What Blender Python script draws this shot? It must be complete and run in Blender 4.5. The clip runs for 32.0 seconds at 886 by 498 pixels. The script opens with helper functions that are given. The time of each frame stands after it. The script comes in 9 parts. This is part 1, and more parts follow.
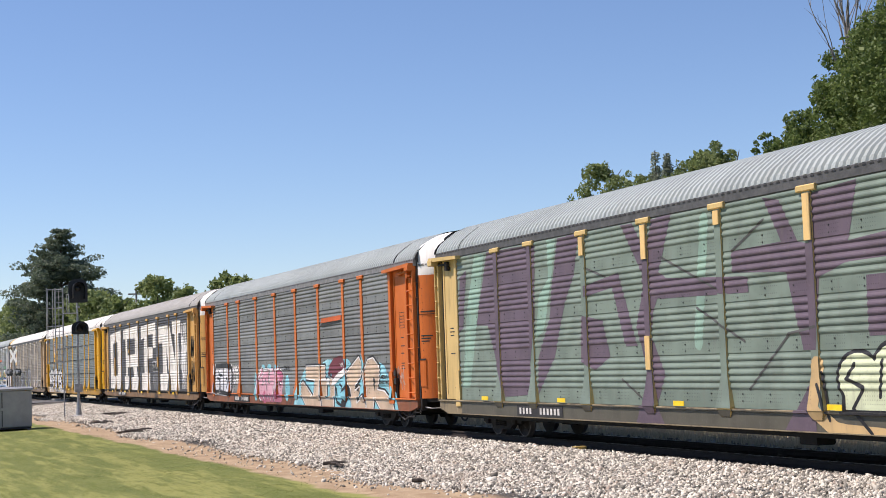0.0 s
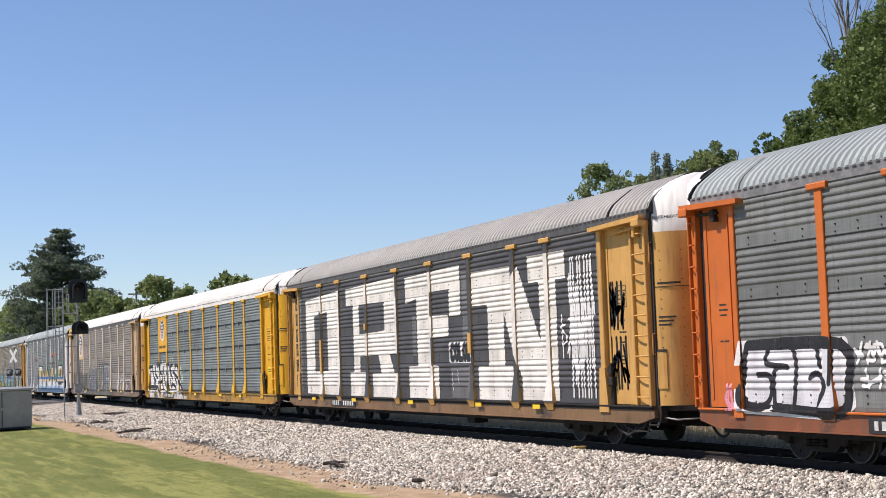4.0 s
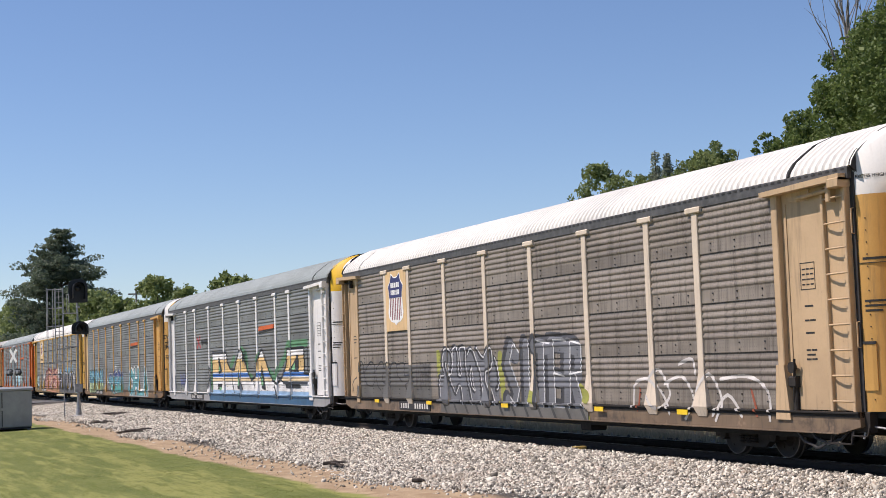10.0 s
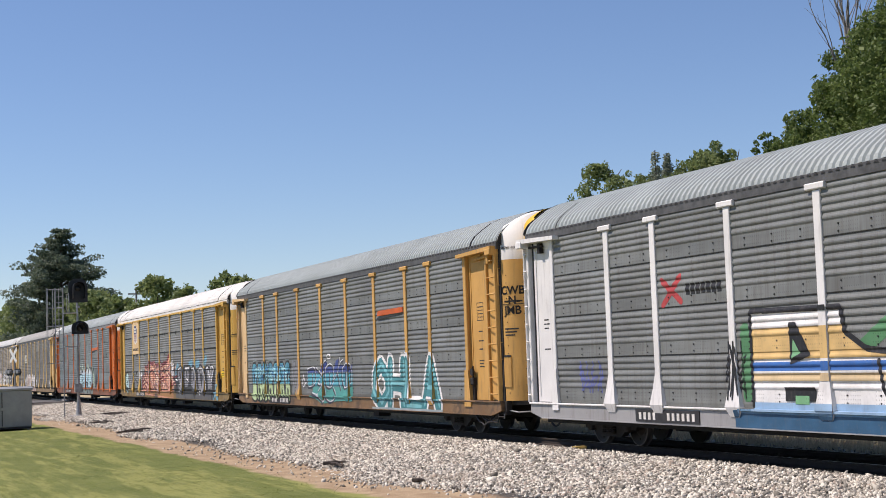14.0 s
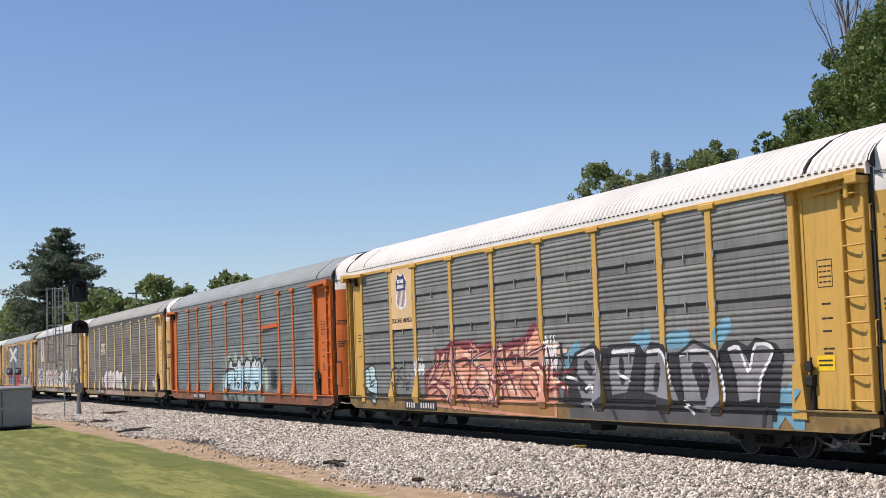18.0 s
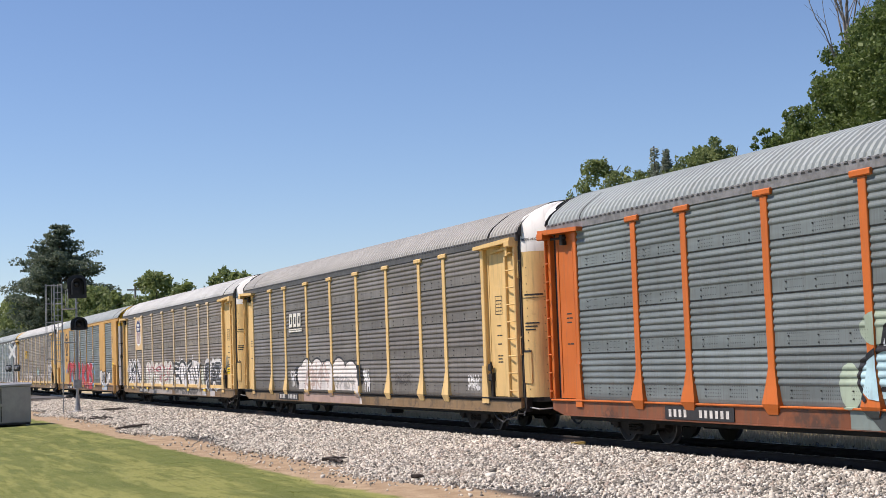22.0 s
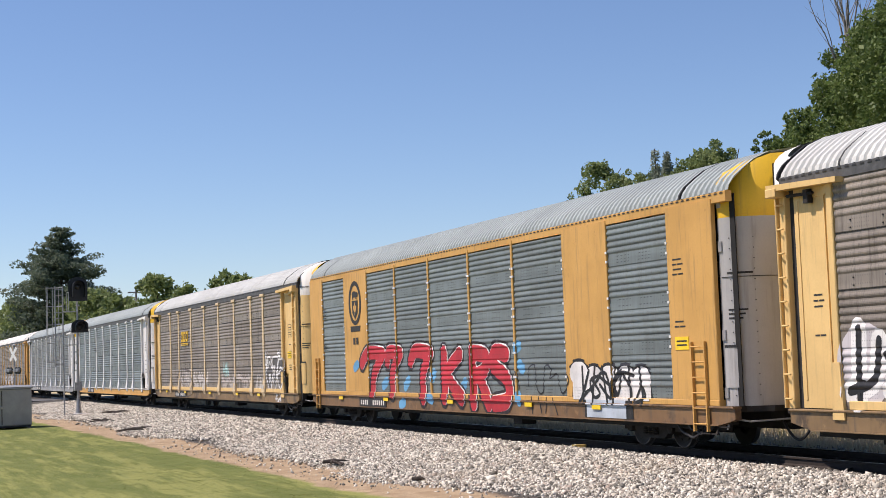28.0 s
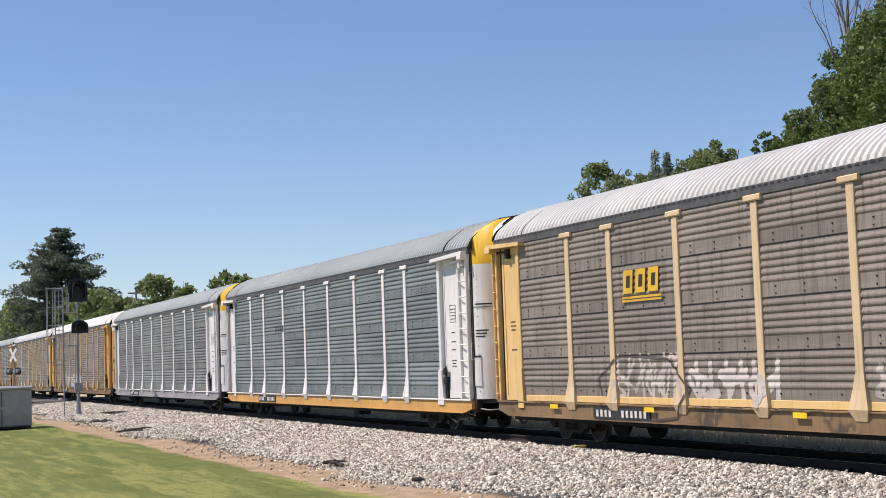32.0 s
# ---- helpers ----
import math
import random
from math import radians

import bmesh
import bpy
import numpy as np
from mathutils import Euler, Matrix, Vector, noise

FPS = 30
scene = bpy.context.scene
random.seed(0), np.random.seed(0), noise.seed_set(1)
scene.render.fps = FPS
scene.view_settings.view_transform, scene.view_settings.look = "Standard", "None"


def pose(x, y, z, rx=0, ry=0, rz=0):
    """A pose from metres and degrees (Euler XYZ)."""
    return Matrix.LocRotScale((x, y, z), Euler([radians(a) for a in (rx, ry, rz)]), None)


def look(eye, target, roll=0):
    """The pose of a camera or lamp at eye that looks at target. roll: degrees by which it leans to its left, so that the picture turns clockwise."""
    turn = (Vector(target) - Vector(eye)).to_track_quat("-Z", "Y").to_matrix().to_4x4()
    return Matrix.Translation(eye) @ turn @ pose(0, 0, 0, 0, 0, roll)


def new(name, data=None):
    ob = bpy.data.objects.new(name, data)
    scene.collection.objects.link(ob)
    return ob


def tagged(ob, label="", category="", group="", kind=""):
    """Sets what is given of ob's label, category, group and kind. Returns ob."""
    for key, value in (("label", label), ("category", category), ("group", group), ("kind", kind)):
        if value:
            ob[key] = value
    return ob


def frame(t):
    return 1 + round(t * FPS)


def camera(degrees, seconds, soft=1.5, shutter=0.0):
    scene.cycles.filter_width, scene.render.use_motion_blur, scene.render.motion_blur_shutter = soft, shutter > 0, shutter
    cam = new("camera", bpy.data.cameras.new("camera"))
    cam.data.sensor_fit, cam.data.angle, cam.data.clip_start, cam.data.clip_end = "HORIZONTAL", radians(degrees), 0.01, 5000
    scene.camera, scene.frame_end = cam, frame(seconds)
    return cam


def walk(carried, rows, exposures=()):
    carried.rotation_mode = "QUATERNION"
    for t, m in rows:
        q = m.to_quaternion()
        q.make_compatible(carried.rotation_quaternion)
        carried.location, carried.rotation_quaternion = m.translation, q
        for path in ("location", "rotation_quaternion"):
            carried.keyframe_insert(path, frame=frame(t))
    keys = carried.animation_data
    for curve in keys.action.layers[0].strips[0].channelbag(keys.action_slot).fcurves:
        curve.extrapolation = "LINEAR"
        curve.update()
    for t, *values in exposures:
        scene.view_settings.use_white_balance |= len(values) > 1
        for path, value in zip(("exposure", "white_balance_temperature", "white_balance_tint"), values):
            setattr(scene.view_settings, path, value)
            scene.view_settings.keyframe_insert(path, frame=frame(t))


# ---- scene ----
# ---------------------------------------------------------------- camera
EYE = Vector((0.0, -17.12, 2.05))
cam = camera(33.56, 32.0, soft=0.6)


def aim(dx, dy):
    """The tripod head's pose, with a small swing in thousandths of a radian."""
    yaw, tilt = radians(-67.693) + dx * 0.001, radians(4.316) + dy * 0.001
    way = Vector((math.sin(yaw) * math.cos(tilt), math.cos(yaw) * math.cos(tilt), math.sin(tilt)))
    return look(EYE, EYE + way, -2.024)


walk(cam, [(t, aim(dx, dy)) for t, dx, dy in (
    (0, 0, 0), (5.5, 0, 0), (10.5, 0, 0), (11.5, 0, -0.5), (13, 0, -0.6), (14, 0, -0.1), (16.5, 0, -0.3), (18, 0, -0.6),
    (19, 0, -1.2), (20, 0.1, -1.7), (21, 0.5, -2.3), (21.5, 0.58, -2.85), (22, 0.58, -2.9), (22.5, 0.58, -2.4),
    (23, 0.55, -1.8), (23.5, 0.5, -1.25), (24, 0.3, -1.2), (25, 0.3, -1.6), (25.5, 0.3, -1.55), (27.5, 0.1, -1.12),
    (29, 0.1, -1.12), (30, 0.1, -0.75), (31, 0, -0.6), (32, 0.1, -0.65))], exposures=[(t, e + 0.14, 6560, 19) for t, e in ((0, 0.18), (1, 0.17), (2, 0.12), (3, 0.12), (6, 0.06), (9, -0.02), (12, 0.1), (13, 0.0), (14, -0.02), (17, 0.06), (18, -0.05), (19, -0.07), (20, 0.0), (21, 0.07), (22, 0.05), (24, 0.13), (25, 0.12), (28, 0.08), (29, 0.0), (32, 0.05))])

# ---------------------------------------------------------------- light
SUN_EL, SUN_AZ = radians(57), Vector((-0.46, -0.89))
world = bpy.data.worlds.new("sky")
scene.world = world
world.use_nodes = True
wn, wl = world.node_tree.nodes, world.node_tree.links
sky = wn.new("ShaderNodeTexSky")
sky.sky_type, sky.sun_disc = "NISHITA", False
sky.sun_elevation, sky.sun_rotation = SUN_EL, math.atan2(SUN_AZ.x, SUN_AZ.y)
sky.altitude, sky.air_density, sky.dust_density, sky.ozone_density = 400, 1.0, 0.05, 6.0
wl.new(sky.outputs[0], wn["Background"].inputs[0])
wn["Background"].inputs[1].default_value = 0.106
sun = new("sun", bpy.data.lights.new("sun", "SUN"))
sun.data.energy, sun.data.angle, sun.data.color = 5.0, radians(0.53), (1.0, 0.925, 0.81)
flat = SUN_AZ.normalized() * math.cos(SUN_EL)
sun.matrix_world = look((flat.x * 50, flat.y * 50, math.sin(SUN_EL) * 50), (0, 0, 0))

# ---------------------------------------------------------------- materials


class Mat:
    """A small node-graph writer."""

    def __init__(self, name):
        self.m = bpy.data.materials.new(name)
        self.m.use_nodes = True
        self.n, self.l = self.m.node_tree.nodes, self.m.node_tree.links
        self.b = self.n["Principled BSDF"]
        self.raw = self.n.new("ShaderNodeTexCoord").outputs["Object"]
        k = self.n.new("ShaderNodeVectorMath")
        k.operation = "ADD"
        self.l.new(self.raw, k.inputs[0])
        s = self.n.new("ShaderNodeVectorMath")
        s.operation = "SCALE"
        s.inputs[0].default_value = (61.0, 37.0, 23.0)
        self.l.new(self.n.new("ShaderNodeObjectInfo").outputs["Random"], s.inputs["Scale"])
        self.l.new(s.outputs[0], k.inputs[1])
        self.pos = k.outputs[0]

    def put(self, sock, value):
        if hasattr(value, "links"):
            self.l.new(value, sock)
        else:
            sock.default_value = value

    def math(self, op, a, b=0.0, c=0.0):
        k = self.n.new("ShaderNodeMath")
        k.operation = op
        for s, v in zip(k.inputs, (a, b, c)):
            self.put(s, v)
        return k.outputs[0]

    def scaled(self, sx, sy, sz):
        k = self.n.new("ShaderNodeVectorMath")
        k.operation = "MULTIPLY"
        self.put(k.inputs[0], self.pos)
        k.inputs[1].default_value = (sx, sy, sz)
        return k.outputs[0]

    def noise(self, scale, detail=4.0, rough=0.55, vec=None):
        k = self.n.new("ShaderNodeTexNoise")
        k.inputs["Scale"].default_value, k.inputs["Detail"].default_value = scale, detail
        k.inputs["Roughness"].default_value = rough
        self.l.new(vec or self.pos, k.inputs["Vector"])
        return k.outputs["Fac"]

    def step(self, v, lo, hi, a=0.0, b=1.0):
        k = self.n.new("ShaderNodeMapRange")
        k.interpolation_type = "SMOOTHSTEP"
        self.put(k.inputs["Value"], v)
        for s, x in zip(("From Min", "From Max", "To Min", "To Max"), (lo, hi, a, b)):
            k.inputs[s].default_value = x
        return k.outputs[0]

    def mix(self, fac, a, b, mode="MIX"):
        k = self.n.new("ShaderNodeMix")
        k.data_type, k.blend_type = "RGBA", mode
        self.put(k.inputs["Factor"], fac)
        for s, v in zip((k.inputs[6], k.inputs[7]), (a, b)):
            if isinstance(v, tuple):
                v = (*v, 1.0)
            self.put(s, v)
        return k.outputs[2]

    def axis(self, i):
        k = self.n.new("ShaderNodeSeparateXYZ")
        self.l.new(self.raw, k.inputs[0])
        return k.outputs[i]

    def rnd(self):
        return self.n.new("ShaderNodeObjectInfo").outputs["Random"]

    def isle(self):
        return self.n.new("ShaderNodeNewGeometry").outputs["Random Per Island"]

    def bump(self, height, strength=0.3, dist=0.01):
        k = self.n.new("ShaderNodeBump")
        k.inputs["Strength"].default_value, k.inputs["Distance"].default_value = strength, dist
        self.l.new(height, k.inputs["Height"])
        self.l.new(k.outputs[0], self.b.inputs["Normal"])

    def done(self, colour, rough=0.6, metal=0.0, spec=0.4):
        self.put(self.b.inputs["Base Color"], (*colour, 1.0) if isinstance(colour, tuple) else colour)
        self.put(self.b.inputs["Roughness"], rough)
        self.put(self.b.inputs["Metallic"], metal)
        self.b.inputs["Specular IOR Level"].default_value = spec
        return self.m


def mul(c, k):
    return tuple(min(1.0, v * k) for v in c)


PAINTS = {}


def paint(colour, wear=0.35, rust=0.25, rough=0.5):
    """Railway paint: faded, streaked downwards, with rust and grime of their own shapes."""
    key = (colour, wear, rust, rough)
    if key in PAINTS:
        return PAINTS[key]
    m = Mat("weathered_paint")
    big = m.noise(0.7, 5)
    streak = m.noise(1.0, 5, 0.6, m.scaled(9, 9, 0.8))
    fine = m.noise(26, 3)
    c = m.mix(m.step(big, 0.35, 0.7), mul(colour, 1.06), mul(colour, 1 - 0.28 * wear))
    grime = m.math("MULTIPLY", m.step(streak, 0.5, 0.75), wear)
    c = m.mix(grime, c, (0.11, 0.085, 0.06))
    spots = m.math("MULTIPLY", m.step(m.noise(5.5, 6, 0.7), 0.62, 0.72), rust)
    c = m.mix(spots, c, (0.16, 0.07, 0.035))
    if wear > 0.6:
        blotch = m.noise(1.3, 6, 0.65)
        c = m.mix(m.step(blotch, 0.5, 0.62, 0, 0.75), c, (0.045, 0.036, 0.03))
        c = m.mix(m.step(m.noise(2.6, 5, 0.6), 0.58, 0.66, 0, 0.5), c, mul(colour, 1.7))
    c = m.mix(m.step(fine, 0.3, 0.8, 0, 0.12), c, mul(colour, 0.6))
    m.bump(fine, 0.15, 0.004)
    PAINTS[key] = m.done(c, m.step(big, 0.3, 0.8, rough, rough + 0.2))
    return PAINTS[key]


SHEETS = {}


def sheet(tint, dirt=0.4, holes=0.3, low=(0.05, 0.15), high=(0.19, 0.28)):
    """Galvanised corrugated side sheet: spangle, runs of dirt, rows of small round holes in two bands of each sheet's height."""
    key = (tint, dirt, holes, low)
    if key in SHEETS:
        return SHEETS[key]
    m = Mat("galvanised_sheet")
    big = m.noise(0.55, 5)
    runs = m.noise(1.0, 5, 0.65, m.scaled(7, 7, 0.5))
    bands = m.noise(1.0, 3, 0.5, m.scaled(0.35, 0.35, 5.0))
    fine = m.noise(40, 2)
    c = m.mix(m.step(big, 0.3, 0.7), mul(tint, 1.15), mul(tint, 0.85))
    c = m.mix(m.step(m.rnd(), 0.0, 1.0, 0.0, 0.42), c, mul(tint, 0.45))
    c = m.mix(m.math("MULTIPLY", m.step(bands, 0.4, 0.7), 0.4), c, mul(tint, 1.45))
    c = m.mix(m.math("MULTIPLY", m.step(runs, 0.48, 0.72), dirt), c, (0.075, 0.06, 0.046))
    c = m.mix(m.math("MULTIPLY", m.step(m.noise(9, 6, 0.7), 0.62, 0.75), dirt * 0.5), c, (0.13, 0.07, 0.04))
    thin = m.noise(1.0, 4, 0.6, m.scaled(34, 34, 0.7))
    c = m.mix(m.step(thin, 0.5, 0.7, 0, 0.22 + 0.35 * dirt), c, (0.09, 0.074, 0.06))
    c = m.mix(m.step(thin, 0.3, 0.42, 0.2, 0), c, mul(tint, 1.7))
    # rows of holes, in groups
    x, z = m.axis(0), m.axis(2)
    px = m.math("PINGPONG", x, 0.03)
    pz = m.math("PINGPONG", z, 0.0338)
    d = m.math("ADD", m.math("POWER", px, 2.0), m.math("POWER", pz, 2.0))
    hole = m.math("LESS_THAN", d, 0.00016)
    group = m.math("LESS_THAN", m.math("FRACT", m.math("DIVIDE", x, 0.93)), 0.62)
    f = m.math("FRACT", m.math("DIVIDE", m.math("SUBTRACT", z, 1.02), 0.965))
    rows = m.math("MAXIMUM", m.math("MULTIPLY", m.math("GREATER_THAN", f, low[0]), m.math("LESS_THAN", f, low[1])), m.math("MULTIPLY", m.math("GREATER_THAN", f, high[0]), m.math("LESS_THAN", f, high[1])))
    hole = m.math("MULTIPLY", m.math("MULTIPLY", hole, group), rows)
    c = m.mix(m.math("MULTIPLY", hole, holes), c, (0.015, 0.015, 0.015))
    m.bump(fine, 0.1, 0.003)
    SHEETS[key] = m.done(c, m.step(big, 0.3, 0.8, 0.45, 0.62), 0.08)
    return SHEETS[key]


ROOFS = {}


def roof_skin(tint, dirt=0.25, metal=0.3):
    key = (tint, dirt, metal)
    if key in ROOFS:
        return ROOFS[key]
    m = Mat("roof_sheet")
    big = m.noise(0.5, 5)
    runs = m.noise(1.0, 5, 0.6, m.scaled(6, 0.8, 1.2))
    c = m.mix(m.step(big, 0.3, 0.75), tint, mul(tint, 0.82))
    c = m.mix(m.math("MULTIPLY", m.step(runs, 0.5, 0.8), dirt), c, (0.18, 0.15, 0.12))
    m.bump(m.noise(30, 3), 0.1, 0.004)
    ROOFS[key] = m.done(c, 0.5, metal)
    return ROOFS[key]


def plain(name, colour, rough=0.6, metal=0.0, vary=0.25, scale=6.0, relief=0.2, dist=0.006):
    m = Mat(name)
    a, b = m.noise(scale, 5), m.noise(scale * 6, 3)
    c = m.mix(m.step(a, 0.3, 0.7), mul(colour, 1 + vary), mul(colour, 1 - vary))
    c = m.mix(m.step(b, 0.35, 0.75, 0, 0.35), c, mul(colour, 1 - vary))
    m.bump(b, relief, dist)
    return m.done(c, rough, metal)


M_STEEL = plain("grimy_steel", (0.02, 0.017, 0.015), 0.8, 0.0)
# underframe steel, blacker than the trucks' for the shade under the cars
M_UNDER = plain("shaded_black_steel", (0.011, 0.010, 0.009), 0.85, 0.0)
M_WHEEL = plain("wheel_steel", (0.022, 0.018, 0.016), 0.65, 0.1)
M_TREAD = plain("polished_tread", (0.16, 0.15, 0.145), 0.4, 0.7, 0.1)
M_RAIL = plain("rusty_rail", (0.028, 0.02, 0.016), 0.8, 0.0)
M_RAILTOP = plain("rail_head", (0.30, 0.29, 0.28), 0.3, 0.9, 0.1)
M_TIE = plain("tie_wood", (0.07, 0.055, 0.045), 0.9, 0.0, 0.4)
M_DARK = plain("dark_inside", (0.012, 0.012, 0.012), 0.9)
M_SEAL = plain("black_seal", (0.03, 0.03, 0.032), 0.7)
M_ALU = plain("brushed_aluminium", (0.33, 0.34, 0.345), 0.5, 0.35, 0.12, 1.5)
M_GALV = plain("galvanised_steel", (0.36, 0.36, 0.36), 0.5, 0.4, 0.15)
M_BLACK = plain("black_paint", (0.012, 0.013, 0.015), 0.45, 0.0, 0.2)
M_WHITE = plain("white_paint", (0.78, 0.78, 0.76), 0.5, 0.0, 0.06)
M_YELLOW = plain("reflective_yellow", (0.85, 0.58, 0.02), 0.4, 0.0, 0.1)
M_INK = plain("dark_ink", (0.03, 0.028, 0.026), 0.6, 0.0, 0.1)
M_PALE_INK = plain("pale_ink", (0.62, 0.6, 0.56), 0.6, 0.0, 0.2)
M_BARK = plain("bark", (0.10, 0.08, 0.065), 0.9, 0.0, 0.4, 3.0, 0.6, 0.03)
M_DEADWOOD = plain("bleached_wood", (0.26, 0.235, 0.21), 0.9, 0.0, 0.3, 3.0)
M_GLASS = plain("dark_lens", (0.02, 0.02, 0.022), 0.1)
M_CONC = plain("concrete", (0.36, 0.34, 0.31), 0.9)


def leaf_mat(name, a, b, c):
    m = Mat(name)
    k = m.isle()
    col = m.mix(m.step(k, 0.0, 0.6), a, b)
    col = m.mix(m.step(k, 0.7, 1.0, 0, 0.8), col, c)
    col = m.mix(m.step(m.noise(0.35, 3), 0.35, 0.65, 0, 0.45), col, a)
    m.b.inputs["Transmission Weight"].default_value = 0.0
    mat = m.done(col, 0.55, 0.0, 0.3)
    tr = m.n.new("ShaderNodeBsdfTranslucent")
    m.l.new(col, tr.inputs[0])
    mx = m.n.new("ShaderNodeMixShader")
    mx.inputs[0].default_value = 0.4
    m.l.new(m.b.outputs[0], mx.inputs[1])
    m.l.new(tr.outputs[0], mx.inputs[2])
    m.l.new(mx.outputs[0], m.n["Material Output"].inputs["Surface"])
    return mat


M_LEAF = leaf_mat("broad_leaf", (0.08, 0.125, 0.034), (0.145, 0.205, 0.058), (0.25, 0.31, 0.11))
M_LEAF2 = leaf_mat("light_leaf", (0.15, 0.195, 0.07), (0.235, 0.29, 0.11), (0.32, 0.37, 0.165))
M_NEEDLE = leaf_mat("pine_needle", (0.10, 0.135, 0.095), (0.15, 0.19, 0.13), (0.22, 0.26, 0.18))
M_SPRUCE = leaf_mat("spruce_needle", (0.20, 0.235, 0.185), (0.26, 0.30, 0.23), (0.32, 0.35, 0.27))
M_DRY = leaf_mat("dry_grass", (0.46, 0.38, 0.25), (0.60, 0.51, 0.36), (0.34, 0.31, 0.18))
M_BLADE = leaf_mat("lawn_blade", (0.15, 0.175, 0.05), (0.21, 0.235, 0.075), (0.30, 0.30, 0.12))


def ground_mat():
    """Lawn, bare strip, stone bed and dry grass, by the distance from the track with ragged edges."""
    m = Mat("ground_cover")
    y = m.math("ADD", m.axis(1), m.math("MULTIPLY", m.math("SUBTRACT", m.noise(0.55, 4), 0.5), 0.7))
    g1, g2 = m.noise(0.35, 4), m.noise(14, 4)
    stripes = m.noise(1.0, 5, 0.62, m.scaled(0.14, 1.3, 1))
    lawn = m.mix(m.step(g1, 0.3, 0.7), (0.10, 0.125, 0.034), (0.15, 0.17, 0.05))
    lawn = m.mix(m.step(stripes, 0.45, 0.58, 0, 0.9), lawn, (0.245, 0.25, 0.08))
    lawn = m.mix(m.step(m.noise(1.0, 3, 0.6, m.scaled(0.7, 4.5, 1)), 0.5, 0.62, 0, 0.6), lawn, (0.10, 0.125, 0.028))
    lawn = m.mix(m.step(g2, 0.45, 0.66, 0, 0.3), lawn, (0.115, 0.135, 0.032))
    lawn = m.mix(m.step(m.noise(45, 3), 0.5, 0.66, 0, 0.4), lawn, (0.27, 0.275, 0.10))
    dirt = m.mix(m.step(m.noise(2.2, 5), 0.35, 0.7), (0.30, 0.215, 0.135), (0.42, 0.32, 0.21))
    dirt = m.mix(m.step(m.noise(30, 4), 0.45, 0.7, 0, 0.55), dirt, (0.22, 0.16, 0.10))
    # bed below the loose stones, near-black for the shade in their gaps
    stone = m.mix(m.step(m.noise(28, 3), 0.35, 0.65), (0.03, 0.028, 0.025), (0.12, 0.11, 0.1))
    dry = m.mix(m.step(m.noise(3, 5), 0.35, 0.7), (0.46, 0.38, 0.25), (0.30, 0.27, 0.16))
    field = m.mix(m.step(m.noise(0.05, 4), 0.4, 0.6), (0.10, 0.13, 0.035), (0.16, 0.16, 0.06))
    c = m.mix(m.step(y, -8.3, -8.05), lawn, dirt)
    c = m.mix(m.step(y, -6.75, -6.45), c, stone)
    # strip between the rails painted near-black for the shade under the train
    bed_shade = m.math("MULTIPLY", m.step(m.axis(1), -1.5, -1.35), m.step(m.axis(1), 1.35, 1.5, 1, 0))
    c = m.mix(bed_shade, c, (0.03, 0.027, 0.025))
    c = m.mix(m.step(y, 2.3, 2.9), c, dry)
    c = m.mix(m.step(y, 9.0, 14.0), c, field)
    m.bump(g2, 0.6, 0.03)
    return m.done(c, 0.95, 0.0, 0.15)


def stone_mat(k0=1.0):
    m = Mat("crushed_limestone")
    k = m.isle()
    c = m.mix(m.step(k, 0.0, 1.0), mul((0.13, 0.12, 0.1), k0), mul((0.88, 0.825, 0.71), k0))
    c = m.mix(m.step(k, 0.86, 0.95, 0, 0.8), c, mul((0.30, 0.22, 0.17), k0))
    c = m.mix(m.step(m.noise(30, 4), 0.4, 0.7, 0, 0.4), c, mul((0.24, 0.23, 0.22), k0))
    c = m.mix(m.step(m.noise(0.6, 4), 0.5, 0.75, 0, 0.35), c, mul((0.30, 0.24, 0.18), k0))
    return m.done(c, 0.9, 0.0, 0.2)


# the 0.16 copy of the limestone has the shade under the train painted in
M_GROUND, M_STONE, M_BED_SHADE = ground_mat(), stone_mat(), stone_mat(0.16)

# ---------------------------------------------------------------- mesh tools


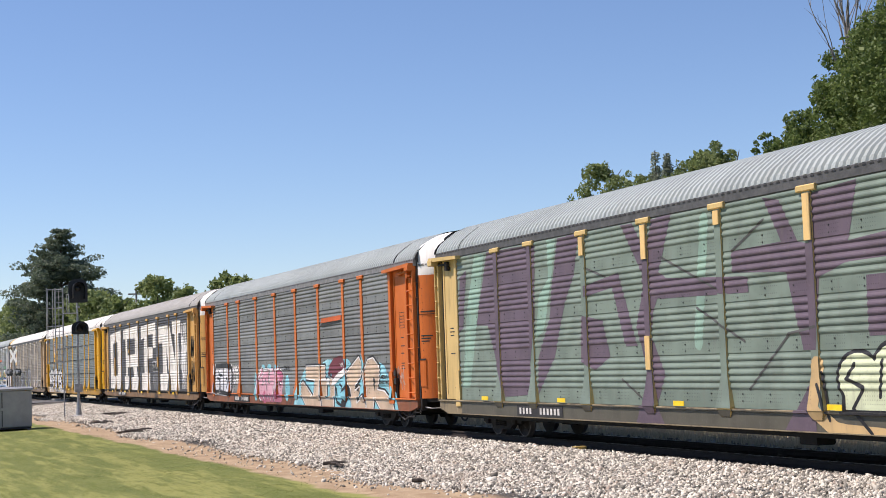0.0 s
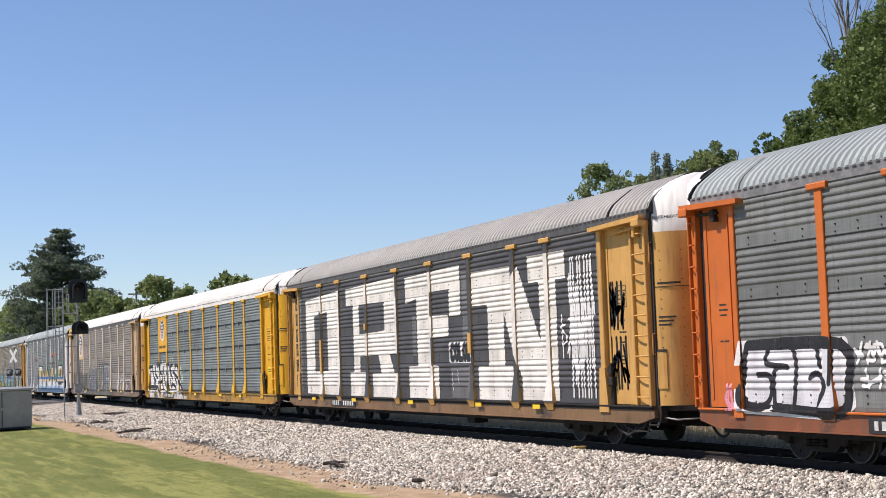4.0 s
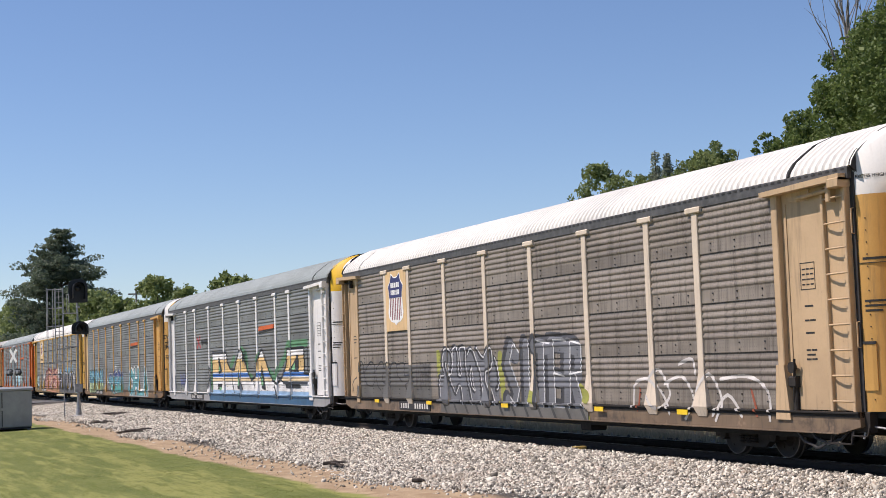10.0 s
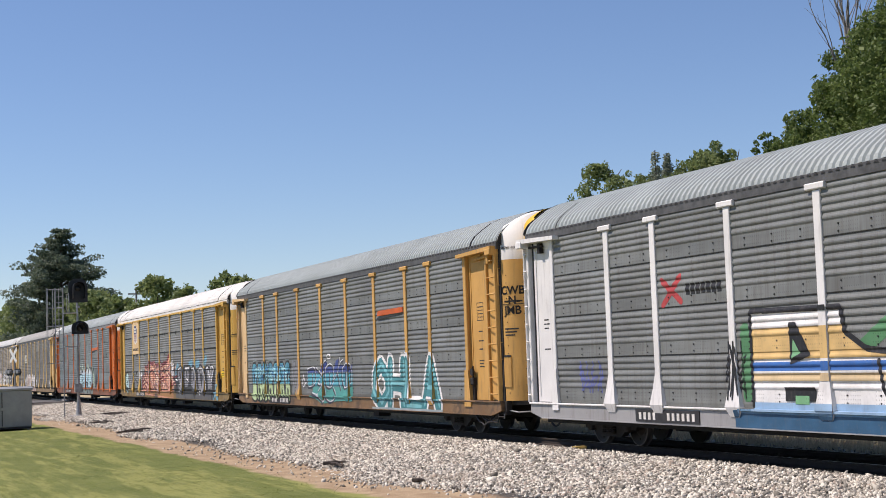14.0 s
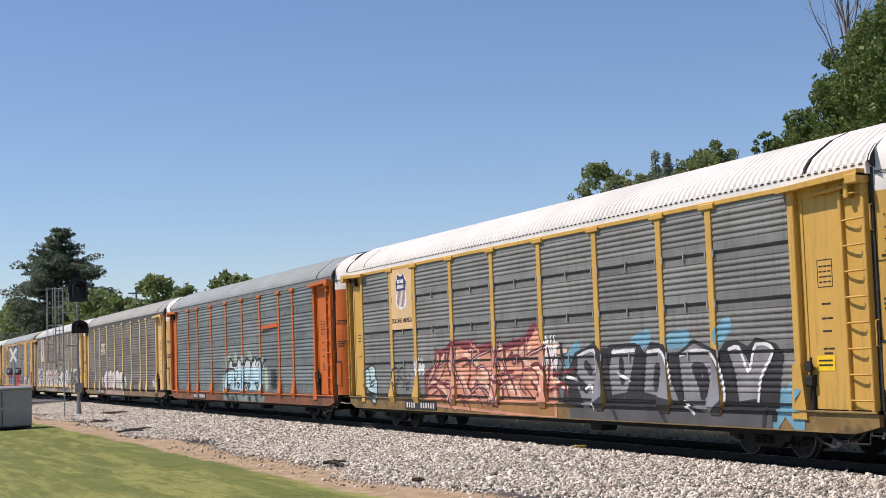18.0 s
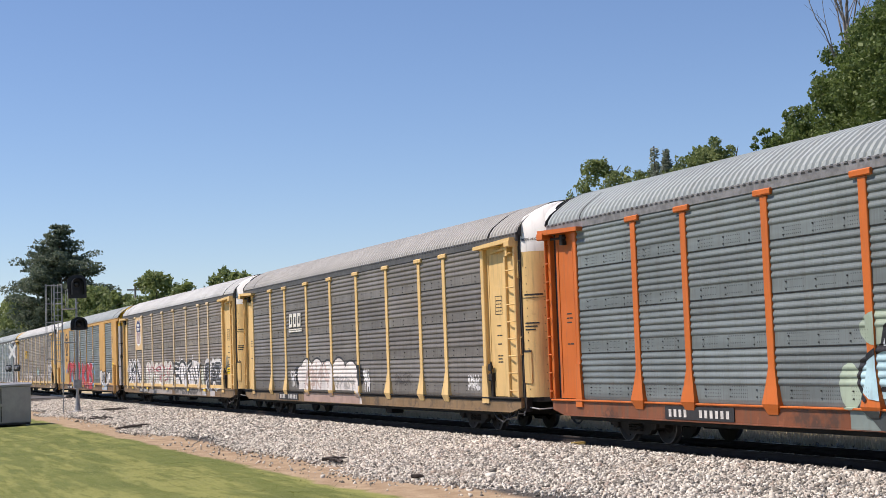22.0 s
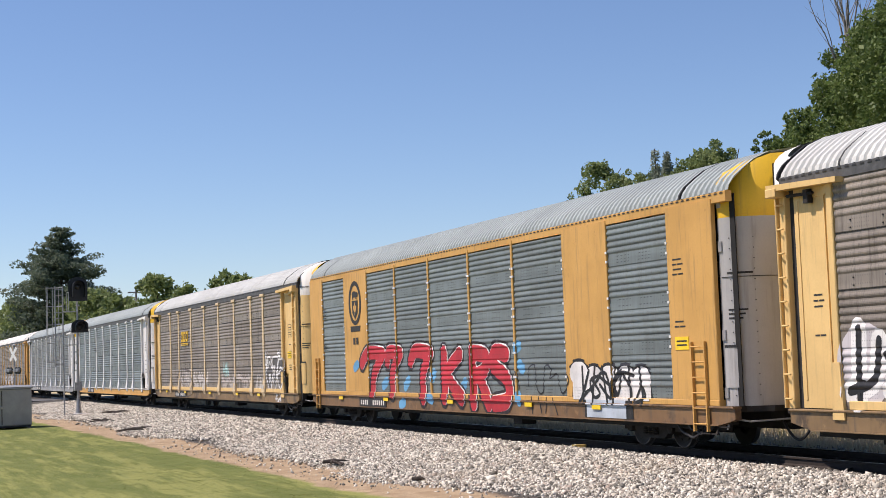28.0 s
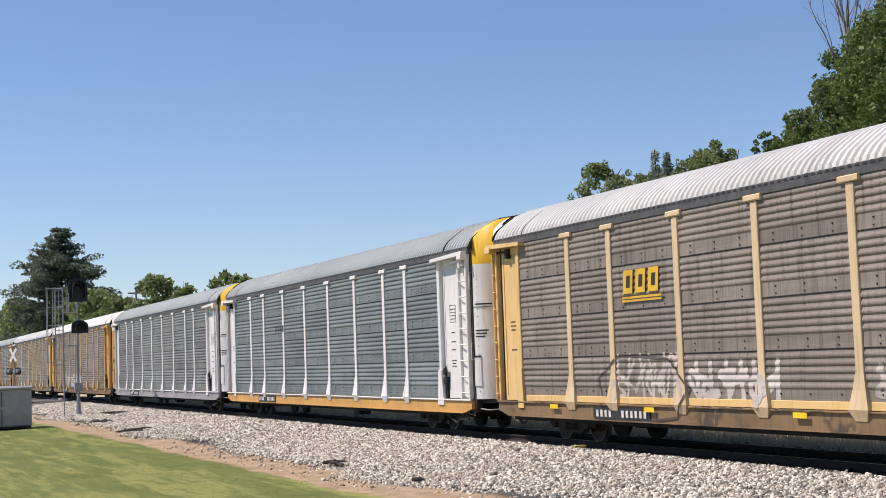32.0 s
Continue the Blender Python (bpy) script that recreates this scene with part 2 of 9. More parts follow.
class Build:
    """Collects vertices and faces of one mesh."""

    def __init__(self):
        self.v, self.f, self.mi = [], [], []

    def add(self, verts, faces, mi=0):
        o = len(self.v)
        self.v += [tuple(p) for p in verts]
        self.f += [tuple(i + o for i in q) for q in faces]
        self.mi += [mi] * len(faces)
        return self

    def box(self, x0, x1, y0, y1, z0, z1, bev=0.0, mi=0):
        """A box with its long edges chamfered when bev > 0."""
        x0, x1, y0, y1, z0, z1 = min(x0, x1), max(x0, x1), min(y0, y1), max(y0, y1), min(z0, z1), max(z0, z1)
        if bev <= 0:
            v = [(x, y, z) for z in (z0, z1) for x, y in ((x0, y0), (x1, y0), (x1, y1), (x0, y1))]
            f = [(3, 2, 1, 0), (4, 5, 6, 7), (0, 1, 5, 4), (1, 2, 6, 5), (2, 3, 7, 6), (3, 0, 4, 7)]
            return self.add(v, f, mi)
        d = (x1 - x0, y1 - y0, z1 - z0)
        b = min(bev, min(d) * 0.45)
        k = d.index(max(d))
        ax = [(x0, x1), (y0, y1), (z0, z1)]
        i, j = [a for a in (0, 1, 2) if a != k]
        (i0, i1), (j0, j1) = ax[i], ax[j]
        ring = [(i0 + b, j0), (i1 - b, j0), (i1, j0 + b), (i1, j1 - b), (i1 - b, j1), (i0 + b, j1), (i0, j1 - b), (i0, j0 + b)]
        v = []
        for e in ax[k]:
            for a, c in ring:
                p = [0, 0, 0]
                p[k], p[i], p[j] = e, a, c
                v.append(p)
        f = [(q, (q + 1) % 8, 8 + (q + 1) % 8, 8 + q) for q in range(8)] + [tuple(range(7, -1, -1)), tuple(range(8, 16))]
        return self.add(v, f, mi)

    def tube(self, a, b, r0, r1=None, n=8, mi=0, caps=True):
        a, b = Vector(a), Vector(b)
        r1 = r0 if r1 is None else r1
        w = (b - a).normalized()
        u = w.orthogonal().normalized()
        s = w.cross(u)
        v = []
        for c, r in ((a, r0), (b, r1)):
            v += [c + (u * math.cos(2 * math.pi * i / n) + s * math.sin(2 * math.pi * i / n)) * r for i in range(n)]
        f = [(i, (i + 1) % n, n + (i + 1) % n, n + i) for i in range(n)]
        if caps:
            f += [tuple(range(n - 1, -1, -1)), tuple(range(n, 2 * n))]
        return self.add(v, f, mi)

    def pipe(self, pts, r, n=6):
        """One bent tube through the given points."""
        pts = [Vector(p) for p in pts]
        v = []
        for i, p in enumerate(pts):
            w = (pts[min(i + 1, len(pts) - 1)] - pts[max(i - 1, 0)]).normalized()
            u = w.cross(Vector((0, 1, 0.013))).normalized()
            s = w.cross(u)
            v += [p + (u * math.cos(2 * math.pi * k / n) + s * math.sin(2 * math.pi * k / n)) * r for k in range(n)]
        f = [(i * n + k, i * n + (k + 1) % n, (i + 1) * n + (k + 1) % n, (i + 1) * n + k) for i in range(len(pts) - 1) for k in range(n)]
        return self.add(v, f + [tuple(range(n - 1, -1, -1)), tuple(range(len(v) - n, len(v)))])

    def lathe(self, profile, axis="y", n=24, centre=(0, 0, 0), mi=0, caps=True):
        """profile: rows of (along, radius)."""
        v = []
        for a, r in profile:
            for i in range(n):
                c, s = math.cos(2 * math.pi * i / n) * r, math.sin(2 * math.pi * i / n) * r
                p = {"y": (c, a, s), "z": (c, s, a), "x": (a, c, s)}[axis]
                v.append((p[0] + centre[0], p[1] + centre[1], p[2] + centre[2]))
        f = []
        for k in range(len(profile) - 1):
            f += [(k * n + i, k * n + (i + 1) % n, (k + 1) * n + (i + 1) % n, (k + 1) * n + i) for i in range(n)]
        if caps:
            f += [tuple(range(n)), tuple(range((len(profile) - 1) * n, len(profile) * n))]
        return self.add(v, f, mi)

    def prism(self, pts, a0, a1, plane="xz", mi=0):
        """A flat outline pushed along its normal from a0 to a1."""
        def at(p, a):
            return {"xz": (p[0], a, p[1]), "xy": (p[0], p[1], a), "yz": (a, p[0], p[1])}[plane]
        n = len(pts)
        v = [at(p, a0) for p in pts] + [at(p, a1) for p in pts]
        f = [tuple(range(n - 1, -1, -1)), tuple(range(n, 2 * n))] + [(i, (i + 1) % n, n + (i + 1) % n, n + i) for i in range(n)]
        return self.add(v, f, mi)

    def mesh(self, name, *mats):
        me = bpy.data.meshes.new(name)
        me.from_pydata(self.v, [], self.f)
        for m in mats:
            me.materials.append(m)
        if len(mats) > 1:
            me.polygons.foreach_set("material_index", self.mi)
        bm = bmesh.new()
        bm.from_mesh(me)
        bmesh.ops.recalc_face_normals(bm, faces=bm.faces)
        bm.to_mesh(me)
        bm.free()
        return me


def raw_mesh(name, verts, faces, mat):
    """A large mesh straight from arrays of equal-sided faces."""
    me = bpy.data.meshes.new(name)
    n, k = faces.shape
    me.vertices.add(len(verts))
    me.vertices.foreach_set("co", np.ascontiguousarray(verts, dtype=np.float32).ravel())
    me.loops.add(n * k)
    me.loops.foreach_set("vertex_index", np.ascontiguousarray(faces, dtype=np.int32).ravel())
    me.polygons.add(n)
    me.polygons.foreach_set("loop_start", np.arange(0, n * k, k, dtype=np.int32))
    me.polygons.foreach_set("loop_total", np.full(n, k, dtype=np.int32))
    me.materials.append(mat)
    me.update(calc_edges=True)
    me.validate()
    return me


CACHE = {}


def cached(key, make):
    if key not in CACHE:
        CACHE[key] = make()
    return CACHE[key]


def part(name, data, parent, label="", at=None):
    """Links a mesh as one object under a thing or a part."""
    ob = new(name, data)
    ob.parent = parent
    if at is not None:
        ob.matrix_basis = at
    if label:
        ob["label"] = label
    return ob


def smooth(me):
    me.polygons.foreach_set("use_smooth", [True] * len(me.polygons))
    return me

# ---------------------------------------------------------------- the ground
PROFILE = ((-900, -0.6), (-60, -0.5), (-9.5, -0.42), (-8.2, -0.41), (-6.9, -0.39), (-6.3, -0.36), (-4.6, -0.27), (-2.9, -0.17), (-2.0, -0.13), (-1.5, -0.13), (-1.3, -0.21), (0, -0.21),
           (1.3, -0.21), (1.5, -0.15), (2.2, -0.15), (2.9, -0.22), (4.6, -0.38), (6.5, -0.05), (9.0, 0.08), (12, -0.1), (60, -0.3), (300, 0.5), (1200, 2.0), (4000, 2.0))


def level(y):
    for (a, za), (b, zb) in zip(PROFILE, PROFILE[1:]):
        if y <= b:
            return za + (zb - za) * (y - a) / (b - a)
    return PROFILE[-1][1]


def swell(x, y):
    """The small unevenness of the ground near the track."""
    if not (-140 <= x <= 0 and -12 < y < 12):
        return 0.0
    bump = 0.05 * noise.noise(Vector((x * 0.3, y * 0.5, 0.3))) + 0.02 * noise.noise(Vector((x * 1.3, y * 1.5, 5)))
    return bump * 0.2 if abs(y) < 3 else bump


def build_ground():
    ys = sorted({p[0] for p in PROFILE} | {-12 + 0.35 * i for i in range(70)} | {-30, -22, -16})
    xs = [-4000, -1500, -700, -400, -260, -180] + [-140 + 0.7 * i for i in range(200)] + [5, 20, 60, 200, 900]
    v = []
    for x in xs:
        for y in ys:
            v.append((x, y, level(y) + swell(x, y)))
    n = len(ys)
    f = [(i * n + j, (i + 1) * n + j, (i + 1) * n + j + 1, i * n + j + 1) for i in range(len(xs) - 1) for j in range(n - 1)]
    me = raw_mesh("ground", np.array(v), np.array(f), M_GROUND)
    return tagged(new("ground", smooth(me)), "mown lawn, bare earth strip and gravel bed along a railway", "ground", kind="structure")


build_ground()


def scatter_stones(name, seed, x0, x1, y0, y1, count, size, label, mat=None):
    """Crushed stones: jittered eight-cornered lumps lying on the bed."""
    rng = np.random.default_rng(seed)
    base = np.array([(-1, 0.1, 0), (1, -0.1, 0.1), (0.1, -1, 0), (-0.1, 1, -0.1), (0.2, 0.1, 0.85), (-0.1, -0.2, -0.85)]) * 0.56
    tris = np.array([(0, 2, 4), (2, 1, 4), (1, 3, 4), (3, 0, 4), (2, 0, 5), (1, 2, 5), (3, 1, 5), (0, 3, 5)])
    x = rng.uniform(x0, x1, count)
    y = rng.uniform(y0, y1, count)
    edge = -6.55 + 0.7 * np.sin(x * 0.37) * np.sin(x * 0.11 + 1) + rng.normal(0, 0.28, count)
    keep = (y > edge) | (rng.uniform(0, 1, count) < 0.012)
    x, y = x[keep], y[keep]
    n = len(x)
    py = np.array([p[0] for p in PROFILE])
    pz = np.array([p[1] for p in PROFILE])
    z = np.interp(y, py, pz) + rng.uniform(-0.005, 0.03, n)
    s = size * rng.lognormal(0, 0.3, n)[:, None] * rng.uniform(0.6, 1.3, (n, 3))
    c = base[None] * s[:, None, :] * (1 + rng.uniform(-0.35, 0.35, (n, 6, 3)))
    # a random turn for each lump
    q = rng.normal(size=(n, 4))
    q /= np.linalg.norm(q, axis=1, keepdims=True)
    w, a, b, d = q.T
    rot = np.stack([np.stack([1 - 2 * (b * b + d * d), 2 * (a * b - d * w), 2 * (a * d + b * w)], -1),
                    np.stack([2 * (a * b + d * w), 1 - 2 * (a * a + d * d), 2 * (b * d - a * w)], -1),
                    np.stack([2 * (a * d - b * w), 2 * (b * d + a * w), 1 - 2 * (a * a + b * b)], -1)], 1)
    c = np.einsum("nij,nkj->nki", rot, c) + np.stack([x, y, z], -1)[:, None, :]
    f = tris[None] + (np.arange(n) * 6)[:, None, None]
    me = raw_mesh(name, c.reshape(-1, 3), f.reshape(-1, 3), mat or M_STONE)
    return tagged(new(name, me), label, "ballast", kind="stuff")


scatter_stones("ballast_stones", 3, -46, -13, -8.0, -1.42, 125000, 0.057, "pale grey crushed limestone piled beside the track")
scatter_stones("ballast_stones", 4, -110, -46, -7.6, -1.42, 78000, 0.074, "pale grey crushed limestone beside the track")
scatter_stones("ballast_stones", 5, -100, -13, -1.42, 1.42, 12000, 0.085, "near-black stones between the rails, the train's shade in their colour", M_BED_SHADE)
scatter_stones("ballast_stones", 15, -100, -13, 1.42, 2.2, 4000, 0.08, "grey-brown crushed stone behind the rails", stone_mat(0.6))


def blades(name, seed, x0, x1, y0, y1, count, h, w, mat, label, category, clear=None, lean=0.35):
    rng = np.random.default_rng(seed)
    x, y = rng.uniform(x0, x1, count), rng.uniform(y0, y1, count)
    if clear is not None:
        k = clear(x, y, rng)
        x, y = x[k], y[k]
    n = len(x)
    z = np.interp(y, [p[0] for p in PROFILE], [p[1] for p in PROFILE]) - 0.004 + np.array([swell(a, c) for a, c in zip(x, y)])
    hh = h * rng.lognormal(0, 0.35, n)
    an = rng.uniform(0, 2 * np.pi, n)
    dx, dy = np.cos(an) * w, np.sin(an) * w
    lx, ly = rng.normal(0, lean, n) * hh, rng.normal(0, lean, n) * hh
    v = np.stack([np.stack([x - dx, y - dy, z], -1), np.stack([x + dx, y + dy, z], -1), np.stack([x + lx, y + ly, z + hh], -1)], 1)
    f = np.arange(n * 3).reshape(n, 3)
    return tagged(new(name, raw_mesh(name, v.reshape(-1, 3), f, mat)), label, category, kind="stuff")


def on_lawn(x, y, rng):
    return y < -8.15 + 0.3 * np.sin(x * 0.3) + rng.normal(0, 0.12, len(x))


def on_strip(x, y, rng):
    return np.sin(x * 1.7 + 2) * np.sin(x * 0.43 + y) + rng.normal(0, 0.4, len(x)) > 0.75


blades("lawn_grass", 6, -75, -22, -15.5, -8.0, 60000, 0.012, 0.012, M_BLADE, "short mown green lawn grass", "grass", on_lawn, 2.5)
blades("edge_weeds", 7, -80, -20, -8.3, -6.3, 1400, 0.09, 0.01, M_DRY, "sparse dry weeds on the bare earth strip", "weeds", on_strip, 0.9)
blades("dry_grass", 8, -120, -14, 4.7, 10.5, 60000, 0.5, 0.013, M_DRY, "tall straw-coloured dry grass behind the track", "grass")
blades("dry_grass", 9, -120, -14, 4.6, 12, 3000, 0.5, 0.02, M_BLADE, "green weeds among the dry grass", "grass")
blades("dry_grass", 18, -110, -14, 1.75, 4.8, 34000, 0.3, 0.012, M_DRY, "straw-coloured grass beside the far rail", "grass")


# ---------------------------------------------------------------- the track
def build_rail(y):
    b = Build()
    prof = [(-0.075, -0.17), (0.075, -0.17), (0.075, -0.155), (0.012, -0.13), (0.012, -0.045), (0.036, -0.035), (0.036, -0.006), (0.028, 0.0), (-0.028, 0.0),
            (-0.036, -0.006), (-0.036, -0.035), (-0.012, -0.045), (-0.012, -0.13), (-0.075, -0.155)]
    v = [(x, y + a, z) for x in (-700, 120) for a, z in prof]
    n = len(prof)
    for i in range(n):
        b.add([v[i], v[(i + 1) % n], v[n + (i + 1) % n], v[n + i]], [(0, 1, 2, 3)], 1 if i == 7 else 0)
    return b.mesh("rail", M_RAIL, M_RAILTOP)


for side in (-0.755, 0.755):
    tagged(new("rail", build_rail(side)), "rusty steel rail with a polished running surface", "rail", "running rails", "structure")
tie_mesh = Build().box(-0.115, 0.115, -1.29, 1.29, -0.33, -0.168, 0.012).mesh("tie", M_TIE)
track = tagged(new("track_ties"), "dark creosoted wooden crossties under the rails", "track", kind="structure")
for i in range(170):
    part("tie", tie_mesh, track, at=pose(-12 - 0.53 * i + random.uniform(-0.02, 0.02), random.uniform(-0.03, 0.03), random.uniform(-0.006, 0.004), 0, 0, random.uniform(-1, 1)))
far_ties = Build()
for i in range(300):
    x = -102.2 - 0.53 * i
    far_ties.box(x - 0.115, x + 0.115, -1.29, 1.29, -0.33, -0.168)
tagged(part("far_ties", far_ties.mesh("far_ties", M_TIE), track), kind="stuff")

# the road across the line, and its plank crossing
m_road = plain("old_asphalt", (0.10, 0.10, 0.102), 0.9, 0, 0.2, 2.0)
road = Build().box(-126, -117, -60, -1.1, -0.5, -0.12, 0.02)
road.box(-126, -117, 1.1, 80, -0.6, -0.12, 0.02)
tagged(new("road", road.mesh("road", m_road)), "grey asphalt road crossing the railway", "road", kind="structure")
for y0, y1 in ((-1.08, -0.85), (-0.64, 0.64), (0.85, 1.08)):
    tagged(new("crossing_panel", Build().box(-126, -117, y0, y1, -0.3, -0.02, 0.02).mesh("crossing_panel", M_CONC)), "worn grey concrete panel of a level crossing", "crossing panel",
           "panels of the level crossing", "structure")

# broken tie ends and sticks on the stones
M_CHAR = plain("charred_wood", (0.05, 0.04, 0.033), 0.9, 0, 0.4)


def debris(x, y, length, turn, n, seed):
    rng = random.Random(seed)
    heap = tagged(new("broken_wood"), "dark broken pieces of old wooden tie on the gravel", "debris", "wood scraps on the gravel")
    heap.matrix_basis = pose(x, y, level(y) + 0.02)
    for i in range(n):
        a = radians(turn + rng.uniform(-30, 30))
        l = length * rng.uniform(0.35, 1)
        c = Vector((rng.uniform(-0.35, 0.35) * length, rng.uniform(-0.2, 0.2) * length, 0.035 + 0.012 * i))
        d = Vector((math.cos(a), math.sin(a), rng.uniform(-0.06, 0.1))) * l / 2
        m = d.orthogonal().normalized() * 0.05 * l
        b = Build().tube(c - d, c + m, rng.uniform(0.02, 0.05), rng.uniform(0.025, 0.045), 6).tube(c + m, c + d, rng.uniform(0.025, 0.045), 0.012, 6)
        part("splinter", b.mesh("splinter", M_CHAR), heap)


debris(-32.75, -6.44, 0.75, 12, 6, 1)
debris(-58.0, -6.5, 1.2, 20, 6, 2)
debris(-78, -4.0, 1.6, 40, 6, 3)
debris(-27.3, -6.6, 0.3, 30, 4, 4)
debris(-69.4, -6.0, 1.5, 5, 6, 5)
tagged(new("rail_clip", Build().box(-30.6, -30.3, -1.5, -1.3, -0.2, -0.08, 0.02).box(-30.52, -30.38, -1.55, -1.25, -0.1, -0.04, 0.015).mesh("rail_clip", plain("brass_tag", (0.42, 0.3, 0.1), 0.5))),
       "small ochre metal marker beside the rail", "marker")

# ---------------------------------------------------------------- signal cabinet
def build_cabinet():
    cab = tagged(new("relay_cabinet"), "grey aluminium railway relay cabinet standing on the lawn", "cabinet")
    cab.matrix_basis = pose(-68.6, -9.25, -0.42, 0, 0, 8)
    part("body", Build().box(-2.2, 0, -2.6, 0, 0.14, 1.78, 0.03).mesh("body", M_ALU), cab)
    part("lid", Build().prism([(-2.28, 1.78), (0.06, 1.78), (0.06, 1.86), (-0.2, 1.93), (-2.28, 1.93)], -2.68, 0.06).mesh("lid", M_ALU), cab, "pale overhanging aluminium lid")
    part("base_frame", Build().box(-2.15, -0.02, -2.55, -0.02, 0.06, 0.14, 0.01).mesh("base_frame", M_SEAL), cab)
    for x in (-2.1, -0.12):
        for y in (-2.5, -0.12):
            part("foot", Build().box(x - 0.05, x + 0.07, y - 0.05, y + 0.07, -0.1, 0.06, 0.01).mesh("foot", M_GALV), cab)
    part("door_seam", Build().box(0.0, 0.012, -1.34, -1.3, 0.2, 1.7).mesh("door_seam", M_SEAL), cab)
    part("hasp", Build().box(0.0, 0.05, -1.42, -1.2, 0.9, 1.02, 0.01).mesh("hasp", M_GALV), cab)
    part("vent_hood", Build().prism([(-1.85, 1.45), (-1.4, 1.45), (-1.4, 1.72), (-1.85, 1.72)], -2.72, -2.6).mesh("vent_hood", M_GALV), cab, "pale raised vent hood")
    part("notice_plate", Build().box(0.0, 0.012, -2.3, -1.75, 1.1, 1.45).mesh("notice_plate", M_WHITE), cab, "white notice plate")
    return cab


build_cabinet()


# ---------------------------------------------------------------- block signal
def signal_head(name, parent, x, y, z, w, h):
    """A dark round-topped board with a deep hood over its lamp, facing up the line."""
    r = w / 2
    arch = [(y - r, z - h / 2), (y + r, z - h / 2)] + [(y + math.cos(math.pi * q / 14) * r, z + h / 2 - r * 0.75 + math.sin(math.pi * q / 14) * r * 0.75) for q in range(15)]
    head = part(name, Build().prism(arch, x - 0.02, x + 0.02, "yz").mesh(name, M_BLACK), parent, "matt black round-topped signal board with a hooded lamp")
    hr, low = r * 0.62, z - h * 0.34
    top = z + h * 0.34 - hr
    v, f = [], []
    for q in range(15):
        a = math.pi * (q - 2) / 10
        c, e = math.cos(a) * hr, math.sin(a) * hr
        py, pz = (hr, low) if q == 0 else (-hr, low) if q == 14 else (hr, top) if q < 2 else (-hr, top) if q > 12 else (c, top + e)
        for xx in (x + 0.02, x + 0.55):
            v.append((xx, y + py, pz))
    for q in range(14):
        f.append((q * 2, q * 2 + 1, q * 2 + 3, q * 2 + 2))
    part("hood", Build().add(v, f).mesh("hood", M_BLACK), head)
    part("lens", Build().lathe([(x + 0.02, 0.17), (x + 0.08, 0.15), (x + 0.11, 0.03)], "x", 16, (0, y, top)).mesh("lens", M_GLASS), head)
    part("lamp_case", Build().box(x - 0.3, x - 0.02, y - 0.18, y + 0.18, z - h * 0.32, z + h * 0.32, 0.03).mesh("lamp_case", M_BLACK), head)
    return head


